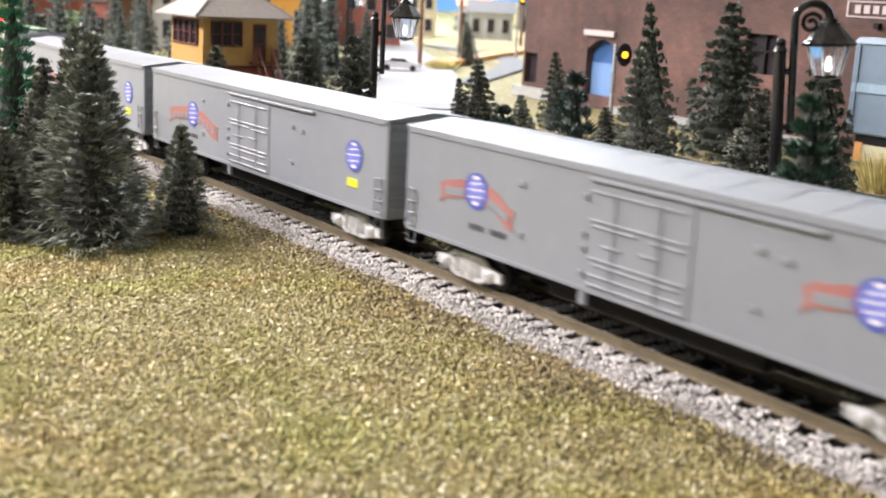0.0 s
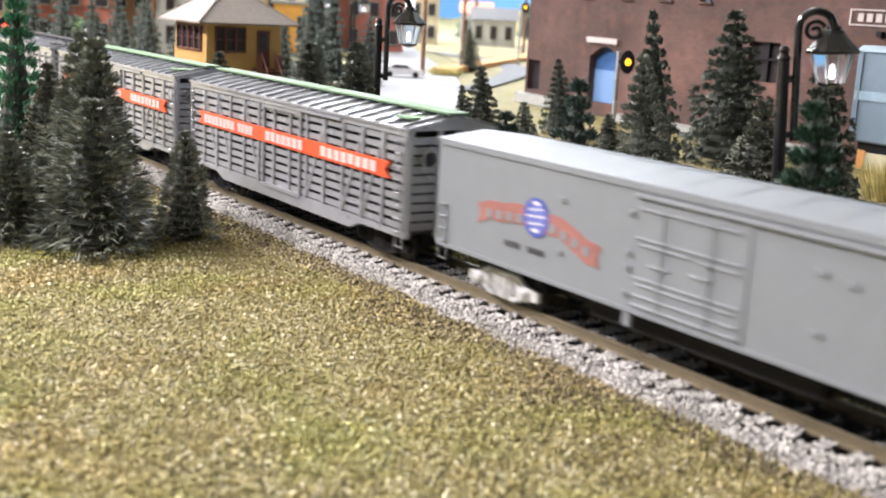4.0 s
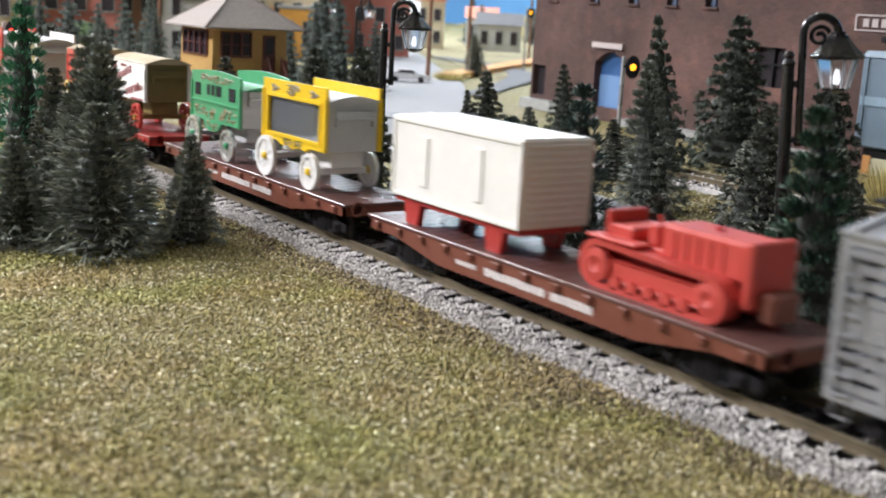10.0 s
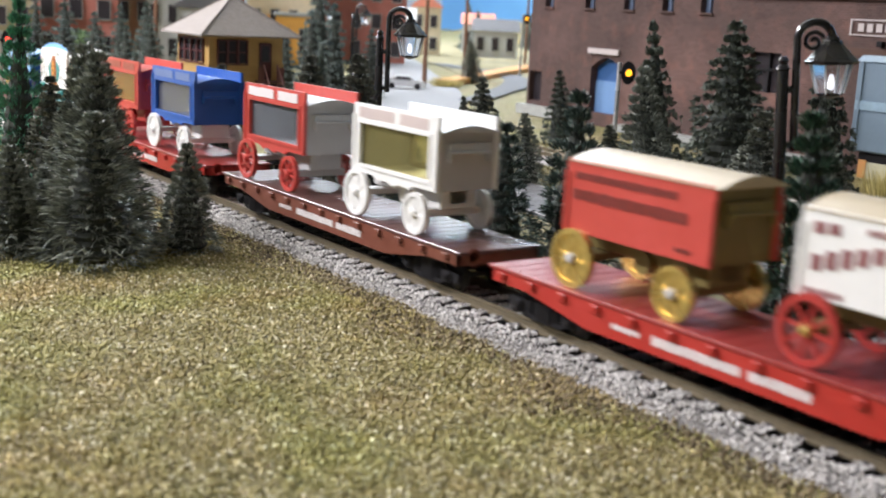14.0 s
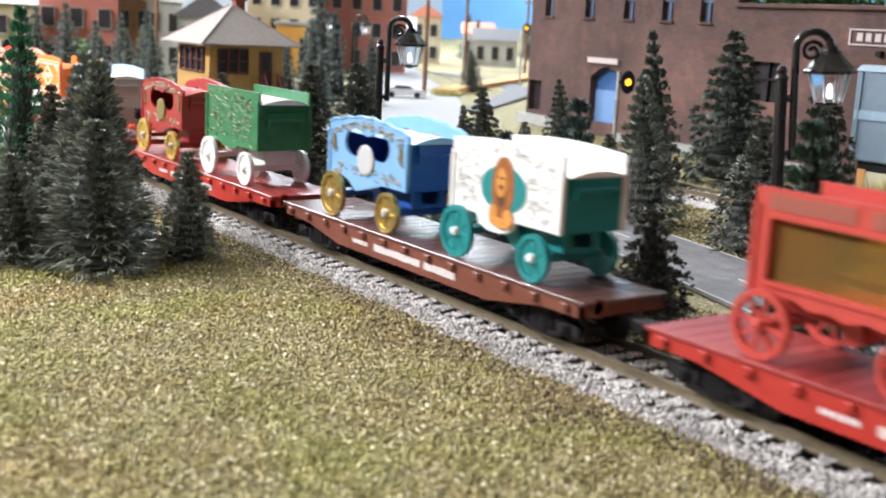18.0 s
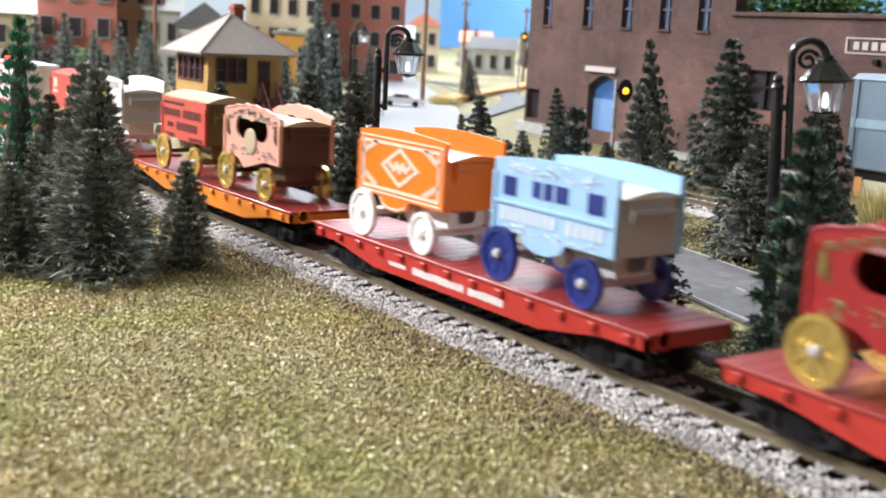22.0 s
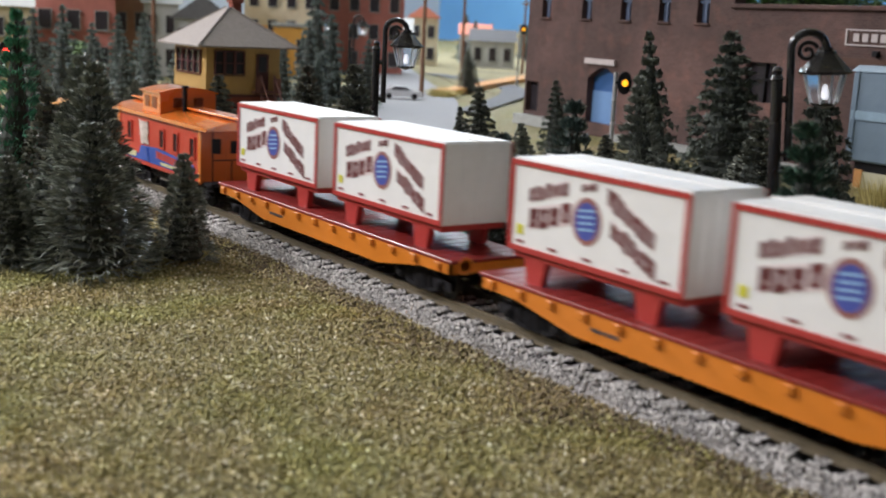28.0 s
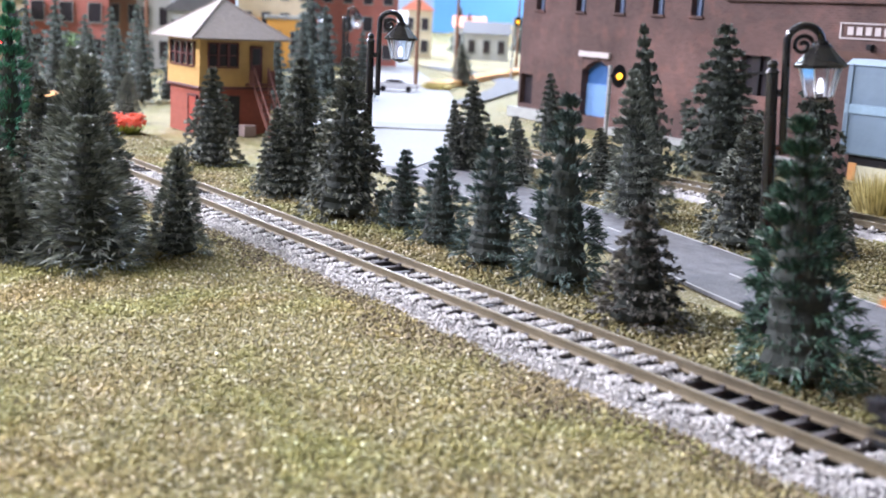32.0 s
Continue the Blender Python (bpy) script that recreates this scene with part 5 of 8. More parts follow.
    # driver's seat and foot board on the front end
    part("seat", Mesh().box(BODY1, BODY1 + 0.0024, -0.0085, 0.0085, ZT - 0.0085, ZT - 0.0074, 0.0002).box(BODY1, BODY1 + 0.0010, -0.0085, 0.0085, ZT - 0.0074, ZT - 0.0048).box(BODY1, BODY1 + 0.0020, -0.0085, -0.0078, ZT - 0.0110, ZT - 0.0084).box(BODY1, BODY1 + 0.0020, 0.0078, 0.0085, ZT - 0.0110, ZT - 0.0084), end_m, w)
    ch = Mesh().box(-0.004, 0.046, -0.0040, 0.0040, 0.0105, ZB, 0.0004).box(0.0330, 0.0460, -0.0075, 0.0075, 0.0088, ZB - 0.0004, 0.0005).box(-0.0030, 0.0030, -0.0110, 0.0110, 0.0078, 0.0098).box(WB - 0.0030, WB + 0.0030, -0.0110, 0.0110, 0.0063, 0.0088)
    under_m = WHITE if wheel_m in (WHITE, WHITEWHEEL) else end_m
    part("chassis", ch, under_m, w)
    part("coil_box", Mesh().lathe([(0.0004, -0.006), (0.0032, -0.006), (0.0032, 0.006), (0.0004, 0.006)], 12, (0.020, 0, 0.0105), "y"), under_m, w)
    for x, r, me in ((0.0, REAR_R, REAR_WHEEL[wheel_m.name]), (WB, FRONT_R, FRONT_WHEEL[wheel_m.name])):
        part("axle", Mesh().cyl("y", (x, -0.0125, r), 0.0007, 0.025, 8), BLACK, w)
        for s in (-1, 1):
            wl = part("wheel", me, wheel_m, w, at=pose(x, s * 0.0136, r, 0, 11 * (s + 2), 0))
            part("hub", HUBS[HUBCOL.get(wheel_m.name, wheel_m).name], wheel_m, wl)
            for k in range(8):
                part("spoke", (REAR_SPOKE if x == 0.0 else FRONT_SPOKE)[wheel_m.name], wheel_m, wl, at=pose(0, 0, 0, 0, 45 * k, 0))
    return w


WHITEWHEEL = mat("white_wheel_plastic", (0.86, 0.855, 0.84), 0.4, var=0.04)
WHEEL_MATS = [WHITE, WHITEWHEEL, GOLD, REDPL, TEAL, NAVY, SILVERPL, BRIGHTRED]
REAR_WHEEL = {m.name: wheel_rim(REAR_R, m in (WHITE, WHITEWHEEL, SILVERPL, TEAL, NAVY, GOLD)) for m in WHEEL_MATS}
FRONT_WHEEL = {m.name: wheel_rim(FRONT_R, m in (WHITE, WHITEWHEEL, SILVERPL, TEAL, NAVY, GOLD)) for m in WHEEL_MATS}
REAR_SPOKE = {m.name: wheel_spoke(REAR_R) for m in WHEEL_MATS}
FRONT_SPOKE = {m.name: wheel_spoke(FRONT_R) for m in WHEEL_MATS}
HUBCOL = {WHITEWHEEL.name: YELLOW, TEAL.name: WHITE, NAVY.name: LIGHTGREY, SILVERPL.name: GREENPL, REDPL.name: GOLD, GOLD.name: LIGHTGREY}
HUBS = {}
for hub_paint in WHEEL_MATS + [LIGHTGREY, GREENPL, YELLOW]:
    HUBS[hub_paint.name] = Mesh().lathe([(0.0004, -0.0020), (0.0013, -0.0017), (0.0017, 0), (0.0013, 0.0017), (0.0004, 0.0020)], 12, axis="y").data("hub")
    HUBS[hub_paint.name].materials.append(hub_paint)


def text_rows(material, rows_spec):
    """Plain bars in rows: (x0, x1, z0, z1, count, slope)."""
    def draw(panel, y0, s, zt):
        rng = random.Random(17)
        m = Mesh()
        for xa, xb, za, zb, k, slope in rows_spec:
            w = (xb - xa) / k
            for i in range(k):
                x0, x1 = xa + i * w, xa + (i + 0.66) * w
                o = slope * (x0 - xa)
                j = rng.uniform(0, 0.10) * (zb - za)
                m.prism([(x0, za + o + j), (x1, za + o + j), (x1, zb + o - j), (x0, zb + o - j)], "y", y0, y0 + s * 0.0003)
        part("lettering", m, material, panel, "plain bars of lettering")
    return draw


def scroll_box(panel, y0, s, zt):
    m = Mesh()
    cx, cz = (BODY0 + BODY1) / 2, (ZB + zt) / 2
    a, b = BODY0 + 0.0030, BODY1 - 0.0030
    c, d = ZB + 0.0022, zt - 0.0030
    m.ring([(a, c), (b, c), (b, d), (a, d)], [(a + 0.0011, c + 0.0011), (b - 0.0011, c + 0.0011), (b - 0.0011, d - 0.0011), (a + 0.0011, d - 0.0011)], "y", y0, y0 + s * 0.0003)
    m.ring([(cx - 0.0125, cz), (cx, cz - 0.0072), (cx + 0.0125, cz), (cx, cz + 0.0072)], [(cx - 0.0098, cz), (cx, cz - 0.0056), (cx + 0.0098, cz), (cx, cz + 0.0056)], "y", y0, y0 + s * 0.0003)
    a, b, c, d = a - 0.0018, b + 0.0018, c - 0.0014, d + 0.0016
    m.ring([(a, c), (b, c), (b, d), (a, d)], [(a + 0.0006, c + 0.0006), (b - 0.0006, c + 0.0006), (b - 0.0006, d - 0.0006), (a + 0.0006, d - 0.0006)], "y", y0, y0 + s * 0.0003)
    m.tube([(0.0095, y0, ZB - 0.0004), (0.0115, y0, ZB - 0.0026), (0.0150, y0, ZB - 0.0038), (0.0215, y0, ZB - 0.0038), (0.0262, y0, ZB - 0.0024), (0.0280, y0, ZB - 0.0004)], 0.0004, 5)
    for k in range(7):
        m.prism(oval(cx - 0.0063 + k * 0.0021, cz + 0.0006 * (-1) ** k, 0.0011, 0.0020 - 0.0003 * abs(k - 3), 8), "y", y0, y0 + s * 0.0003)
    for sx in (-1, 1):
        for sz in (-1, 1):
            for k in range(5):
                m.prism(oval(cx + sx * (0.0238 - k * 0.0018), cz + sz * (0.0038 + 0.0009 * k), 0.0015, 0.0010, 8), "y", y0, y0 + s * 0.0003)
    part("scrollwork", m, PINKWHITE, panel, "pale scroll ornament with a diamond")


PINKWHITE = mat("pale_pink_ornament", (0.85, 0.62, 0.50), 0.5, var=0.06)
CARVEWHITE = mat("grey_white_carving", (0.42, 0.42, 0.40), 0.5, var=0.12)


def animal(oval_m, ox, oz, orx, orz, blobs):
    def draw(panel, y0, s, zt):
        part("oval_ground", Mesh().prism(oval(ox, oz, orx, orz, 28), "y", y0, y0 + s * 0.0003), oval_m, panel, "coloured oval behind the animal")
        for k, (bx, bz, rx, rz, m, h) in enumerate(blobs):
            part("animal_relief", Mesh().prism(oval(bx, bz, rx, rz, 18), "y", y0, y0 + s * h), m, panel)
        for xa, xb, k in ((BODY0 + 0.002, ox - orx * 0.92, 46), (ox + orx * 0.92, BODY1 - 0.002, 46)):
            part("carving", filigree(xa, xb, ZB + 0.0015, zt - 0.0012, y0, k, k + int(xa * 9000), 0.00022, 0.0017), CARVEWHITE, panel, "low white carving")
        if oval_m is DECALGREEN:
            for xa, xb, k in ((BODY0 + 0.004, BODY0 + 0.030, 7), (BODY0 + 0.034, BODY1 - 0.004, 4)):
                bar_parts("sign_bar", xa, xb, zt - 0.0036, zt - 0.0004, y0 + s * 0.0002 + (0 if s > 0 else 0.0002), 0.0003, k, random.Random(3), CARVEWHITE, panel, 0.25)
        part("top_carving", filigree(ox - orx, ox + orx, oz + orz + 0.0010, zt + 0.0008, y0, 16, 51, 0.00022, 0.0013), CARVEWHITE, panel, "low white carving")
    return draw


MX = (BODY0 + BODY1) / 2
lion = animal(TEAL, MX, 0.0255, 0.0115, 0.0072, [(MX, 0.0262, 0.0056, 0.0095, FUR, 0.0005), (MX - 0.0004, 0.0275, 0.0028, 0.0046, FURPALE, 0.0008), (MX - 0.0038, 0.0172, 0.0022, 0.0034, FURPALE, 0.0008), (MX + 0.0034, 0.0166, 0.0024, 0.0030, FURPALE, 0.0008), (MX, 0.0150, 0.0052, 0.0016, FURPALE, 0.0009), (MX - 0.0014, 0.0290, 0.0005, 0.0004, BLACK, 0.0010), (MX + 0.0008, 0.0290, 0.0005, 0.0004, BLACK, 0.0010), (MX - 0.0003, 0.0262, 0.0010, 0.0007, BROWNPL, 0.0010), (MX - 0.0003, 0.0225, 0.0018, 0.0026, BROWNPL, 0.0006)])
tiger = animal(DECALGREEN, MX - 0.001, 0.0262, 0.0120, 0.0068, [(MX, 0.0232, 0.0095, 0.0056, FUR, 0.0005), (MX + 0.0052, 0.0218, 0.0070, 0.0036, FURPALE, 0.0006), (MX - 0.0018, 0.0282, 0.0040, 0.0046, FURPALE, 0.0008), (MX - 0.0075, 0.0212, 0.0040, 0.0018, FURPALE, 0.0007)] + [(MX - 0.004 + k * 0.0026, 0.0222 + 0.0009 * (k % 3), 0.0005, 0.0022, BROWNPL, 0.0009) for k in range(5)] + [(MX - 0.0030, 0.0290, 0.0006, 0.0005, BLACK, 0.0010), (MX - 0.0006, 0.0290, 0.0006, 0.0005, BLACK, 0.0010), (MX - 0.0018, 0.0262, 0.0012, 0.0008, WHITE, 0.0010), (MX + 0.0060, 0.0262, 0.0026, 0.0012, WHITE, 0.0006)])


DECALMAUVE = mat("faded_mauve_decal", (0.74, 0.64, 0.64), 0.5, var=0.15)


def ware_box(label, body_m, frame_m, legs_m, decorated):
    """A twenty-foot container on a red skid."""
    L, W, H, z0 = 0.0731, 0.0138, 0.0274, 0.0094
    b = thing("container", label, "container", "containers")
    part("body", Mesh().box(0, L, -W, W, z0, z0 + H, 0.0003), body_m, b)
    part("roof", Mesh().box(0.0006, L - 0.0006, -W + 0.0006, W - 0.0006, z0 + H, z0 + H + 0.0005).box(0, L, -0.0004, 0.0004, z0 + H + 0.0002, z0 + H + 0.0009), body_m, b)
    sk = part("skid", Mesh().box(0.001, L - 0.001, -W + 0.001, W - 0.001, z0 - 0.0022, z0, 0.0003), legs_m, b, "red skid frame")
    for x in (0.0085, 0.0560):
        for s in (-1, 1):
            part("leg", Mesh().prism([(x, 0), (x + 0.0070, 0), (x + 0.0085, z0 - 0.0018), (x - 0.0015, z0 - 0.0018)], "y", s * (W - 0.0010), s * (W - 0.0035)), legs_m, sk)
    e = 0.0016
    for s in (-1, 1):
        y = s * W
        if decorated:
            for pts in ([(0, z0 + H - e), (L, z0 + H - e), (L, z0 + H), (0, z0 + H)], [(0, z0), (L, z0), (L, z0 + e), (0, z0 + e)]):
                part("edge_rail", Mesh().prism(pts, "y", y, y + s * 0.0005), frame_m, b, "red edge rail")
            for xa in (0, L - e):
                part("corner_post", Mesh().prism([(xa, z0 + e), (xa + e, z0 + e), (xa + e, z0 + H - e), (xa, z0 + H - e)], "y", y, y + s * 0.0005), frame_m, b, "red corner post")
            cx, cz = L * 0.475, z0 + H * 0.50
            lg = part("round_logo", Mesh().prism(oval(cx, cz, 0.0060, 0.0068), "y", y, y + s * 0.0002), RIBBON, b, "round blue and red logo")
            part("logo_disc", Mesh().prism(oval(cx, cz, 0.0048, 0.0054), "y", y, y + s * 0.0003), DECALBLUE, lg)
            m = Mesh()
            for dz in (-0.0024, -0.0006, 0.0012, 0.0030):
                m.prism([(cx - 0.0034, cz + dz - 0.0006), (cx + 0.0034, cz + dz + 0.0002), (cx + 0.0034, cz + dz + 0.0008), (cx - 0.0034, cz + dz)], "y", y, y + s * 0.0004)
            part("logo_bar_print", m, PALEBLUE, lg)
            # each line of the slogan: a washed-out band and the dark bars of its letters
            for xa, za, xb, zb, hh, n in ((-0.0258, 0.0014, -0.0085, 0.0062, 0.0042, 7), (-0.0255, -0.0066, -0.0064, -0.0022, 0.0066, 4), (0.0078, 0.0056, 0.0268, -0.0038, 0.0052, 8), (0.0098, -0.0026, 0.0278, -0.0116, 0.0050, 7), (-0.0030, 0.0080, 0.0034, 0.0092, 0.0022, 3)):
                def at(f, g):
                    return (cx + xa + (xb - xa) * f, cz + za + (zb - za) * f + hh * g)
                row = part("slogan_band", Mesh().prism([at(0, 0), at(1, 0), at(1, 1), at(0, 1)], "y", y, y + s * 0.00012), DECALMAUVE, b, "faded mauve line of lettering")
                rl = random.Random(n * 7 + int(hh * 9999))
                for k in range(n):
                    f0, f1 = (k + rl.uniform(0.02, 0.12)) / n, (k + rl.uniform(0.80, 0.94)) / n
                    b0, b1 = rl.uniform(-0.06, 0.16), rl.uniform(0.82, 1.10)
                    part("letter_bar", Mesh().ring([at(f0, b0), at(f1, b0), at(f1, b1), at(f0, b1)], [at(f0 + 0.30 / n, 0.28), at(f1 - 0.30 / n, 0.28), at(f1 - 0.30 / n, 0.45 + 0.2 * (k % 2)), at(f0 + 0.30 / n, 0.45 + 0.2 * (k % 2))], "y", y, y + s * 0.00022), MAROONLET, row)
            part("yellow_label", Mesh().prism([(0.0040, z0 + 0.0052), (0.0068, z0 + 0.0052), (0.0068, z0 + 0.0080), (0.0040, z0 + 0.0080)], "y", y, y + s * 0.0003), DECALYEL, b, "yellow label")
            for k in range(5):
                part("red_mark", Mesh().box(0.0040 + k * 0.0150, 0.0075 + k * 0.0150, min(y, y + s * 0.0003), max(y, y + s * 0.0003), z0 + 0.0026, z0 + 0.0034), DECALRED, b)
        else:
            for xa in (0.018, 0.049):
                part("side_door", Mesh().box(xa, xa + 0.0045, min(y, y + s * 0.0006), max(y, y + s * 0.0006), z0 + 0.005, z0 + H - 0.005, 0.0003), body_m, b)
            part("edge_rail", Mesh().box(0, L, min(y, y + s * 0.0006), max(y, y + s * 0.0006), z0 + H - 0.0016, z0 + H, 0.0002).box(0, L, min(y, y + s * 0.0004), max(y, y + s * 0.0004), z0, z0 + 0.0012), body_m, b)
            for x in (0, L - 0.0012):
                part("corner_post", Mesh().box(x, x + 0.0012, min(y, y + s * 0.0005), max(y, y + s * 0.0005), z0, z0 + H), body_m, b)
    for x, d in ((0, -1), (L, 1)):
        if decorated:
            for k in range(5):
                yy = -W + 0.0024 + k * 0.0052
                part("end_rib", Mesh().box(min(x, x + d * 0.0004), max(x, x + d * 0.0004), yy, yy + 0.0022, z0 + 0.0014, z0 + H - 0.0014, 0.0001), body_m, b)
        else:
            for k in range(11):
                z = z0 + 0.002 + k * 0.0023
                part("louvre", Mesh().box(min(x, x + d * 0.0006), max(x, x + d * 0.0006), -W + 0.002, W - 0.002, z, z + 0.0012, 0.0002), body_m, b)
    return b


def crawler_tractor():
    t = thing("crawler_tractor", "red plastic crawler tractor load", "tractor")
    for s in (-1, 1):
        y0, y1 = s * 0.0062, s * 0.0125
        pts = []
        for i in range(11):
            a = math.pi / 2 + math.pi * i / 10
            pts.append((0.0068 + 0.0068 * math.cos(a), 0.0068 + 0.0068 * math.sin(a)))
        for i in range(11):
            a = -math.pi / 2 + math.pi * i / 10
            pts.append((0.0490 + 0.0060 * math.cos(a), 0.0060 + 0.0060 * math.sin(a)))
        tr = part("track", Mesh().ring(pts, [(0.030 + (x - 0.030) * 0.94, 0.0065 + (z - 0.0065) * 0.78) for x, z in pts], "y", y0, y1), BRIGHTRED, t, "red crawler track")
        shoe = Mesh().box(-0.0008, 0.0008, min(y0, y1) - 0.0003, max(y0, y1) + 0.0003, -0.0002, 0.0004).data("track_shoe")
        for k in range(16):
            part("track_shoe", shoe, BRIGHTRED, tr, at=(0.0075 + k * 0.0027, 0, 0.0133 - 0.0001 * k))
        part("track_frame", Mesh().box(0.006, 0.050, s * 0.0070, s * 0.0110, 0.0030, 0.0085, 0.0005), BRIGHTRED, t)
        for x, r in ((0.0068, 0.0050), (0.0490, 0.0044)):
            part("sprocket", Mesh().lathe([(0.0004, 0), (r * 0.5, 0.0008), (r, 0.0004), (r, -0.002), (0.0004, -0.002)] if s > 0 else [(0.0004, 0), (r * 0.5, -0.0008), (r, -0.0004), (r, 0.002), (0.0004, 0.002)], 16, (x, y1 - s * 0.0006, 0.0064), "y"), BRIGHTRED, t)
        for k in range(5):
            part("roller", Mesh().cyl("y", (0.0150 + k * 0.0064, y1 - s * 0.0016 if s > 0 else y1, 0.0026), 0.0020, 0.0016, 10), BRIGHTRED, t)
        part("fender", Mesh().box(0.002, 0.022, min(y0, y1), max(y0, y1), 0.0138, 0.0148, 0.0003), BRIGHTRED, t)
    part("hull", Mesh().box(0.004, 0.052, -0.0062, 0.0062, 0.0040, 0.0140, 0.0006), BRIGHTRED, t)
    hood = part("hood", Mesh().box(0.026, 0.056, -0.0072, 0.0072, 0.0110, 0.0215, 0.0010), BRIGHTRED, t)
    for k in range(5):
        part("hood_louvre", Mesh().box(0.0310 + k * 0.0042, 0.0318 + k * 0.0042, -0.0076, 0.0076, 0.0130, 0.0200), BRIGHTRED, hood)
    part("radiator", Mesh().box(0.0560, 0.0590, -0.0085, 0.0085, 0.0050, 0.0222, 0.0006), BRIGHTRED, t)
    part("seat", Mesh().box(0.0060, 0.0160, -0.0075, 0.0075, 0.0140, 0.0180, 0.0006).box(0.0045, 0.0065, -0.0075, 0.0075, 0.0140, 0.0215, 0.0005), BRIGHTRED, t)
    part("control_lever", Mesh().box(0.0190, 0.0230, -0.0050, 0.0050, 0.0140, 0.0200, 0.0005).tube([(0.018, 0.002, 0.014), (0.0165, 0.002, 0.0215)], 0.0005, 6), BRIGHTRED, t)
    part("exhaust_pipe", Mesh().cyl("z", (0.040, 0, 0.0212), 0.0010, 0.0015, 10), BRIGHTRED, t)
    part("winch", Mesh().box(0.0590, 0.0640, -0.0050, 0.0050, 0.0020, 0.0100, 0.0008), BROWNSIDE, t)
    return t


def caboose():
    L, W, z0, z1 = 0.112, 0.0165, 0.0120, 0.0375
    c = thing("caboose", "orange and red model caboose with cupola and blue stripe", "train car")
    part("body", Mesh().box(0, L, -W, W, z0, z1), CABRED, c, "red side walls")
    for x, d in ((0, -1), (L, 1)):
        part("end_wall", Mesh().box(min(x, x + d * 0.0006), max(x, x + d * 0.0006), -W, W, z0, z1 + 0.0012), CABEND, c, "orange end wall")
        ew = part("end_door", Mesh().box(min(x + d * 0.0006, x + d * 0.0010), max(x + d * 0.0006, x + d * 0.0010), -0.0042, 0.0042, z0 + 0.001, z1 - 0.003), CABEND, c)
        part("end_window", Mesh().box(min(x + d * 0.0006, x + d * 0.0012), max(x + d * 0.0006, x + d * 0.0012), -0.0115, -0.0070, z1 - 0.012, z1 - 0.005), BLACK, c)
        part("end_window", Mesh().box(min(x + d * 0.0006, x + d * 0.0014), max(x + d * 0.0006, x + d * 0.0014), -0.0022, 0.0022, z1 - 0.012, z1 - 0.006), BLACK, ew)
        px = x + d * 0.0095
        part("platform", Mesh().box(min(x, px), max(x, px), -W + 0.001, W - 0.001, z0 - 0.0012, z0 + 0.0004), BLACK, c)
        rl = Mesh()
        for y in (-0.0145, -0.0050, 0.0050, 0.0145):
            rl.tube([(px - d * 0.0006, y, z0), (px - d * 0.0006, y, z0 + 0.0115)], 0.0003, 5)
        rl.tube([(px - d * 0.0006, -0.0145, z0 + 0.0115), (px - d * 0.0006, 0.0145, z0 + 0.0115)], 0.0003, 5)
        for y in (-0.0145, 0.0145):
            rl.tube([(px - d * 0.0006, y, z0 + 0.0115), (px - d * 0.0006, y, z1)], 0.0003, 5)
        part("end_railing", rl, BLACK, c)
        part("step", Mesh().box(min(px, px - d * 0.006), max(px, px - d * 0.006), -W, -W + 0.003, z0 - 0.0062, z0 - 0.0055).box(min(px, px - d * 0.006), max(px, px - d * 0.006), -W, -W + 0.003, z0 - 0.0035, z0 - 0.0028).box(min(px, px - d * 0.0008), max(px, px - d * 0.0008), -W, -W + 0.0005, z0 - 0.0062, z0), BLACK, c)
    arch = [(-W - 0.0014, z1 - 0.0006)] + [((W + 0.0014) * (-1 + 2 * i / 12), z1 + 0.0002 + 0.0036 * math.sin(math.pi * i / 12)) for i in range(13)] + [(W + 0.0014, z1 - 0.0006)]
    part("roof", Mesh().prism(arch, "x", -0.0095, L + 0.0095), CABORANGE, c, "orange arched roof")
    part("eave_strip", Mesh().box(-0.0095, L + 0.0095, -W - 0.0018, -W - 0.0012, z1 - 0.0010, z1 + 0.0008), CABORANGE, c)
    for xa, xb in ((-0.014, 0.030), (0.058, L + 0.014)):
        part("running_board", Mesh().box(xa, xb, -0.0045, 0.0045, z1 + 0.0046, z1 + 0.0056, 0.0002), CABORANGE, c)
    # cupola
    cx0, cx1, cw, cz1 = 0.0320, 0.0560, 0.0150, z1 + 0.0118
    cu = part("cupola", Mesh().box(cx0, cx1, -cw, cw, z1 + 0.0005, cz1), CABORANGE, c, "orange roof cupola")
    part("cupola_roof", Mesh().prism([(-cw - 0.0012, cz1 - 0.0002)] + [((cw + 0.0012) * (-1 + 2 * i / 10), cz1 + 0.0003 + 0.0028 * math.sin(math.pi * i / 10)) for i in range(11)] + [(cw + 0.0012, cz1 - 0.0002)], "x", cx0 - 0.0016, cx1 + 0.0016), CABORANGE, cu)
    for s in (-1, 1):
        for xa in (cx0 + 0.0034, cx0 + 0.0134):
            part("cupola_window", Mesh().box(xa, xa + 0.0062, min(s * cw, s * (cw + 0.0003)), max(s * cw, s * (cw + 0.0003)), cz1 - 0.0078, cz1 - 0.0022), CABWIN, cu, "cupola side window")
    for x, d in ((cx0, -1), (cx1, 1)):
        for yy in (-0.0080, 0.0030):
            part("cupola_window", Mesh().box(min(x, x + d * 0.0003), max(x, x + d * 0.0003), yy, yy + 0.0050, cz1 - 0.0072, cz1 - 0.0024), CABWIN, cu)
    part("smoke_jack", Mesh().cyl("z", (0.0640, -0.0050, z1), 0.0012, 0.0150, 10).cyl("z", (0.0640, -0.0050, z1 + 0.0150), 0.0018, 0.0012, 10), BLACK, c, "thin black stove pipe")
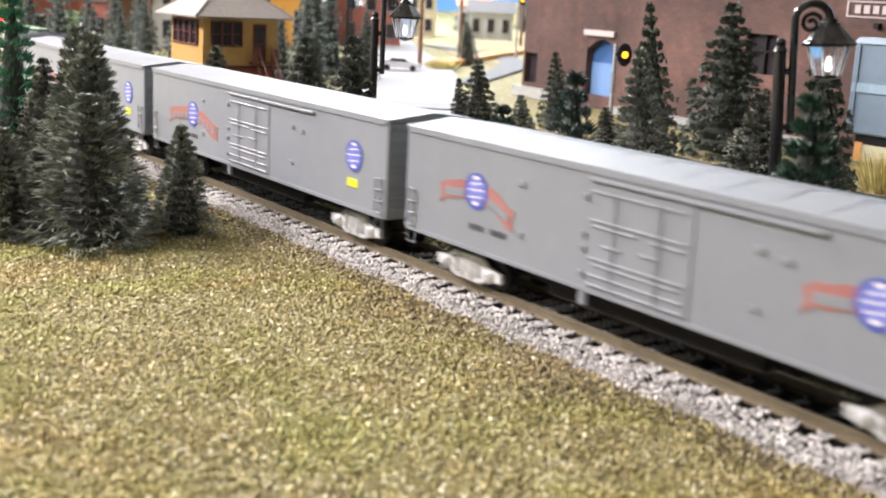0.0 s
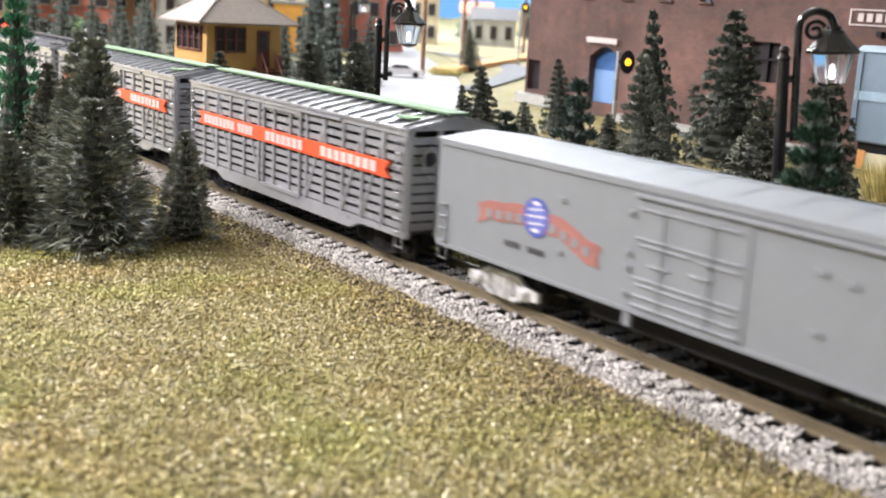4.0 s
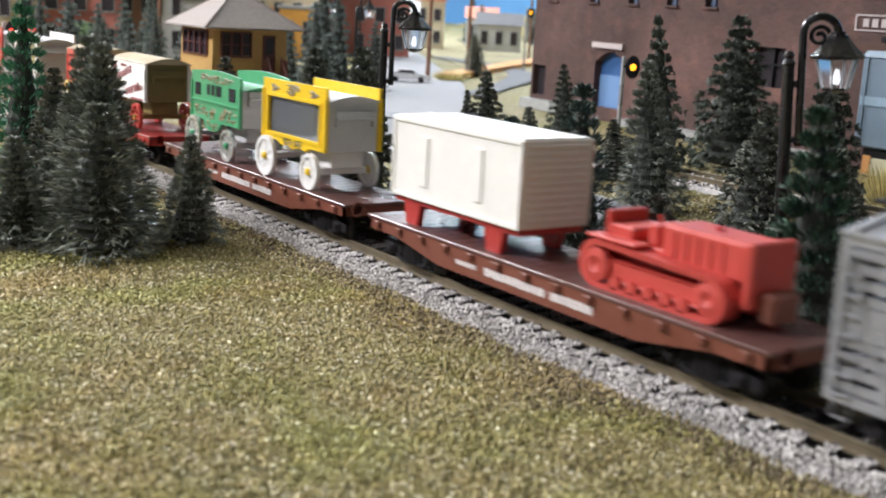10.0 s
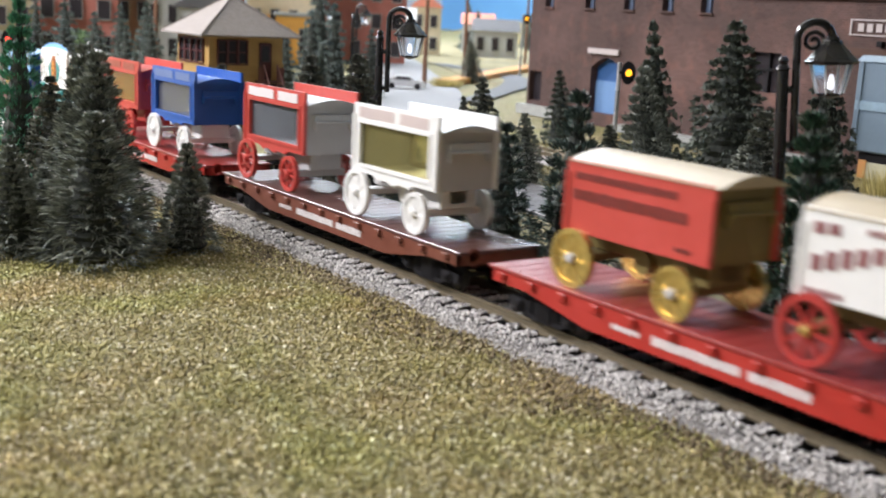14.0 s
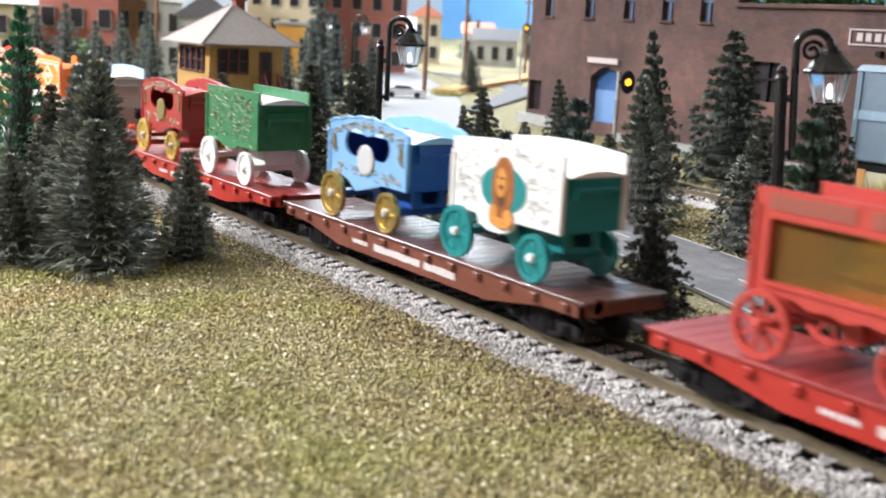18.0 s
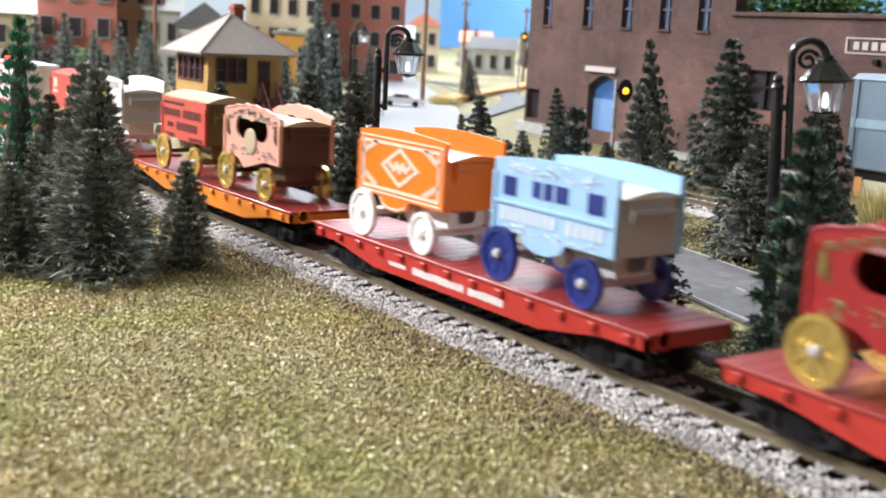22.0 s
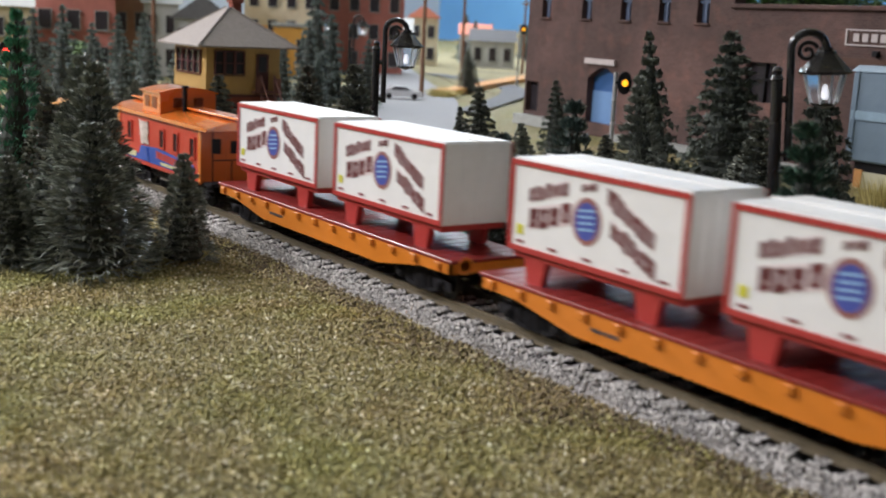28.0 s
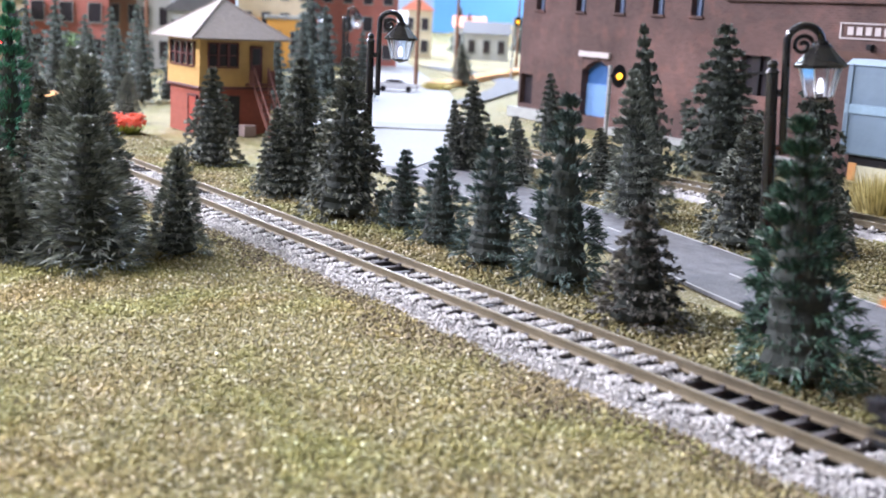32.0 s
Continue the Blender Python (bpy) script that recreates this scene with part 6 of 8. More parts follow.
    for s in (-1, 1):
        y = s * W
        for xa in (0.0150, 0.0610, 0.0790, 0.1000) if s < 0 else (0.012, 0.035, 0.053, 0.098):
            wn = part("window", Mesh().box(xa, xa + 0.0048, min(y, y + s * 0.0002), max(y, y + s * 0.0002), z0 + 0.0110, z0 + 0.0195), BLACK, c, "dark side window")
            part("window_frame", Mesh().ring([(xa - 0.0009, z0 + 0.0098), (xa + 0.0057, z0 + 0.0098), (xa + 0.0057, z0 + 0.0205), (xa - 0.0009, z0 + 0.0205)], [(xa, z0 + 0.0110), (xa + 0.0048, z0 + 0.0110), (xa + 0.0048, z0 + 0.0195), (xa, z0 + 0.0195)], "y", y, y + s * 0.0007), CABRED, wn)
        for xa in (-0.0006, L - 0.0022):
            part("corner_post", Mesh().box(xa, xa + 0.0028, min(y, y + s * 0.0006), max(y, y + s * 0.0006), z0 - 0.0006, z1), CABORANGE, c, "orange corner strip")
        part("side_sill", Mesh().box(0, L, min(y, y + s * 0.0005), max(y, y + s * 0.0005), z0 - 0.0008, z0 + 0.0006), CABRED, c)
        part("stripe", Mesh().prism([(0.008, z0 + 0.0012), (0.104, z0 + 0.0012), (0.104, z0 + 0.0070), (0.058, z0 + 0.0098), (0.034, z0 + 0.0088), (0.030, z0 + 0.0040), (0.008, z0 + 0.0062)], "y", y, y + s * 0.0003), CABBLUE, c, "wide blue stripe")
        rng = random.Random(9)
        for k in range(11):
            x = 0.056 + k * 0.0042
            m = Mesh().prism([(x, z0 + 0.0048 - 0.00022 * k), (x + 0.0032, z0 + 0.0048 - 0.00022 * k), (x + 0.0032, z0 + 0.0082 - 0.0002 * k), (x, z0 + 0.0084 - 0.0002 * k)], "y", y, y + s * 0.0005)
            part("red_bar", m, CABRED, c, "red bar of lettering")
        part("pale_bars", bars(bars(Mesh(), 0.062, 0.098, z0 + 0.0018, z0 + 0.0034, y + (s > 0) * 0.0005, 0.0005, 14, rng), 0.010, 0.028, z0 + 0.0020, z0 + 0.0050, y + (s > 0) * 0.0005, 0.0005, 5, rng), DECALPALE, c, "pale yellow bars of lettering")
        patch = [(0.0326, 0.0180), (0.0318, 0.0224), (0.0345, 0.0212), (0.0372, 0.0218), (0.0400, 0.0213), (0.0440, 0.0222), (0.0446, 0.0180), (0.0438, 0.0140), (0.0452, 0.0106), (0.0424, 0.0098), (0.0402, 0.0110), (0.0372, 0.0096), (0.0346, 0.0102), (0.0336, 0.0140)]
        part("emblem_patch", Mesh().prism([(x, z0 + z) for x, z in patch], "y", y, y + s * 0.0006), DECALPALE2, c, "pale ragged emblem patch")
        part("emblem_blue", Mesh().prism([(0.0352, z0 + 0.0020), (0.0462, z0 + 0.0020), (0.0436, z0 + 0.0085), (0.0374, z0 + 0.0088)], "y", y, y + s * 0.0007), CABBLUE, c)
    part("underframe", Mesh().box(0.004, L - 0.004, -0.005, 0.005, 0.0060, z0, 0.0004).box(0.040, 0.070, -0.0125, -0.007, 0.0062, z0), BLACK, c)
    for x in (0.0185, L - 0.0185):
        truck(c, x, BLACK)
    couplers(c, -0.0095, L + 0.0095)
    return c


CABWIN = mat("cupola_window_dark_orange", (0.22, 0.05, 0.015), 0.3)
DECALPALE = mat("pale_yellow_decal", (0.72, 0.68, 0.36), 0.5)
DECALPALE2 = mat("cream_white_decal", (0.40, 0.28, 0.24), 0.5, var=0.35, scale=420, second=(0.72, 0.64, 0.58))

# cars, from the head of the train to its tail
moving(box_car(True), 3.3110)
second_box = moving(box_car(), 3.0780)
moving(copy_thing(second_box, Matrix()), 2.8450)
banner_car = moving(stock_car(0.1870, True, GREENWALK), 2.6395)
moving(copy_thing(banner_car, Matrix()), 2.4330)
moving(stock_car(0.1510, False, BLACK, True), 2.2660)
FLATS = [("brown", 2.0654), ("brown", 1.8627), ("red", 1.6570), ("brown", 1.4560), ("red", 1.2508), ("brown", 1.0415), ("red", 0.8450), ("red", 0.6365), ("orange", 0.4320), ("orange", 0.2327), ("orange", 0.0290), ("orange", -0.1709)]
made = {}
for colour, s_at in FLATS:
    made[colour] = copy_thing(made[colour], Matrix()) if colour in made else flat_car(colour)
    moving(made[colour], s_at)
moving(caboose(), -0.3040)

DECK = 0.0155
moving(ware_box("cream white model container with ribbed end on a red skid", CREAM, CREAM, REDPL, False), 2.0752, z=DECK)
moving(crawler_tractor(), 2.1752, z=DECK)
show_box = ware_box("white model container with red edges and round blue logo", WHITE, REDPL, REDPL, True)
for i, s_at in enumerate((0.1250, 0.0385, -0.0706, -0.1571)):
    moving(show_box if i == 0 else copy_thing(show_box, Matrix()), s_at, z=DECK)

white_rows = text_rows(DECALRED, [(-0.002, 0.006, 0.0308, 0.0338, 2, 0.05), (0.012, 0.022, 0.0326, 0.0342, 4, 0.0), (-0.002, 0.030, 0.0222, 0.0264, 8, 0.27), (0.020, 0.042, 0.0172, 0.0218, 5, 0.22), (-0.003, 0.008, 0.0168, 0.0184, 4, 0), (0.028, 0.047, 0.0158, 0.0172, 7, 0.02), (0.036, 0.047, 0.0210, 0.0240, 4, 0.1)])
red_rows = text_rows(mat("brown_maroon_print", (0.15, 0.025, 0.020), 0.5, var=0.3, scale=700), [(-0.002, 0.038, 0.0312, 0.0334, 14, 0), (-0.0025, 0.042, 0.0252, 0.0286, 15, 0), (0.038, 0.044, 0.0180, 0.0192, 3, 0)])
patch_rows = text_rows(MAROONLET, [(-0.003, 0.024, 0.0326, 0.0342, 12, 0), (-0.003, 0.019, 0.0266, 0.0308, 7, 0), (0.022, 0.045, 0.0266, 0.0312, 7, 0), (0.002, 0.010, 0.0212, 0.0240, 3, 0), (0.014, 0.040, 0.0204, 0.0248, 8, 0), (-0.002, 0.012, 0.0164, 0.0186, 5, 0), (0.030, 0.047, 0.0164, 0.0184, 6, 0)])
crest_rows = text_rows(PINKWHITE, [(0.002, 0.010, 0.0270, 0.0340, 3, 0), (0.001, 0.011, 0.0240, 0.0262, 4, 0), (0.028, 0.046, 0.0245, 0.0260, 8, 0), (0.026, 0.047, 0.0212, 0.0228, 9, 0), (0.041, 0.047, 0.0170, 0.0180, 3, 0)])


def tracery(material, n, seed):
    """Fine raised scrolls all over a side, moulded as one relief."""
    def draw(panel, y0, s, zt):
        rng = random.Random(seed)
        m = Mesh()
        m.fine = True
        for k in range(n):
            x, z = rng.uniform(BODY0 + 0.003, BODY1 - 0.006), rng.uniform(ZB + 0.002, zt - 0.002)
            a0, a1 = rng.uniform(0, 6.28), rng.uniform(1.5, 3.4)
            r = rng.uniform(0.0010, 0.0022)
            pts = [(x + r * 1.3 * math.cos(a0 + a1 * i / 4), y0, min(zt - 0.001, z + r * math.sin(a0 + a1 * i / 4))) for i in range(5)]
            m.tube(pts, 0.00022, 4)
        part("tracery", m, material, panel, "fine moulded scroll tracery")
    return draw


green_rows = tracery(mat("dull_gilt_relief", (0.15, 0.135, 0.055), 0.5), 110, 8)

LOADS = [
    (wagon("emerald green circus wagon coach with silver wheels", GREENPL, LIGHTGREY, SILVERPL, GREENPL, "coach", hub_m=OLIVE, arg=BLACK), 1.8931),
    (wagon("yellow circus cage wagon with grey body and white wheels", YELLOW, LIGHTGREY, WHITEWHEEL, LIGHTGREY, "cage", cage_m=GLASSGREY), 1.9727),
    (wagon("red circus baggage wagon with gold wheels and gold end", BRIGHTRED, OLIVE, GOLD, TAN, "box", arg=red_rows), 1.6912),
    (wagon("white circus baggage wagon with maroon lettering and red wheels", WHITE, OLIVE, REDPL, TAN, "box", arg=white_rows), 1.7733),
    (wagon("red and grey circus cage wagon with sign board", BRIGHTRED, LIGHTGREY, BRIGHTRED, LIGHTGREY, "sign", cage_m=GLASSGREY, arg=WHITELET), 1.4740),
    (wagon("white circus cage wagon with olive interior and sign board", WHITE, LIGHTGREY, WHITE, LIGHTGREY, "sign", cage_m=GLASSOLIVE, arg=LETTERGREY), 1.5690),
    (wagon("red circus cage wagon with brown interior", BRIGHTRED, REDPL, BRIGHTRED, REDPL, "sign", cage_m=GLASSAMBER, arg=SIGNRED), 1.2850),
    (wagon("royal blue circus cage wagon with white wheels", BLUEPL, BLUEPL, WHITE, BLUEPL, "sign", cage_m=GLASSGREY, arg=SIGNBLUE), 1.3615),
    (wagon("light blue carved circus tableau wagon with gold wheels", LTBLUE, BLUEPL, GOLD, PALEBLUE, "ornate", cage_m=LIGHTGREY, hub_m=OLIVE, arg=NAVY), 1.0757),
    (wagon("white circus wagon with lion on a teal oval and teal wheels", WHITE, TEAL, TEAL, WHITE, "plain", arg=lion), 1.1588),
    (wagon("dark red carved circus tableau wagon with gold wheels", DARKRED, DARKRED, GOLD, REDPL, "ornate", cage_m=OLIVE, hub_m=OLIVE, arg=BLACK), 0.8705),
    (wagon("forest green circus wagon with faint gold tracery and white wheels", DKGREEN, DKGREEN, WHITE, WHITE, "sign", arg=green_rows), 0.9564),
    (wagon("orange circus wagon with pale diamond scrollwork and white wheels", ORANGE, ORANGE, WHITE, ORANGE, "plain", arg=scroll_box), 0.6680),
    (wagon("pale blue circus coach wagon with navy wheels", PALEBLUE, LIGHTGREY, NAVY, WHITE, "coach", arg=NAVY), 0.7510),
    (wagon("red circus baggage wagon with dark block lettering and gold wheels", BRIGHTRED, OLIVE, GOLD, TAN, "box", arg=patch_rows), 0.4692),
    (wagon("salmon pink carved circus tableau wagon with gold wheels", PINK, BROWNPL, GOLD, TAN, "ornate", cage_m=TAN, hub_m=BROWNPL, arg=BROWNPL), 0.5468),
    (wagon("dark red circus baggage wagon with pale crest and white wheels", REDPL, DARKRED, WHITE, REDPL, "box", arg=crest_rows), 0.2730),
    (wagon("white circus wagon with tiger on a green oval and white wheels", WHITE, LIGHTGREY, WHITE, WHITE, "plain", arg=tiger), 0.3530),
]
for ob, s_at in LOADS:
    moving(ob, s_at, z=DECK)


# ---------------------------------------------------------------- trees
def ribbons(paths, widths, sides):
    """Tapered blades along rows of points: (n, k, 3) points, (n,) half widths, (n, 3) side directions."""
    n, k, _ = paths.shape
    taper = np.array([0.7, 1.0, 0.85, 0.12])[:k] if k == 4 else np.array([0.6, 1.0, 0.1])
    off = sides[:, None, :] * (widths[:, None] * taper[None])[:, :, None]
    v = np.stack([paths + off, paths - off], 2).reshape(-1, 3)
    base = np.arange(n)[:, None] * (2 * k) + np.arange(k - 1)[None] * 2
    f = np.stack([base, base + 1, base + 3, base + 2], -1).reshape(-1, 4)
    return v, f


def bristle_tree(name, h, r, material, seed, tiers=13, per=420, droop=0.12, label="", clumpy=False, width=0.00016, blade=(0.0014, 0.0032, 0.00034, 0.00066, 0.48, -0.30), glint=0.0):
    """A bottle-brush fir: a wire trunk and ragged tiers of thin level bristles, bare between, denser and rising at the top;
    or a bushy spruce, whose branches end in hanging tufts of broad blades round a dark core."""
    rg = np.random.default_rng(seed)
    t = thing(name, label, "tree", "model fir trees")
    part("trunk", Mesh().cyl("z", (0, 0, -0.002), h * 0.024, h * 0.99, 7, h * 0.006), BARK, t)
    up = np.array([[0, 0, 1.0]])

    def around(a):
        return np.stack([np.cos(a), np.sin(a), 0 * a], 1), np.stack([-np.sin(a), np.cos(a), 0 * a], 1)
    if not clumpy:
        level = (np.arange(tiers) + rg.uniform(-0.22, 0.22, tiers)) / tiers
        reach = ((1 - level) ** 0.95 * 0.94 + 0.07) * rg.uniform(0.84, 1.12, tiers)
        share = 0.40 + reach
        tier = rg.choice(tiers, tiers * per, p=share / share.sum())
        count = len(tier)
        u = level[tier]
        boughs = 11
        bough = rg.integers(0, boughs, count)
        turn = rg.uniform(0, 2 * math.pi, tiers)[tier]
        a = turn + bough * 2 * math.pi / boughs + rg.normal(0, 0.17, count)
        stretch = rg.uniform(0.72, 1.15, (tiers, boughs))[tier, bough]
        tilt = rg.normal(0, 0.10, (tiers, boughs))[tier, bough]
        ln = r * reach[tier] * stretch * rg.uniform(0.35, 1.10, count) ** 0.8
        out, tan = around(a)
        z0 = np.clip((0.045 + 0.94 * u) * h + rg.normal(0, 0.24, count) * h / tiers, 0.010 * h, h)
        dip = (droop + tilt + rg.normal(0, 0.075, count)) * (1 - u) - (0.12 + 0.9 * u) * u
        sway = rg.normal(0, 0.08, count)
        rows = []
        for f, d in ((0.0, 0.0), (0.40, 0.42), (0.75, 0.85), (1.0, 0.96)):
            rows.append(out * (ln * f)[:, None] + up * np.maximum(z0 - dip * ln * d, 0.0004)[:, None] + tan * (ln * sway * f * f)[:, None])
        paths = np.stack(rows, 1)
        roll = rg.uniform(-1.3, 1.3, count)
        side = tan * np.cos(roll)[:, None] + up * np.sin(roll)[:, None]
        w = width * rg.uniform(0.7, 1.4, count) * (h / 0.08) ** 0.5
        fast_mesh("crown", *ribbons(paths, w, side), material, t)
        # Pale ends on a tenth of the bristles: glints painted as colour.
        m = rg.random(count) < 0.10
        p0 = paths[m, 1] * 0.35 + paths[m, 2] * 0.65 + up * 0.00015
        tip = np.stack([p0, (p0 + paths[m, 3]) / 2 + up * 0.0001, paths[m, 3] + (paths[m, 3] - paths[m, 2]) * 0.08], 1)
        fast_mesh("bristle_glints", *ribbons(tip, w[m] * 1.1, side[m]), GLINTS, t)
    else:
        tufts = tiers * per // 4
        u = rg.uniform(0, 1, tufts) ** 0.80
        k = np.minimum(np.floor(u * tiers), tiers - 1) / tiers
        a = rg.uniform(0, 2 * math.pi, tufts)
        lobes = 1 + 0.14 * np.sin(3 * a + seed + k * 9) + 0.10 * np.sin(7 * a + k * 23)
        ln = r * ((1 - u) ** 0.88 * 0.97 + 0.03) * lobes * rg.uniform(0.86, 1.08, tiers)[(k * tiers).astype(int)]
        out, tan = around(a)
        z0 = (0.05 + 0.94 * (0.55 * k + 0.45 * u)) * h
        # solid dark cone, standing in for the shaded gaps between the tufts
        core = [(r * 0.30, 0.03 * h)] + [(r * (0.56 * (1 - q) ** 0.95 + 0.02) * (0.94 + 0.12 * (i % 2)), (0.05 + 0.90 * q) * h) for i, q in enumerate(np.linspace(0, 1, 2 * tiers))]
        part("inner_shade_cone", Mesh().lathe(core, 11), CROWNSHADE, t, "dark cone for the shaded inside of the crown")
        # hanging tufts at the branch ends
        fr = rg.uniform(0.62, 1.0, tufts) ** 0.7
        q = out * (ln * fr)[:, None] + up * (z0 - 0.16 * ln * fr * (1 - u))[:, None]
        each = 6
        big = np.repeat(rg.uniform(0.7, 1.45, tufts), each)
        d = np.repeat(out * 0.9 + up * (blade[5] + 1.2 * u)[:, None], each, 0) + rg.normal(0, blade[4], (tufts * each, 3)) * np.repeat(1 - 0.55 * u, each)[:, None]
        d /= np.linalg.norm(d, axis=1, keepdims=True)
        L = rg.uniform(blade[0], blade[1], tufts * each) * big * np.repeat(1.15 - 0.60 * u, each)
        side = np.cross(d, rg.normal(0, 1, (tufts * each, 3)))
        side /= np.linalg.norm(side, axis=1, keepdims=True)
        q = np.repeat(q, each, 0) + rg.normal(0, 0.0005, (tufts * each, 3))
        paths = np.stack([q, q + d * (L * 0.55)[:, None], q + d * L[:, None] - up * (L * 0.15)[:, None]], 1)
        paths[:, :, 2] = np.maximum(paths[:, :, 2], 0.0003)
        w = rg.uniform(blade[2], blade[3], tufts * each) * big
        fast_mesh("foliage", *ribbons(paths, w, side), material, t)
        # Pale doubles of some blades stand in for glints on the needles.
        if glint:
            m = rg.random(tufts * each) < glint
            fast_mesh("bristle_glints", *ribbons(paths[m] + up * 0.0002, w[m] * 0.8, side[m]), GLINTS, t)
    return t


TREE_BASE = GROUND - 0.0005
protos = {}


BRUSH = (0.0026, 0.0058, 0.00017, 0.00032, 0.36, -0.10)
SORTS = {"fir": (0.0275, NEEDLEPALE, 41, 16, 360, 0.08, "grey-green bottle-brush fir tree with frosted bristle ends", True, BRUSH, 0.10),
         "fir_b": (0.0300, NEEDLE, 57, 12, 380, 0.02, "dark green bottle-brush fir with level glossy bristles", True, BRUSH, 0.07),
         "green": (0.0290, NEEDLEGREEN, 43, 12, 460, 0.06, "bright green bottle-brush fir tree", True, BRUSH, 0.05),
         "emerald": (0.0280, NEEDLEBRIGHT, 44, 14, 330, 0.06, "emerald green bottle-brush fir tree", True, BRUSH, 0.04),
         "spruce": (0.024, NEEDLEOLIVE, 47, 15, 380, 0.15, "bushy olive-green spruce tree with hanging tufts", True),
         "spruce_b": (0.026, NEEDLEMID, 49, 13, 400, 0.30, "bushy dark green spruce tree with hanging tufts", True),
         "shaggy": (0.024, NEEDLEBROWN, 53, 8, 600, 0.30, "shaggy grey-brown spruce with a rounded top", True),
         "far_fir": (0.024, NEEDLEHAZE, 61, 16, 130, 0.12, "blue-green fir tree in the wood", False),
         "far_spruce": (0.026, NEEDLEHAZE, 63, 12, 170, 0.30, "blue-green bushy spruce in the wood", True)}


def tree(kind, x, y, h, r, spin=0, dx=0, dy=0):
    """One tree, copied from the sort's pattern and fitted in height and spread."""
    b, material, seed, tiers, per, droop, label, clumpy, *more = SORTS[kind]
    if kind not in protos:
        ob = protos[kind] = bristle_tree("fir_tree", 0.08, b * (0.84 if more else 1.0), material, seed, tiers, per, droop, label, clumpy, 0.0007, *more)
    else:
        ob = copy_thing(protos[kind], Matrix())
    lean = Vector((0, 0, 1)).rotation_difference(Vector((dx, dy, h))).to_matrix().to_4x4()
    size = Matrix.Diagonal((1.12 * r / b, 1.12 * r / b, h / 0.08, 1))
    ob.matrix_basis = pose(x, y, TREE_BASE) @ lean @ pose(0, 0, 0, 0, 0, spin) @ size
    return ob


# sort, place, height, spread, lean of the top
TREES = [
    ("green", 0.107, 0.045, 0.080, 0.0205, -0.0060, -0.0046),
    ("spruce_b", -0.066, 0.279, 0.099, 0.0171, -0.0087, -0.0066),
    ("spruce", -0.013, 0.220, 0.042, 0.0121, -0.0048, -0.0035),
    ("spruce", -0.041, 0.190, 0.064, 0.0209, 0.0005, 0.0004),
    ("shaggy", 0.037, 0.049, 0.0435, 0.0165, -0.0013, -0.0013),
    ("fir_b", -0.016, 0.058, 0.0755, 0.0200, -0.0006, -0.0006),
    ("fir_b", -0.059, 0.057, 0.0585, 0.0185, 0.0000, 0.0000),
    ("fir_b", -0.100, 0.060, 0.0445, 0.0150, -0.0003, -0.0005),
    ("fir_b", -0.140, 0.066, 0.0380, 0.0130, 0.0003, 0.0005),
    ("spruce", -0.172, 0.053, 0.0797, 0.0210, 0, 0),
    ("spruce", -0.236, 0.062, 0.0756, 0.0195, 0.0, 0.0),
    ("spruce", -0.240, 0.050, 0.0485, 0.0130, 0.0, 0.0),
    ("spruce", -0.361, 0.066, 0.0622, 0.0190, 0, 0),
    ("spruce", -0.290, 0.219, 0.061, 0.0163, -0.0024, -0.0033),
    ("spruce", -0.293, 0.205, 0.048, 0.0089, -0.0015, -0.0020),
    ("fir", -0.223, 0.202, 0.044, 0.0134, -0.0024, -0.0030),
    ("spruce_b", -0.385, 0.364, 0.061, 0.0147, -0.0027, -0.0032),
    ("spruce", -0.202, 0.252, 0.039, 0.0136, -0.0034, -0.0037),
    ("fir", -0.115, 0.195, 0.079, 0.0201, -0.0052, -0.0053),
    ("spruce_b", -0.202, 0.291, 0.104, 0.0164, -0.0087, -0.0087),
    ("spruce_b", -0.223, 0.379, 0.106, 0.0333, -0.0040, -0.0036),
    ("fir", -0.120, -0.054, 0.0446, 0.0145, 0, 0),
    ("fir", -0.118, -0.091, 0.0575, 0.0270, 0, 0),
    ("fir", -0.175, -0.077, 0.0803, 0.0240, 0, 0),
    ("fir", -0.158, -0.077, 0.0783, 0.0240, 0, 0),
    ("spruce", -0.250, -0.070, 0.0620, 0.0160, 0, 0),
    ("emerald", -0.272, -0.080, 0.098, 0.0190, 0.0006, 0.0022),
    ("fir", -0.138, -0.117, 0.0430, 0.0165, 0, 0),
    ("fir", -0.150, -0.102, 0.032, 0.0149, 0.0002, 0.0006),
    ("fir", -0.611, 0.100, 0.042, 0.0143, 0.0008, 0.0023),
    ("fir", -1.038, 0.749, 0.061, 0.0197, -0.0033, -0.0046),
]
for i, (kind, x, y, h, r, dx, dy) in enumerate(TREES):
    tree(kind, x, y, h, r, i * 67, dx, dy)


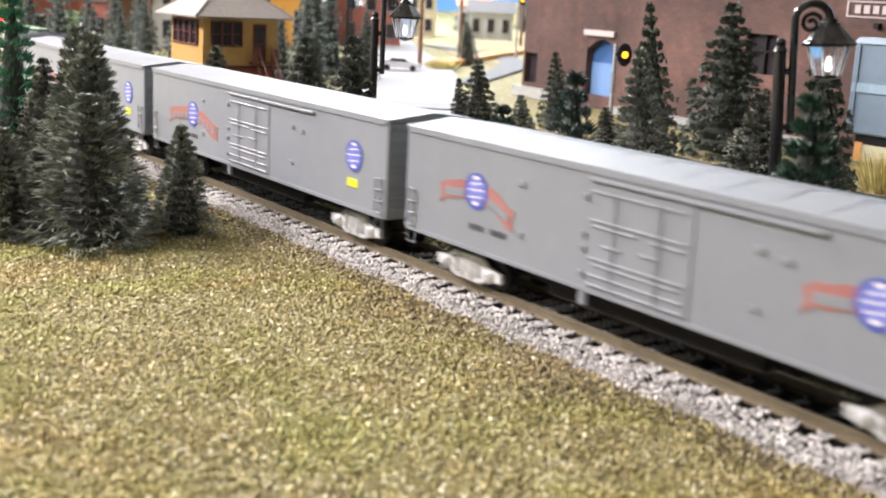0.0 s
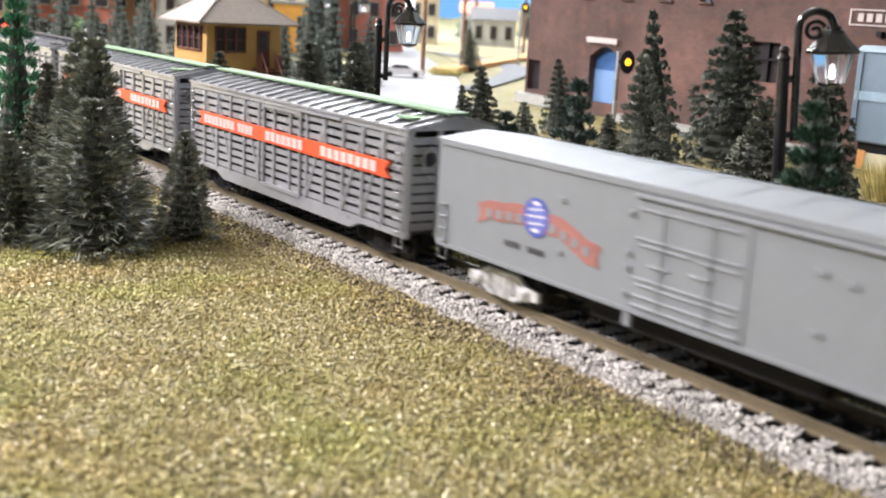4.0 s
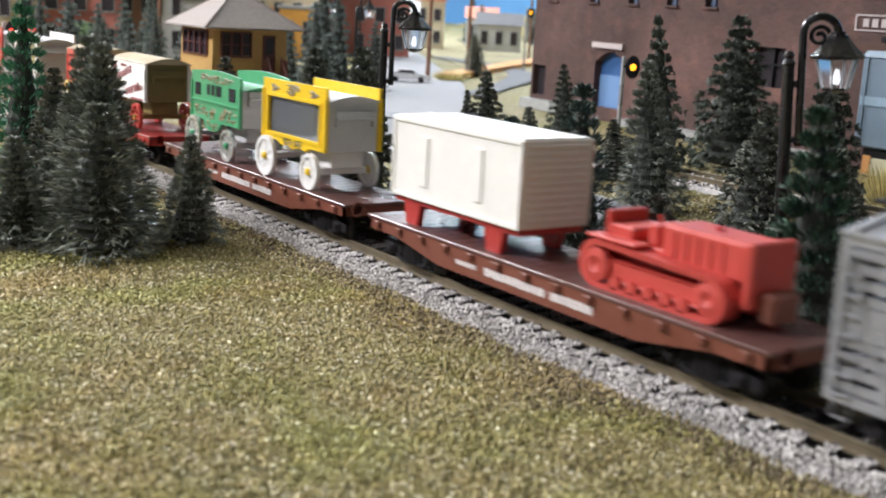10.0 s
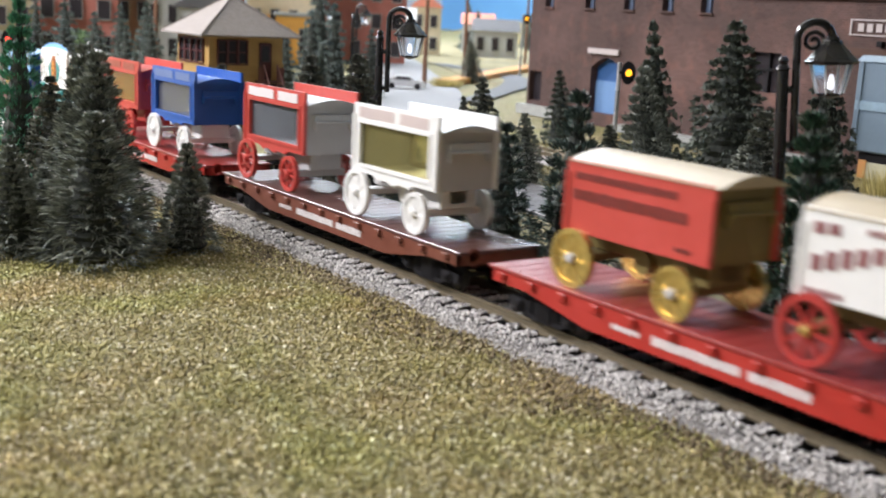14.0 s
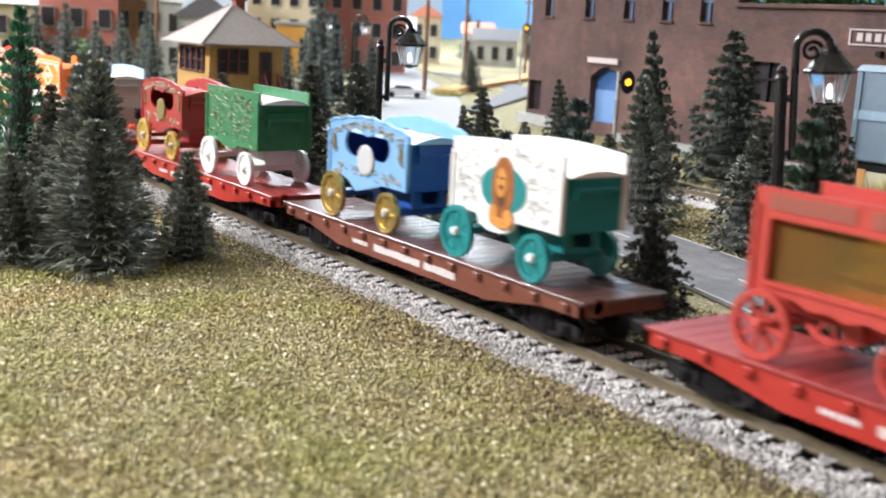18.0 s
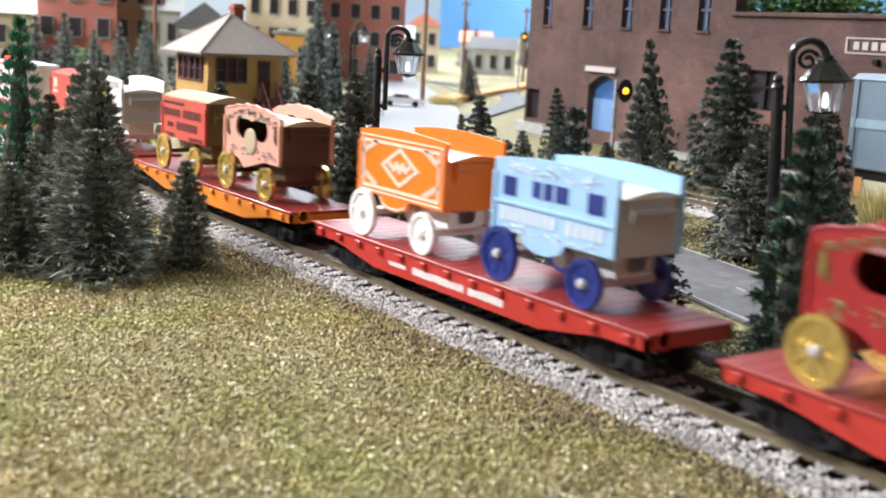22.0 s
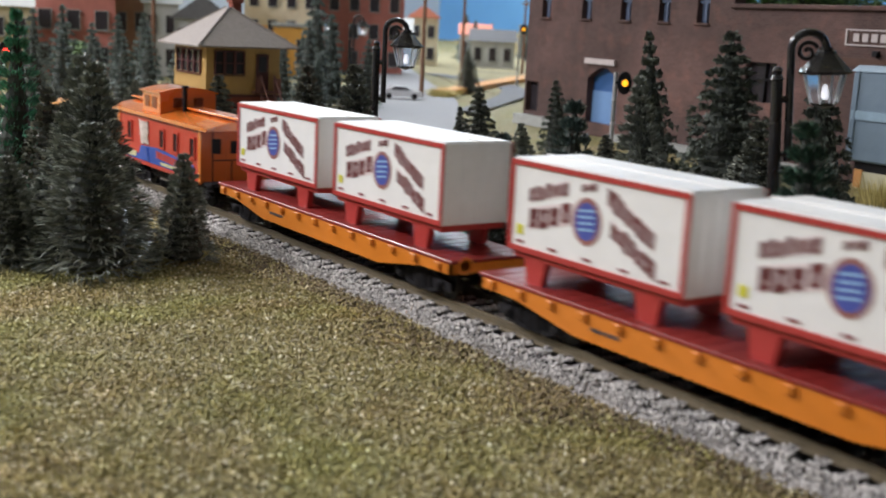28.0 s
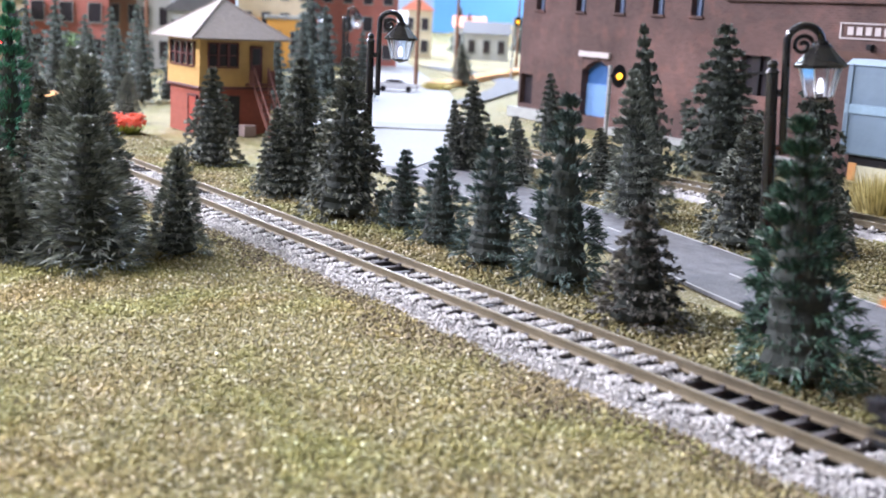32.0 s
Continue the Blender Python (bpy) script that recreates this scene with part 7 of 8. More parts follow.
# ---------------------------------------------------------------- street lamps
def street_lamp(label):
    """An old-style lamp: post with ball finial, scrolled arch, hanging six-sided lantern."""
    t = thing("street_lamp", label, "street lamp", "street lamps")
    part("post", Mesh().lathe([(0.0042, 0), (0.0042, 0.002), (0.0030, 0.004), (0.0022, 0.012), (0.0019, 0.086), (0.0024, 0.0865), (0.0014, 0.088), (0.0018, 0.0893), (0.0010, 0.0905)], 12), LAMPBLACK, t, smooth=True)
    arch = [(0.0043, 0, 0.060)]
    for i in range(15):
        a = math.pi - math.pi * i / 14
        arch.append((0.0096 + 0.0055 * math.cos(a), 0, 0.0958 + 0.0055 * math.sin(a)))
    arch.append((0.0151, 0, 0.0950))
    part("arch", Mesh().tube(arch, 0.0013, 8), LAMPBLACK, t, smooth=True)
    sc = []
    for i in range(22):
        a = 0.4 + i * 0.42
        rr = 0.0034 * (1 - i / 26)
        sc.append((0.0092 + rr * math.cos(a), 0, 0.0950 + rr * math.sin(a)))
    part("scroll", Mesh().tube(sc, 0.0007, 6), LAMPBLACK, t, smooth=True)
    part("bracket", Mesh().tube([(0, 0, 0.062), (0.0043, 0, 0.062)], 0.0012, 6).tube([(0, 0, 0.080), (0.0043, 0, 0.080)], 0.0012, 6), LAMPBLACK, t)
    la = part("lantern", Mesh().lathe([(0.0022, 0.0966), (0.0022, 0.0956), (0.0032, 0.0953), (0.0034, 0.0944), (0.0052, 0.0924), (0.0080, 0.0894), (0.0086, 0.0889), (0.0083, 0.0880), (0.0004, 0.0880)], 12, (0.0151, 0, 0)), LAMPBLACK, t, "black lantern cap")
    gl = part("lantern_glass", Mesh().lathe([(0.0068, 0.0880), (0.0043, 0.0788)], 6, (0.0151, 0, 0)), LAMPGLASS, t, "clear tapered lantern glass")
    gl.visible_shadow = False
    # Pane edges, painted pale for the bright vertical reflections in the glass.
    fr = Mesh()
    for i in range(6):
        a = 2 * math.pi * i / 6
        fr.tube([(0.0151 + 0.0068 * math.cos(a), 0.0068 * math.sin(a), 0.0880), (0.0151 + 0.0043 * math.cos(a), 0.0043 * math.sin(a), 0.0786)], 0.00032, 5)
    part("lantern_frame", fr, LAMPGLASSBAR, la)
    part("lantern_base", Mesh().lathe([(0.0043, 0.0788), (0.0040, 0.0780), (0.0026, 0.0775), (0.0006, 0.0768)], 6, (0.0151, 0, 0)), LAMPBLACK, la)
    part("bulb", Mesh().lathe([(0.0006, 0.0800), (0.0011, 0.0806), (0.0011, 0.0826), (0.0008, 0.0844), (0.0003, 0.0850)], 10, (0.0151, 0, 0)), BULB, t, "glowing white bulb", smooth=True)
    return t


# Pale colour standing in for highlights along the lantern glass.
LAMPGLASSBAR = mat("pale_highlight_lantern_bars", (0.80, 0.82, 0.85), 0.2)
lamp_a = street_lamp("black old-style street lamp with hanging lantern beside the road")
lamp_a.matrix_basis = pose(0.0655, 0.0780, GROUND) @ Vector((0, 0, 1)).rotation_difference(Vector((-0.037, -0.051, 1))).to_matrix().to_4x4() @ pose(0, 0, 0, 0, 0, 52)
lamp_b = copy_thing(lamp_a, pose(-0.190, 0.0755, GROUND - 0.0022, 0, 0, 52))
lamp_c = copy_thing(lamp_a, pose(-0.903, 0.471, GROUND, 0, 0, 52))
lamp_d = copy_thing(lamp_a, pose(-1.150, 0.560, GROUND, 0, 0, 52))


# ---------------------------------------------------------------- roads, second track, fields
def ribbon(name, pts, z, material, label, category, kind="structure", thick=0.0012, parent=None):
    """A road along a line of (x, y, half width), rounded off between the points."""
    m = Mesh()
    fine = []
    for i in range(len(pts) - 1):
        a, b, c, d = pts[max(i - 1, 0)], pts[i], pts[i + 1], pts[min(i + 2, len(pts) - 1)]
        for k in range(6):
            t = k / 6
            fine.append(tuple(0.5 * ((2 * b[j]) + (c[j] - a[j]) * t + (2 * a[j] - 5 * b[j] + 4 * c[j] - d[j]) * t * t + (3 * b[j] - a[j] - 3 * c[j] + d[j]) * t ** 3) for j in range(3)))
    fine.append(pts[-1])
    vs = []
    for i, p in enumerate(fine):
        q, r = fine[min(i + 1, len(fine) - 1)], fine[max(i - 1, 0)]
        d = Vector((q[0] - r[0], q[1] - r[1])).normalized()
        nx, ny = -d.y * p[2], d.x * p[2]
        vs += [(p[0] - nx, p[1] - ny, z), (p[0] + nx, p[1] + ny, z), (p[0] + nx, p[1] + ny, z - thick), (p[0] - nx, p[1] - ny, z - thick)]
    fs = []
    for i in range(len(fine) - 1):
        o = i * 4
        fs += [(o, o + 1, o + 5, o + 4), (o + 1, o + 2, o + 6, o + 5), (o + 3, o, o + 4, o + 7)]
    m.add(vs, fs)
    ob = part(name, m, material, parent)
    if parent is None:
        tagged(ob, label, category, kind=kind)
    return ob, fine


ROADLINE = [(2.0, 0.06, 0.030), (0.60, 0.085, 0.030), (0.25, 0.098, 0.030), (0.09, 0.112, 0.029), (-0.03, 0.142, 0.027), (-0.15, 0.167, 0.027), (-0.275, 0.178, 0.030), (-0.36, 0.205, 0.034)]
road, road_fine = ribbon("road", ROADLINE, GROUND + 0.0016, ROADMAT, "speckled grey asphalt road beside the railway", "road")
dash = Mesh().box(-0.006, 0.006, -0.00035, 0.00035, 0, 0.00025).data("road_mark")
MARK = mat("white_road_paint", (0.48, 0.48, 0.47), 0.7)
for i in range(2, len(road_fine) - 1, 5):
    p, q = road_fine[i], road_fine[i + 1]
    part("road_mark", dash, MARK, road, at=pose(p[0], p[1], GROUND + 0.0016, 0, 0, math.degrees(math.atan2(q[1] - p[1], q[0] - p[0]))))
for side in (-1, 1):
    line = []
    for i in range(len(road_fine) - 1):
        p, q = road_fine[i], road_fine[i + 1]
        d = Vector((q[0] - p[0], q[1] - p[1])).normalized()
        line.append((p[0] - d.y * p[2] * 0.96 * side, p[1] + d.x * p[2] * 0.97 * side, 0.0003))
    ribbon("edge_line", line[::3], GROUND + 0.00185, MARK, "thin white edge line", "", thick=0.0002, parent=road)
# The road goes on here with its glare painted in as a pale colour.
street, street_fine = ribbon("street", [(-0.33, 0.150, 0.040), (-0.40, 0.225, 0.045), (-0.50, 0.300, 0.050), (-0.70, 0.420, 0.060), (-0.95, 0.570, 0.075), (-1.30, 0.78, 0.06), (-2.2, 1.30, 0.05)], GROUND + 0.0022, ROADGLARE, "far part of the grey road, glare painted pale, leading into the town", "road")
kerb = Mesh().box(-0.024, 0.024, -0.085, 0.040, 0, 0.0016, 0.0003)
tagged(part("crossing_strip", kerb, mat("dark_crossing", (0.16, 0.16, 0.165), 0.6), at=pose(-0.525, 0.320, GROUND + 0.0018, 0, 0, -31)), "dark grey strip across the pale street", "crossing", kind="structure")

second = railway(-0.40, 0.70, pose(0, 0.291, -0.0008), -0.40, 0.25, "second")
bed2 = Mesh().prism([(-0.0235, -0.0088), (-0.0175, -0.0046), (0.0175, -0.0046), (0.0220, -0.0088)], "x", -0.40, 0.70)
tagged(part("ballast_bed", bed2, BALLASTBED, at=(0, 0.291, -0.0008)), "grey bed of ballast under the second track", "ballast", kind="structure")
pb, sb = ballast_field(9000, -0.40, 0.25, 61, -0.40, 1.6)
ob = tagged(cloud("ballast_stones", OCTA_V, OCTA_F, pb + np.array([[0, 0.291, -0.0008]]), sb, BALLAST, 62), "loose grey ballast stones of the second track", "ballast", kind="stuff")

FIELD = mat("dry_tan_field", (0.19, 0.165, 0.085), 0.9, var=0.35, scale=60, bump=0.5, second=(0.33, 0.285, 0.165))
field, _ = ribbon("field", [(-0.98, 0.86, 0.10), (-1.10, 1.02, 0.22), (-1.5, 1.45, 0.42), (-2.6, 2.3, 0.6)], GROUND + 0.0006, FIELD, "dry yellow field at the edge of the town", "field")
dirt, _ = ribbon("dirt_road", [(-0.74, 0.53, 0.014), (-0.86, 0.66, 0.016), (-1.00, 0.80, 0.020), (-1.18, 0.92, 0.02), (-1.5, 1.0, 0.02)], GROUND + 0.0022, ROADMAT, "dark winding side road", "road")
FENCE = mat("orange_tan_boards", (0.62, 0.30, 0.10), 0.7, var=0.2)
bank, _ = ribbon("timber_bank", [(-0.98, 0.66, 0.012), (-1.25, 0.98, 0.016), (-1.45, 1.22, 0.018)], GROUND + 0.008, FENCE, "orange-tan timber edging along the field", "edging", thick=0.008)

# ---------------------------------------------------------------- signal tower
YELLOWWALL = mat("ochre_wall_paint", (0.52, 0.33, 0.115), 0.55, var=0.12, scale=200)
REDBRICK = mat("red_brick_card", (0.27, 0.070, 0.045), 0.65, var=0.22, scale=260, bump=0.4)
MAROONTRIM = mat("maroon_window_trim", (0.10, 0.03, 0.03), 0.5)
PANE = mat("dark_window_pane", (0.035, 0.03, 0.035), 0.12, var=0.2)
SHINGLE = mat("grey_brown_shingle", (0.27, 0.235, 0.215), 0.75, var=0.16, scale=300, bump=0.5)


def signal_tower():
    """Two storeys, axis-aligned: brick below, ochre boards and wide windows above, hipped roof."""
    x0, x1, y0, y1 = 0.0, 0.059, 0.0, 0.0585
    t = thing("signal_tower", "ochre and red-brick railway signal tower with hipped grey roof", "building", at=(-0.569, 0.1217, GROUND))
    part("lower_wall", Mesh().box(x0, x1, y0, y1, 0, 0.036), REDBRICK, t, "red brick lower storey")
    part("upper_wall", Mesh().box(x0 - 0.0012, x1 + 0.0012, y0 - 0.0012, y1 + 0.0012, 0.036, 0.073), YELLOWWALL, t, "ochre board upper storey")
    for i in range(7):
        z = 0.0375 + i * 0.0022
        part("clapboard", Mesh().box(x0 - 0.0018, x1 + 0.0018, y0 - 0.0018, y1 + 0.0018, z, z + 0.0016), YELLOWWALL, t)
    part("belt_course", Mesh().box(x0 - 0.0026, x1 + 0.0026, y0 - 0.0026, y1 + 0.0026, 0.0350, 0.0370, 0.0003), MAROONTRIM, t)
    ov, ze, za = 0.0115, 0.0735, 0.1020
    cx, cy = (x0 + x1) / 2, (y0 + y1) / 2
    e = [(x0 - ov, y0 - ov), (x1 + ov, y0 - ov), (x1 + ov, y1 + ov), (x0 - ov, y1 + ov)]
    a0, a1 = (cx - 0.004, cy, za), (cx + 0.004, cy, za)
    m = Mesh().add([(*p, ze) for p in e] + [a0, a1] + [(*p, ze - 0.0012) for p in e], [(0, 1, 5, 4), (1, 2, 5), (2, 3, 4, 5), (3, 0, 4), (9, 8, 7, 6), (0, 6, 7, 1), (1, 7, 8, 2), (2, 8, 9, 3), (3, 9, 6, 0)])
    roof = part("roof", m, SHINGLE, t, "grey-brown hipped roof")
    hip = Mesh()
    for p, q in ((e[0], a0), (e[1], a1), (e[2], a1), (e[3], a0)):
        hip.tube([(*p, ze + 0.0003), (q[0], q[1], q[2] + 0.0004)], 0.0007, 5)
    part("hip_ridge", hip, SHINGLE, roof)
    part("chimney", Mesh().box(cx - 0.012, cx - 0.004, cy + 0.006, cy + 0.014, 0.085, 0.111, 0.0004).box(cx - 0.0132, cx - 0.0028, cy + 0.0048, cy + 0.0152, 0.106, 0.109, 0.0004), REDBRICK, t, "red brick chimney")

    def window(face, a, b, z0, z1, panes):
        for k in range(panes):
            p, q = a + (b - a) * k / panes, a + (b - a) * (k + 1) / panes
            if face == "s":
                w = part("window", Mesh().box(p + 0.0008, q - 0.0008, y0 - 0.0016, y0 - 0.0012, z0, z1), PANE, t)
                part("window_frame", Mesh().ring([(p, z0 - 0.001), (q, z0 - 0.001), (q, z1 + 0.001), (p, z1 + 0.001)], [(p + 0.0010, z0), (q - 0.0010, z0), (q - 0.0010, z1), (p + 0.0010, z1)], "y", y0 - 0.0012, y0 - 0.0030).box(p, q, y0 - 0.0026, y0 - 0.0014, (z0 + z1) / 2 - 0.0004, (z0 + z1) / 2 + 0.0004), MAROONTRIM, w)
            else:
                w = part("window", Mesh().box(x1 + 0.0012, x1 + 0.0016, p + 0.0008, q - 0.0008, z0, z1), PANE, t)
                part("window_frame", Mesh().ring([(p, z0 - 0.001), (q, z0 - 0.001), (q, z1 + 0.001), (p, z1 + 0.001)], [(p + 0.0010, z0), (q - 0.0010, z0), (q - 0.0010, z1), (p + 0.0010, z1)], "x", x1 + 0.0012, x1 + 0.0030).box(x1 + 0.0014, x1 + 0.0026, p, q, (z0 + z1) / 2 - 0.0004, (z0 + z1) / 2 + 0.0004), MAROONTRIM, w)
    window("s", 0.005, 0.052, 0.0520, 0.0690, 4)
    window("e", 0.005, 0.030, 0.0520, 0.0690, 3)
    door = part("door", Mesh().box(x1 + 0.0012, x1 + 0.0022, 0.0395, 0.0500, 0.0400, 0.0680), MAROONTRIM, t, "maroon upper door")
    part("door_pane", Mesh().box(x1 + 0.0022, x1 + 0.0025, 0.0415, 0.0480, 0.0540, 0.0660), PANE, door)
    RUST = mat("rust_red_door", (0.30, 0.05, 0.03), 0.6)
    part("lower_door", Mesh().box(0.040, 0.054, y0 - 0.0014, y0 + 0.0002, 0.0, 0.029), RUST, t, "rust red lower door")
    part("lower_door_frame", Mesh().ring([(0.0385, 0), (0.0555, 0), (0.0555, 0.0305), (0.0385, 0.0305)], [(0.040, 0.0), (0.054, 0.0), (0.054, 0.029), (0.040, 0.029)], "y", y0, y0 - 0.002), MAROONTRIM, t)
    # Near-black plate on the wall, painted as the shade of an open bay.
    part("lower_bay_shade", Mesh().box(x1 - 0.0002, x1 + 0.0008, 0.008, 0.032, 0.0, 0.030), SHADEIN, t, "dark plate painted as the shaded open bay of the lower storey")
    part("bay_post", Mesh().box(x1, x1 + 0.0018, 0.0190, 0.0210, 0.0, 0.030), RUST, t)
    part("crate", Mesh().box(x1 + 0.004, x1 + 0.014, 0.030, 0.040, 0.0, 0.0085, 0.0004), mat("grey_pink_crate", (0.36, 0.27, 0.25), 0.7), t, "pale crate by the stair")
    STAIR = mat("weathered_maroon_stair", (0.17, 0.065, 0.05), 0.7, var=0.2)
    # outside stair from the door straight out from the wall
    part("landing", Mesh().box(x1 + 0.0012, x1 + 0.0090, 0.0360, 0.0585, 0.0380, 0.0398), STAIR, t)
    for ya in (0.0360, 0.0525):
        part("landing_panel", Mesh().box(x1 + 0.0082, x1 + 0.0090, ya, ya + 0.0050, 0.0398, 0.0500), STAIR, t)
    for k in range(11):
        part("stair_tread", Mesh().box(x1 + 0.0085 + k * 0.0027, x1 + 0.0120 + k * 0.0027, 0.0410, 0.0515, 0.0345 - k * 0.0034, 0.0355 - k * 0.0034), STAIR, t)
    for yy in (0.0402, 0.0516):
        part("stair_stringer", Mesh().prism([(x1 + 0.0088, 0.0385), (x1 + 0.0088, 0.0330), (x1 + 0.0360, 0.0), (x1 + 0.0400, 0.0)], "y", yy, yy + 0.0009), STAIR, t)
        part("stair_rail", Mesh().tube([(x1 + 0.0088, yy, 0.0520), (x1 + 0.0385, yy, 0.0135), (x1 + 0.0385, yy, 0.0)], 0.0007, 5).tube([(x1 + 0.0090, yy, 0.0385), (x1 + 0.0090, yy, 0.0520)], 0.0006, 5).tube([(x1 + 0.0235, yy, 0.0190), (x1 + 0.0235, yy, 0.0335)], 0.0005, 5), STAIR, t)
    return t


signal_tower()

# ---------------------------------------------------------------- brick warehouse (drawn along its front, u to the east)
WH = pose(-0.627, 0.521, GROUND, 0, 0, -5)
STONE = mat("grey_foundation_stone", (0.32, 0.33, 0.32), 0.8, var=0.2)
DOORBLUE = mat("blue_loading_door", (0.03, 0.10, 0.27), 0.5, var=0.08)
DOORPALE = mat("pale_blue_lower_door", (0.15, 0.28, 0.52), 0.5, var=0.08)
SIGNWHITE = mat("faded_white_sign", (0.50, 0.44, 0.43), 0.7, var=0.15)
GLASSBLUE = mat("blue_grey_window_pane", (0.10, 0.13, 0.20), 0.3, var=0.25)


def warehouse():
    t = thing("brick_warehouse", "brown brick warehouse with arched blue loading door", "building")
    t.matrix_basis = WH
    o = 0.008
    # front wall pierced by its openings: strips between them
    W1 = 0.295
    sill, head = 0.1005 + o, 0.135 + o
    wins = [0.0235, 0.0905, 0.1495, 0.2025, 0.2515]
    holes = []
    ww = 0.015
    z_top = 0.165 + o
    d_l, d_r, d_b, d_t = 0.107, 0.153, 0.004 + o, 0.050 + o

    def wall(a, b, c, d):
        part("wall", Mesh().box(a, b, 0, 0.012, c, d), BRICK, t)
    wall(0, W1, head, z_top)
    edges = [0.0]
    for w in wins:
        edges += [w, w + ww]
    edges.append(W1)
    for i in range(0, len(edges), 2):
        wall(edges[i], edges[i + 1], sill, head)
    wall(0, 0.003, 0.006 + o, 0.036 + o)
    wall(0.025, d_l, 0.006 + o, 0.036 + o)
    wall(0, d_l, 0.036 + o, sill)
    wall(0, d_l, 0.0, 0.006 + o)
    wall(d_l, d_r, d_t + 0.006, sill)
    wall(d_l, d_r, 0, d_b)
    wall(d_r, W1, 0.0, sill)
    # arch over the door
    n = 8
    for i in range(n):
        a0, a1 = i / n, (i + 1) / n
        za, zb = d_t - 0.004 + 0.010 * math.sin(math.pi * a0), d_t - 0.004 + 0.010 * math.sin(math.pi * a1)
        part("arch_brick", Mesh().prism([(d_l + (d_r - d_l) * a0, za), (d_l + (d_r - d_l) * a1, zb), (d_l + (d_r - d_l) * a1, d_t + 0.006), (d_l + (d_r - d_l) * a0, d_t + 0.006)], "y", 0.0002, 0.012), BRICK, t)
    part("loading_door", Mesh().box(d_l, d_r, 0.008, 0.010, 0.034 + o, d_t + 0.006), DOORBLUE, t, "blue upper loading door")
    part("loading_door", Mesh().box(d_l, d_r, 0.007, 0.010, d_b, 0.034 + o), DOORPALE, t, "pale blue lower loading door")
    part("name_board", Mesh().box(d_l - 0.004, d_r - 0.004, -0.0025, 0, 0.0590 + o, 0.0640 + o), SIGNWHITE, t, "faded white board over the door")
    part("side_window", Mesh().box(0.003, 0.025, 0.006, 0.008, 0.006 + o, 0.036 + o), PANE, t, "dark ground-floor window")
    for w in wins:
        wn = part("window", Mesh().box(w, w + ww, 0.006, 0.008, sill, head), GLASSBLUE, t, "tall blue-grey sash window")
        part("sash_bar", Mesh().box(w + ww / 2 - 0.0012, w + ww / 2 + 0.0012, 0.003, 0.006, sill, head).box(w, w + ww, 0.003, 0.006, sill + 0.016, sill + 0.018), GLASSBLUE, wn)
        part("sill", Mesh().box(w - 0.0015, w + ww + 0.0015, -0.002, 0.006, sill - 0.002, sill, 0.0003), BRICK, wn)
    part("foundation", Mesh().box(-0.004, d_l - 0.004, -0.010, 0.0, 0.0, 0.010), STONE, t, "grey stone footing")
    part("loading_dock", Mesh().box(d_r + 0.01, 0.40, -0.016, 0.0, 0.0, 0.006), STONE, t, "low concrete dock")
    part("cornice", Mesh().box(-0.004, W1 + 0.004, -0.004, 0.014, z_top, z_top + 0.006, 0.0008), BRICK, t)
    part("side_wall", Mesh().box(0.0, 0.012, 0.012, 0.260, 0, z_top), BRICK, t)
    part("back_wall", Mesh().box(0.0, 0.95, 0.260, 0.272, 0, 0.110), BRICK, t)
    part("flat_roof", Mesh().box(0.012, W1, 0.012, 0.260, z_top - 0.006, z_top - 0.002), STONE, t)
    # lower wing
    z2 = 0.113 + o
    wl, wr, wb, wt = 0.314, 0.347, 0.041 + o, 0.072 + o
    WR = 0.95
    wall(W1, wl, 0, z2)
    wall(wl, wr, 0, wb)
    wall(wl, wr, wt, z2)
    wall(wr, WR, 0, z2)
    part("wing_window", Mesh().box(wl, wr, 0.006, 0.008, wb, wt), PANE, t, "dark wing window")
    part("wing_window_bar", Mesh().box(wl + 0.017, wl + 0.019, 0.003, 0.006, wb, wt).box(wl, wr, 0.003, 0.006, 0.058 + o, 0.0595 + o), BLACK, t)
    part("coping", Mesh().box(W1 - 0.002, WR, -0.003, 0.014, z2, z2 + 0.0035, 0.0006), BRICK, t)
    part("wing_roof", Mesh().box(W1, WR, 0.012, 0.260, z2 - 0.008, z2 - 0.004), STONE, t)
    sg = part("sign_board", Mesh().ring([(0.411, 0.0885 + o), (0.520, 0.0885 + o), (0.520, 0.100 + o), (0.411, 0.100 + o)], [(0.4125, 0.0895 + o), (0.5185, 0.0895 + o), (0.5185, 0.099 + o), (0.4125, 0.099 + o)], "y", -0.0010, 0), SIGNWHITE, t, "faded white painted sign frame")
    bar_parts("sign_bar", 0.418, 0.514, 0.0915 + o, 0.0972 + o, 0, 0.0008, 12, random.Random(4), SIGNWHITE, sg, 0.35)
    wl_ = part("wall_lamp", Mesh().box(0.438, 0.443, -0.004, 0, 0.0815 + o, 0.0855 + o, 0.0006), BLACK, t, "small dark wall lamp")
    part("rust_band", Mesh().box(0.40, 0.80, -0.0006, 0, 0.074 + o, 0.080 + o), mat("rust_stain", (0.09, 0.045, 0.032), 0.8), t)
    return t


warehouse()
# leafy tops behind the wing
LEAF = mat("bright_leaf_foliage", (0.06, 0.16, 0.03), 0.7, var=0.5, scale=200, bump=0, second=(0.20, 0.34, 0.10), island=0.9)


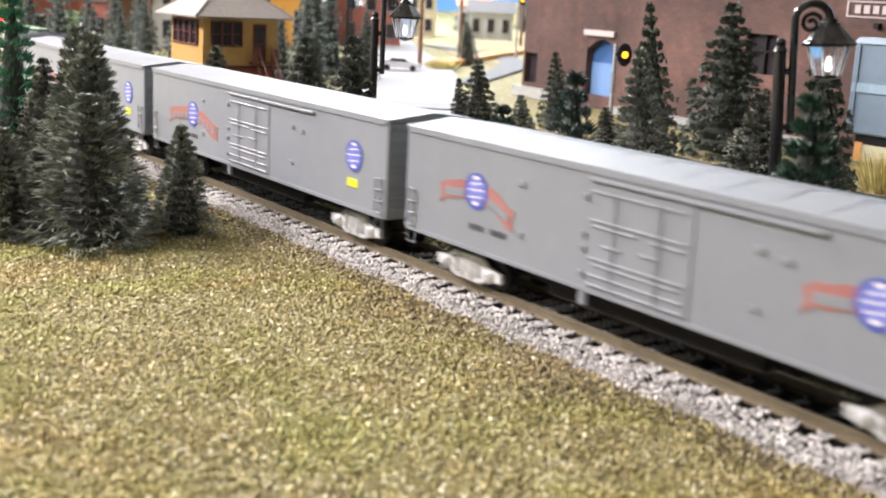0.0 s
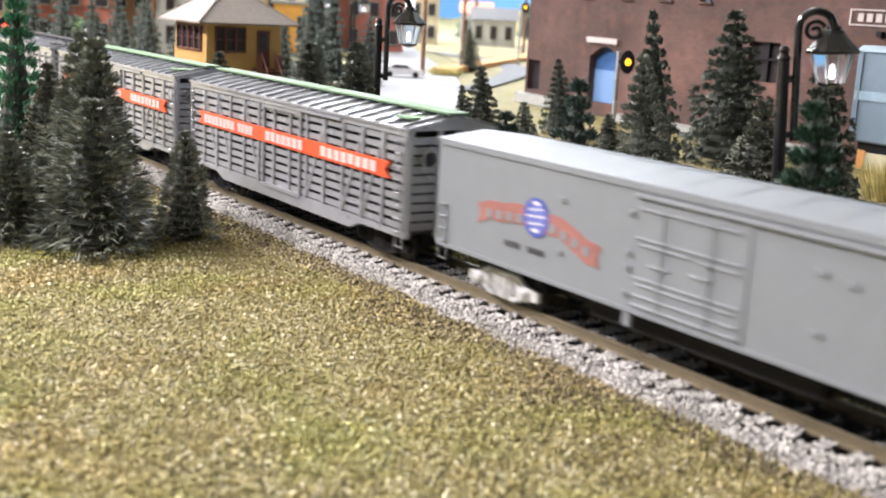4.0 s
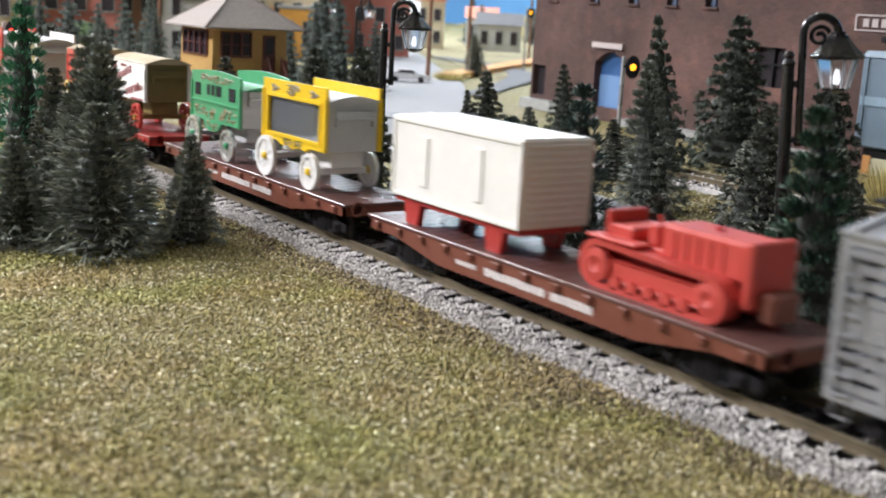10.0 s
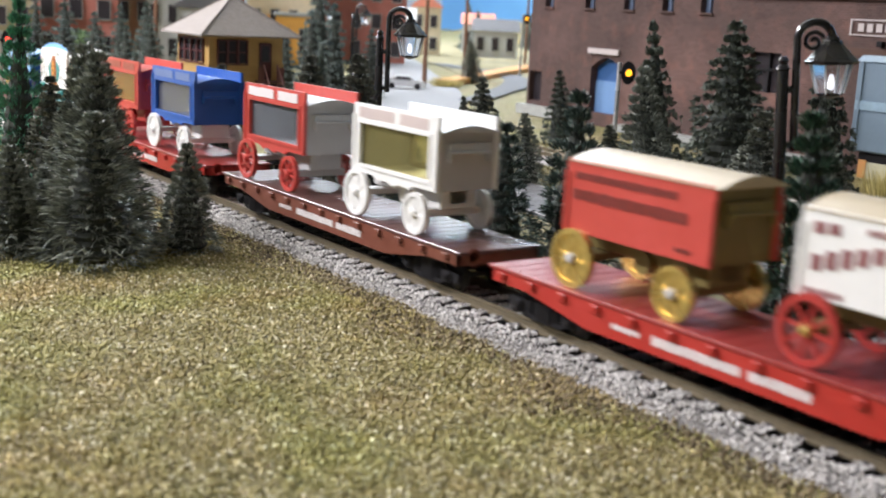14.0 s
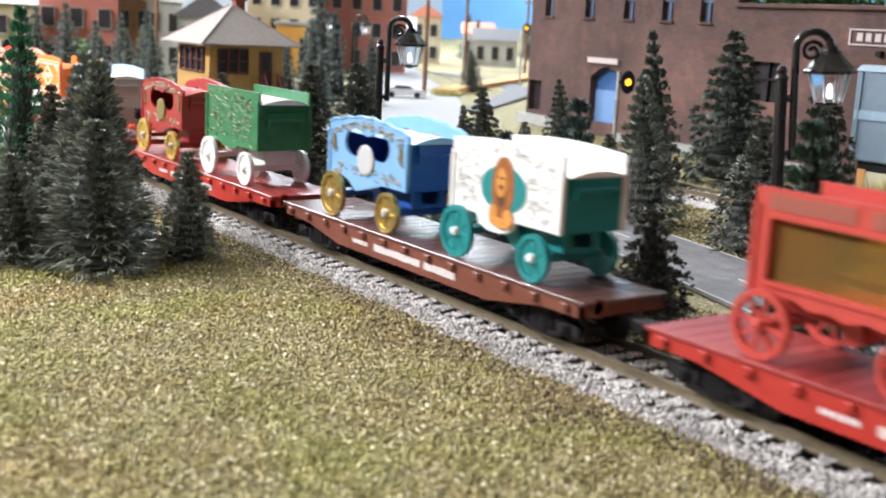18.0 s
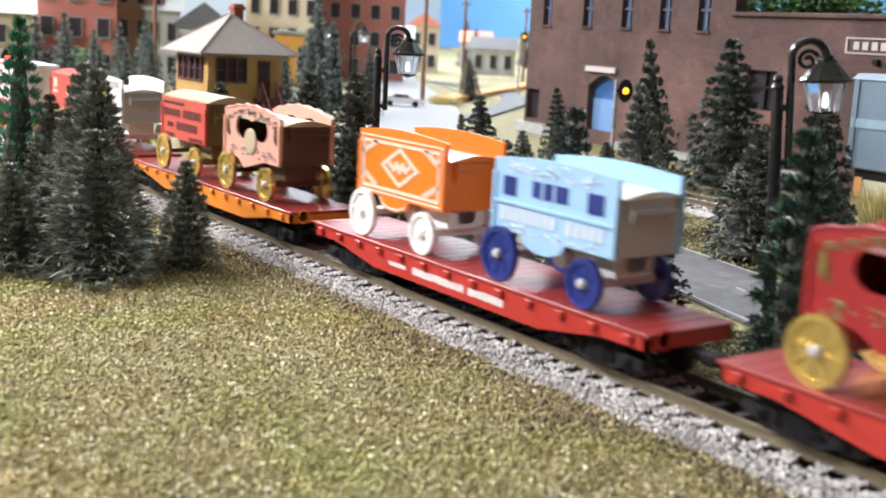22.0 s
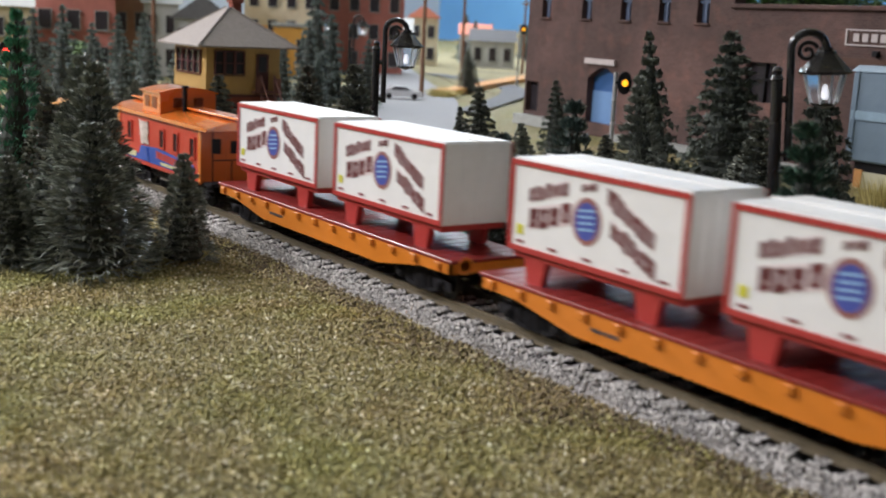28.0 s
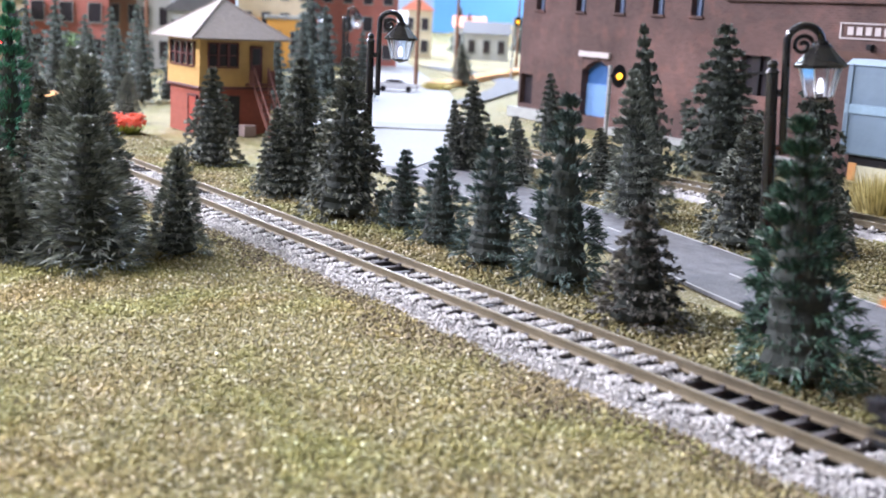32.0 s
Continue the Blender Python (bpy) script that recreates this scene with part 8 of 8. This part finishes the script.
def leafy_tree(x, y, h, r, seed):
    rg = np.random.default_rng(seed)
    t = thing("leafy_tree", "bright green leafy model tree behind the warehouse wing", "tree", "leafy trees", (x, y, GROUND))
    part("trunk", Mesh().tube([(0, 0, 0), (0.002, 0.001, h * 0.4), (0, 0, h * 0.75)], 0.005, 8, 0.002), BARK, t)
    for k in range(4):
        a = k * 1.7 + seed
        part("limb", Mesh().tube([(0.001, 0, h * (0.35 + 0.08 * k)), (r * 0.5 * math.cos(a), r * 0.5 * math.sin(a), h * (0.55 + 0.08 * k))], 0.002, 6, 0.0008), BARK, t)
    n = 2600
    c = rg.normal(0, 1, (26, 3))
    c = c / np.linalg.norm(c, axis=1, keepdims=True) * rg.uniform(0.4, 0.9, (26, 1))
    p = c[rg.integers(0, 26, n)] + rg.normal(0, 0.20, (n, 3))
    p = p * np.array([r, r, h * 0.32]) + np.array([0, 0, h * 0.72])
    cloud("crown", TETRA_V, TETRA_F, p, rg.uniform(0.0012, 0.0030, n), LEAF, seed, 0.6, t)
    return t


for k, (x, y, h, r) in enumerate(((-0.60, 0.80, 0.165, 0.050), (-0.53, 0.83, 0.175, 0.055), (-0.46, 0.80, 0.165, 0.055), (-0.39, 0.83, 0.175, 0.055), (-0.31, 0.81, 0.17, 0.055))):
    leafy_tree(x, y, h, r, 200 + k)


# ---------------------------------------------------------------- pale blue parked rail car, bushes, flower bed
PALECAR = mat("pale_blue_car_side", (0.17, 0.235, 0.30), 0.45, var=0.10, scale=60)
CREAMBAND = mat("cream_car_band", (0.55, 0.52, 0.36), 0.5, var=0.1)


def parked_car():
    t = thing("parked_rail_car", "pale blue rail car with cream lower band parked by the warehouse", "train car", at=(-0.178, 0.444, GROUND))
    L, W = 0.34, 0.030
    part("body", Mesh().box(0, L, 0, W, 0.0200, 0.0800, 0.0012), PALECAR, t)
    part("roof", Mesh().prism([(-0.0006, 0.0800), (W + 0.0006, 0.0800), (W * 0.8, 0.0840), (W * 0.2, 0.0840)], "x", -0.001, L + 0.001), PALECAR, t)
    part("side_band", Mesh().box(0.002, L, -0.0010, 0, 0.0480, 0.0540), mat("grey_blue_stripe", (0.28, 0.40, 0.50), 0.5), t, "grey-blue stripe")
    for k in range(7):
        part("side_post", Mesh().box(0.004 + k * 0.054, 0.0055 + k * 0.054, -0.0012, 0, 0.0200, 0.0800), PALECAR, t)
    part("underframe", Mesh().box(0.006, L - 0.006, 0.004, W - 0.004, 0.0120, 0.0200), BLACK, t)
    part("lower_band", Mesh().box(0.010, L, -0.0006, 0.003, 0.0020, 0.0135, 0.0004), CREAMBAND, t, "cream lower skirt")
    part("rust_post", Mesh().box(0.010, 0.016, -0.0012, 0.0, 0.0030, 0.0150), FENCE, t)
    part("wheel_set", Mesh().cyl("y", (0.05, 0.004, 0.0055), 0.0055, 0.026, 14).cyl("y", (0.08, 0.004, 0.0055), 0.0055, 0.026, 14).cyl("y", (0.26, 0.004, 0.0055), 0.0055, 0.026, 14).cyl("y", (0.29, 0.004, 0.0055), 0.0055, 0.026, 14), BLACK, t)
    return t


parked_car()
STRAW = mat("straw_grass_tuft", (0.34, 0.26, 0.07), 0.8, var=0.3, scale=300, bump=0, second=(0.62, 0.54, 0.24), island=0.8)


def tuft(name, label, x, y, n, r, h, material, seed):
    rg = np.random.default_rng(seed)
    t = thing(name, label, "plant", "", (x, y, GROUND))
    a, d = rg.uniform(0, 6.28, n), r * np.sqrt(rg.uniform(0, 1, n))
    b = np.stack([0.5 * d * np.cos(a), 0.5 * d * np.sin(a), 0 * a], 1)
    q = np.stack([d * np.cos(a), d * np.sin(a), h * rg.uniform(0.45, 1, n)], 1)
    s = np.stack([-np.sin(a), np.cos(a), 0 * a], 1) * 0.0005
    v = np.stack([b - s, b + s, q], 1).reshape(-1, 3)
    fast_mesh("foliage", v, np.arange(3 * n).reshape(-1, 3), material, t)
    return t


tuft("grass_clump", "straw-yellow clump of tall grass beside the second track", -0.080, 0.352, 700, 0.024, 0.026, STRAW, 71)
for gx, gy, gs in ((-0.974, 0.654, 77), (-1.010, 0.690, 78), (-0.945, 0.640, 79)):
    tuft("grass_clump", "yellow clump of dry grass beside the pale street", gx, gy, 500, 0.030, 0.012, STRAW, gs)
tuft("grass_clump", "straw-yellow clump of tall grass beside the second track", -0.050, 0.372, 500, 0.020, 0.020, STRAW, 72)
LIME = mat("lime_leaves", (0.16, 0.24, 0.03), 0.7, var=0.3, scale=300, bump=0, second=(0.42, 0.46, 0.10), island=0.7)
POPPY = mat("orange_red_petals", (0.75, 0.10, 0.04), 0.6, var=0.2, scale=300, bump=0, island=0.5)
bed_ = tuft("flower_bed", "bed of orange-red flowers over lime leaves by the tower", -0.530, 0.068, 900, 0.022, 0.009, LIME, 73)
rg = np.random.default_rng(74)
a, d = rg.uniform(0, 6.28, 420), 0.018 * np.sqrt(rg.uniform(0, 1, 420))
cloud("blossom_mass", OCTA_V, OCTA_F, np.stack([d * np.cos(a), d * np.sin(a), rg.uniform(0.007, 0.0145, 420)], 1), rg.uniform(0.0008, 0.0016, 420), POPPY, 75, 1.0, bed_)
barrow = thing("orange_awning", "small orange awning among the trees", "awning", at=(-0.640, 0.045, GROUND))
part("canopy", Mesh().prism([(-0.010, 0.016), (0.010, 0.021), (0.010, 0.0225), (-0.010, 0.0175)], "x", -0.012, 0.012), FENCE, barrow)
for px_ in (-0.010, 0.010):
    part("pole", Mesh().cyl("z", (px_, 0, 0), 0.0006, 0.019, 6), BLACK, barrow)

# ---------------------------------------------------------------- signals
AMBER = mat("glowing_amber_lens", (0.9, 0.5, 0.05), 0.3, emit=((1.0, 0.42, 0.02), 3.2))
REDLENS = mat("glowing_red_lens", (0.9, 0.05, 0.05), 0.3, emit=((1.0, 0.04, 0.03), 9.0))


def searchlight_signal(label, lens, pole_h, x, y, turn, disc=0.0060):
    t = thing("railway_signal", label, "signal", "railway signals", (x, y, GROUND))
    t.rotation_euler = (0, 0, radians(turn))
    part("base", Mesh().box(-0.004, 0.004, -0.004, 0.004, 0, 0.004, 0.0005), STONE, t)
    part("mast", Mesh().cyl("z", (0, 0, 0.004), 0.0016, pole_h, 10), SILVERPL, t, "silver grey mast")
    part("target", Mesh().prism(oval(0.006, pole_h - 0.003, disc * 0.85, disc * 1.35, 22), "y", -0.004, -0.0028), BLACK, t, "black target board")
    part("arm", Mesh().box(0, 0.006, -0.0030, -0.0016, pole_h - 0.004, pole_h - 0.002), BLACK, t)
    part("lens", Mesh().lathe([(0.0024, -0.0040), (0.0022, -0.0052), (0.0010, -0.0058), (0.0002, -0.0060)], 14, (0.006, 0, pole_h - 0.003), "y"), lens, t, "lit signal lens", smooth=True)
    part("hood", Mesh().ring(oval(0.006, pole_h - 0.003, 0.0030, 0.0030, 14), oval(0.006, pole_h - 0.003, 0.0026, 0.0026, 14), "y", -0.0085, -0.0040), BLACK, t)
    return t


searchlight_signal("silver-masted railway signal showing amber", AMBER, 0.066, -0.295, 0.337, 55)
searchlight_signal("distant railway signal showing amber", AMBER, 0.096, -1.182, 0.948, 52)
searchlight_signal("railway signal showing red among the firs", REDLENS, 0.064, -0.613, -0.004, 70)

# ---------------------------------------------------------------- cars, poles
CARSILVER = mat("silver_car_body", (0.70, 0.71, 0.73), 0.3, metal=0.2, coat=0.5)


def motor_car(x, y, turn, body_m, label):
    t = thing("motor_car", label, "car", "", (x, y, GROUND + 0.0026))
    t.rotation_euler = (0, 0, radians(turn))
    prof = [(-0.0250, 0.0030), (0.0250, 0.0030), (0.0256, 0.0075), (0.0235, 0.0095), (0.0120, 0.0105), (0.0060, 0.0152), (-0.0090, 0.0155), (-0.0165, 0.0112), (-0.0245, 0.0100), (-0.0256, 0.0070)]
    b = part("body", Mesh().prism(prof, "y", -0.0100, 0.0100), body_m, t)
    for s in (-1, 1):
        part("side_window", Mesh().prism([(-0.0140, 0.0112), (0.0095, 0.0108), (0.0050, 0.0146), (-0.0088, 0.0148)], "y", s * 0.0100, s * 0.0102), PANE, t)
        for wx in (-0.0155, 0.0160):
            part("wheel", Mesh().lathe([(0.0004, -0.0012), (0.0036, -0.0010), (0.0036, 0.0010), (0.0004, 0.0012)], 14, (wx, s * 0.0095, 0.0036), "y"), BLACK, t)
    part("windscreen", Mesh().add([(0.0124, -0.0085, 0.0108), (0.0124, 0.0085, 0.0108), (0.0066, 0.0080, 0.0151), (0.0066, -0.0080, 0.0151)], [(0, 1, 2, 3)]), PANE, t)
    part("bumper", Mesh().box(0.0250, 0.0268, -0.0098, 0.0098, 0.0032, 0.0052, 0.0004).box(-0.0268, -0.0250, -0.0098, 0.0098, 0.0032, 0.0052, 0.0004), SILVERPL, t)
    for s in (-1, 1):
        part("headlight", Mesh().cyl("x", (0.0252, s * 0.0070, 0.0070), 0.0016, 0.0008, 10), WHITE, t)
    return t


motor_car(-0.905, 0.548, 60, CARSILVER, "silver saloon car on the pale street")
motor_car(-0.455, 0.335, 100, mat("dark_grey_car", (0.10, 0.10, 0.11), 0.35), "small dark grey car by the crossing").scale = (0.55, 0.7, 0.7)
POLEBROWN = mat("brown_pole_wood", (0.20, 0.10, 0.06), 0.8, var=0.2)


def utility_pole(x, y, h):
    t = thing("utility_pole", "brown wooden utility pole with cross-arm", "pole", "utility poles", (x, y, GROUND))
    part("pole", Mesh().cyl("z", (0, 0, 0), 0.0030, h, 8, 0.0022), POLEBROWN, t)
    part("cross_arm", Mesh().box(-0.012, 0.012, -0.0012, 0.0012, h - 0.010, h - 0.007), POLEBROWN, t)
    for k in (-0.010, -0.004, 0.004, 0.010):
        part("insulator", Mesh().cyl("z", (k, 0, h - 0.007), 0.0007, 0.0022, 6), STONE, t)
    return t


for x, y, h in ((-0.94, 0.601, 0.165), (-1.048, 0.282, 0.165), (-1.30, 0.92, 0.15), (-1.55, 1.25, 0.15)):
    utility_pole(x, y, h)

# ---------------------------------------------------------------- the town beyond
CREAMWALL = mat("cream_stucco", (0.66, 0.58, 0.42), 0.7, var=0.12, scale=80)
# Brick colours lifted and less saturated: the haze over the town put into them.
BRICKRED = mat("town_red_brick", (0.40, 0.140, 0.11), 0.7, var=0.2, scale=120)
BRICKBROWN = mat("town_brown_brick", (0.34, 0.19, 0.125), 0.7, var=0.2, scale=120)
GREYWALL = mat("grey_white_siding", (0.52, 0.53, 0.52), 0.6, var=0.1, scale=100)
DARKROOF = mat("dark_slate_roof", (0.13, 0.13, 0.14), 0.7, var=0.2)
YELLOWSHOP = mat("orange_yellow_shop", (0.74, 0.38, 0.08), 0.6, var=0.1)
PINKROOF = mat("salmon_roof", (0.70, 0.25, 0.17), 0.7, var=0.1)
OLIVEWALL = mat("olive_tan_wall", (0.42, 0.36, 0.24), 0.7, var=0.1)


def town_house(name, label, x, y, turn, w, depth, z1, wall_m, roof_m, cols, rows, roof="flat", trim_m=None, ground_m=None):
    """A town building: storeys with framed windows, cornice or pitched roof; its front faces the street."""
    t = thing(name, label, "building", "town buildings", (x, y, GROUND))
    t.rotation_euler = (0, 0, radians(turn))
    trim_m = trim_m or STONE
    part("wall", Mesh().box(-w / 2, w / 2, 0, depth, 0, z1), wall_m, t)
    if ground_m:
        part("shop_front", Mesh().box(-w / 2 - 0.001, w / 2 + 0.001, -0.002, 0.004, 0, z1 * 0.30), ground_m, t)
    cw, rh = w / cols, (z1 * 0.92) / rows
    for r in range(rows):
        for c in range(cols):
            xa, za = -w / 2 + cw * (c + 0.28), rh * (r + 0.30)
            wn = part("window", Mesh().box(xa, xa + cw * 0.44, -0.0034, -0.0002, za, za + rh * 0.52), PANE, t)
            part("window_frame", Mesh().ring([(xa - 0.001, za - 0.0015), (xa + cw * 0.44 + 0.001, za - 0.0015), (xa + cw * 0.44 + 0.001, za + rh * 0.52 + 0.001), (xa - 0.001, za + rh * 0.52 + 0.001)], [(xa, za), (xa + cw * 0.44, za), (xa + cw * 0.44, za + rh * 0.52), (xa, za + rh * 0.52)], "y", -0.0042, 0.0), trim_m, wn)
    if roof == "flat":
        part("cornice", Mesh().box(-w / 2 - 0.004, w / 2 + 0.004, -0.005, depth + 0.002, z1, z1 + 0.006, 0.0008), trim_m, t)
    elif roof == "gable":
        part("roof", Mesh().prism([(-0.006, z1), (depth + 0.006, z1), (depth / 2, z1 + depth * 0.45)], "x", -w / 2 - 0.005, w / 2 + 0.005), roof_m, t)
    elif roof == "front":
        part("roof", Mesh().prism([(-w / 2 - 0.006, z1), (w / 2 + 0.006, z1), (0, z1 + w * 0.42)], "y", -0.006, depth + 0.006), roof_m, t)
    return t


town_house("cream_house", "cream stucco house with pale grey roof", -1.241, 0.150, 76, 0.080, 0.08, 0.092, OLIVEWALL, GREYWALL, 3, 2, "gable")
town_house("brick_block", "tall red brick town block with large windows", -1.316, 0.268, 73, 0.112, 0.10, 0.215, BRICKRED, STONE, 3, 4)
town_house("brick_block", "tall brown brick town block", -1.345, 0.372, 71, 0.070, 0.10, 0.215, BRICKBROWN, STONE, 3, 4)
town_house("grey_house", "grey-white timber house with dark pointed gable", -1.309, 0.455, 68, 0.085, 0.09, 0.085, GREYWALL, DARKROOF, 3, 2, "front")
town_house("grey_house", "grey-white timber house with pale roof", -1.330, 0.400, 68, 0.050, 0.07, 0.105, GREYWALL, GREYWALL, 2, 2, "gable")
town_house("apartment_house", "cream apartment house with rows of windows", -1.481, 0.670, 64, 0.125, 0.10, 0.260, CREAMWALL, STONE, 4, 5, ground_m=YELLOWSHOP)
town_house("shop", "small orange-yellow corner shop", -1.384, 0.640, 63, 0.060, 0.05, 0.078, YELLOWSHOP, STONE, 2, 1)
town_house("brick_block", "red brick town block with dark windows", -1.505, 0.825, 60, 0.178, 0.12, 0.260, BRICKRED, STONE, 5, 5)
town_house("church", "pale town church with pointed roof", -1.857, 1.208, 56, 0.067, 0.09, 0.105, CREAMWALL, PINKROOF, 2, 2, "front")
town_house("cottage", "pale cottage with salmon roof", -2.034, 1.480, 54, 0.075, 0.06, 0.070, GREYWALL, PINKROOF, 3, 1, "gable")
town_house("cottage", "pale green cottage at the edge of the town", -1.70, 1.02, 56, 0.09, 0.06, 0.075, mat("pale_green_wall", (0.50, 0.60, 0.50), 0.7), GREYWALL, 3, 1, "gable")
town_house("cottage", "white cottage with grey roof", -1.80, 1.36, 54, 0.10, 0.06, 0.060, GREYWALL, DARKROOF, 3, 1, "gable")

# wooded hill in front of the painted sky
HILL = mat("autumn_hill", (0.20, 0.15, 0.05), 0.9, var=0.4, scale=30, bump=0.6, second=(0.46, 0.34, 0.12))
hill = tagged(grid_sheet("hill", -4.6, -1.2, 1.6, 3.3, 60, 40, lambda x, y: GROUND - 0.004 + 0.20 * max(0.0, min(1.0, (y + 0.55 * (x + 2.2) - 1.85) / 0.9)) * (0.8 + 0.25 * noise.noise((x * 4, y * 4, 3))), HILL), "low wooded autumn-coloured hill", "hill", kind="structure")
for k in range(34):
    rr = random.Random(300 + k)
    x, y = rr.uniform(-2.7, -1.6), rr.uniform(1.35, 2.5)
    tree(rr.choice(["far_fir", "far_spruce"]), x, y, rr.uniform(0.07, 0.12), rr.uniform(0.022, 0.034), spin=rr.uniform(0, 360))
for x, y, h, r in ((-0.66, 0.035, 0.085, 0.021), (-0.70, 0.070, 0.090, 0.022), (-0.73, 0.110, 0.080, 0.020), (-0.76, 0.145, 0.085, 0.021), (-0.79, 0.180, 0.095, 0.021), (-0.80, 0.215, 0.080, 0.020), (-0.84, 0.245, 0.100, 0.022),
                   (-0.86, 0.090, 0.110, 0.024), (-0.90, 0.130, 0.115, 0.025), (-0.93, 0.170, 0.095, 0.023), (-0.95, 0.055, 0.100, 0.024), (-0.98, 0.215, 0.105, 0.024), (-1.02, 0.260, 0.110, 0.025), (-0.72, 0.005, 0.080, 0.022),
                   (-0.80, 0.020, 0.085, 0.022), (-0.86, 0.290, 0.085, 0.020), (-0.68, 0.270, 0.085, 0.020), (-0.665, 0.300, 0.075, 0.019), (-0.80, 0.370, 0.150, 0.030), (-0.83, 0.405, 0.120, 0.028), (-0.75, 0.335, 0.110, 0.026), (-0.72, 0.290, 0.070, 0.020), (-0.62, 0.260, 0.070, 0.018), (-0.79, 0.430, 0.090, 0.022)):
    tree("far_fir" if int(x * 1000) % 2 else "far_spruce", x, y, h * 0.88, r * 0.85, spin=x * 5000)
bush = thing("round_bush", "round clipped green bush before the brick block", "bush", at=(-1.13, 0.215, GROUND))
rg = np.random.default_rng(90)
p = rg.normal(0, 1, (1500, 3))
p = p / np.linalg.norm(p, axis=1, keepdims=True) * rg.uniform(0.7, 1.05, (1500, 1)) ** 0.5 * np.array([0.026, 0.026, 0.024]) + np.array([0, 0, 0.030])
cloud("crown", TETRA_V, TETRA_F, p, rg.uniform(0.001, 0.0022, 1500), mat("dull_green_bush", (0.05, 0.10, 0.035), 0.8, var=0.4, scale=200, bump=0, second=(0.11, 0.17, 0.07), island=0.7), 91, 0.8, bush)
part("trunk", Mesh().cyl("z", (0, 0, 0), 0.003, 0.03, 8), BARK, bush)


# ---------------------------------------------------------------- motion
def motions():
    for ob, s, y, z in MOVERS:
        walk(ob, [(t, pose(s + a, y, z)) for t, a in ADVANCE])


motions()
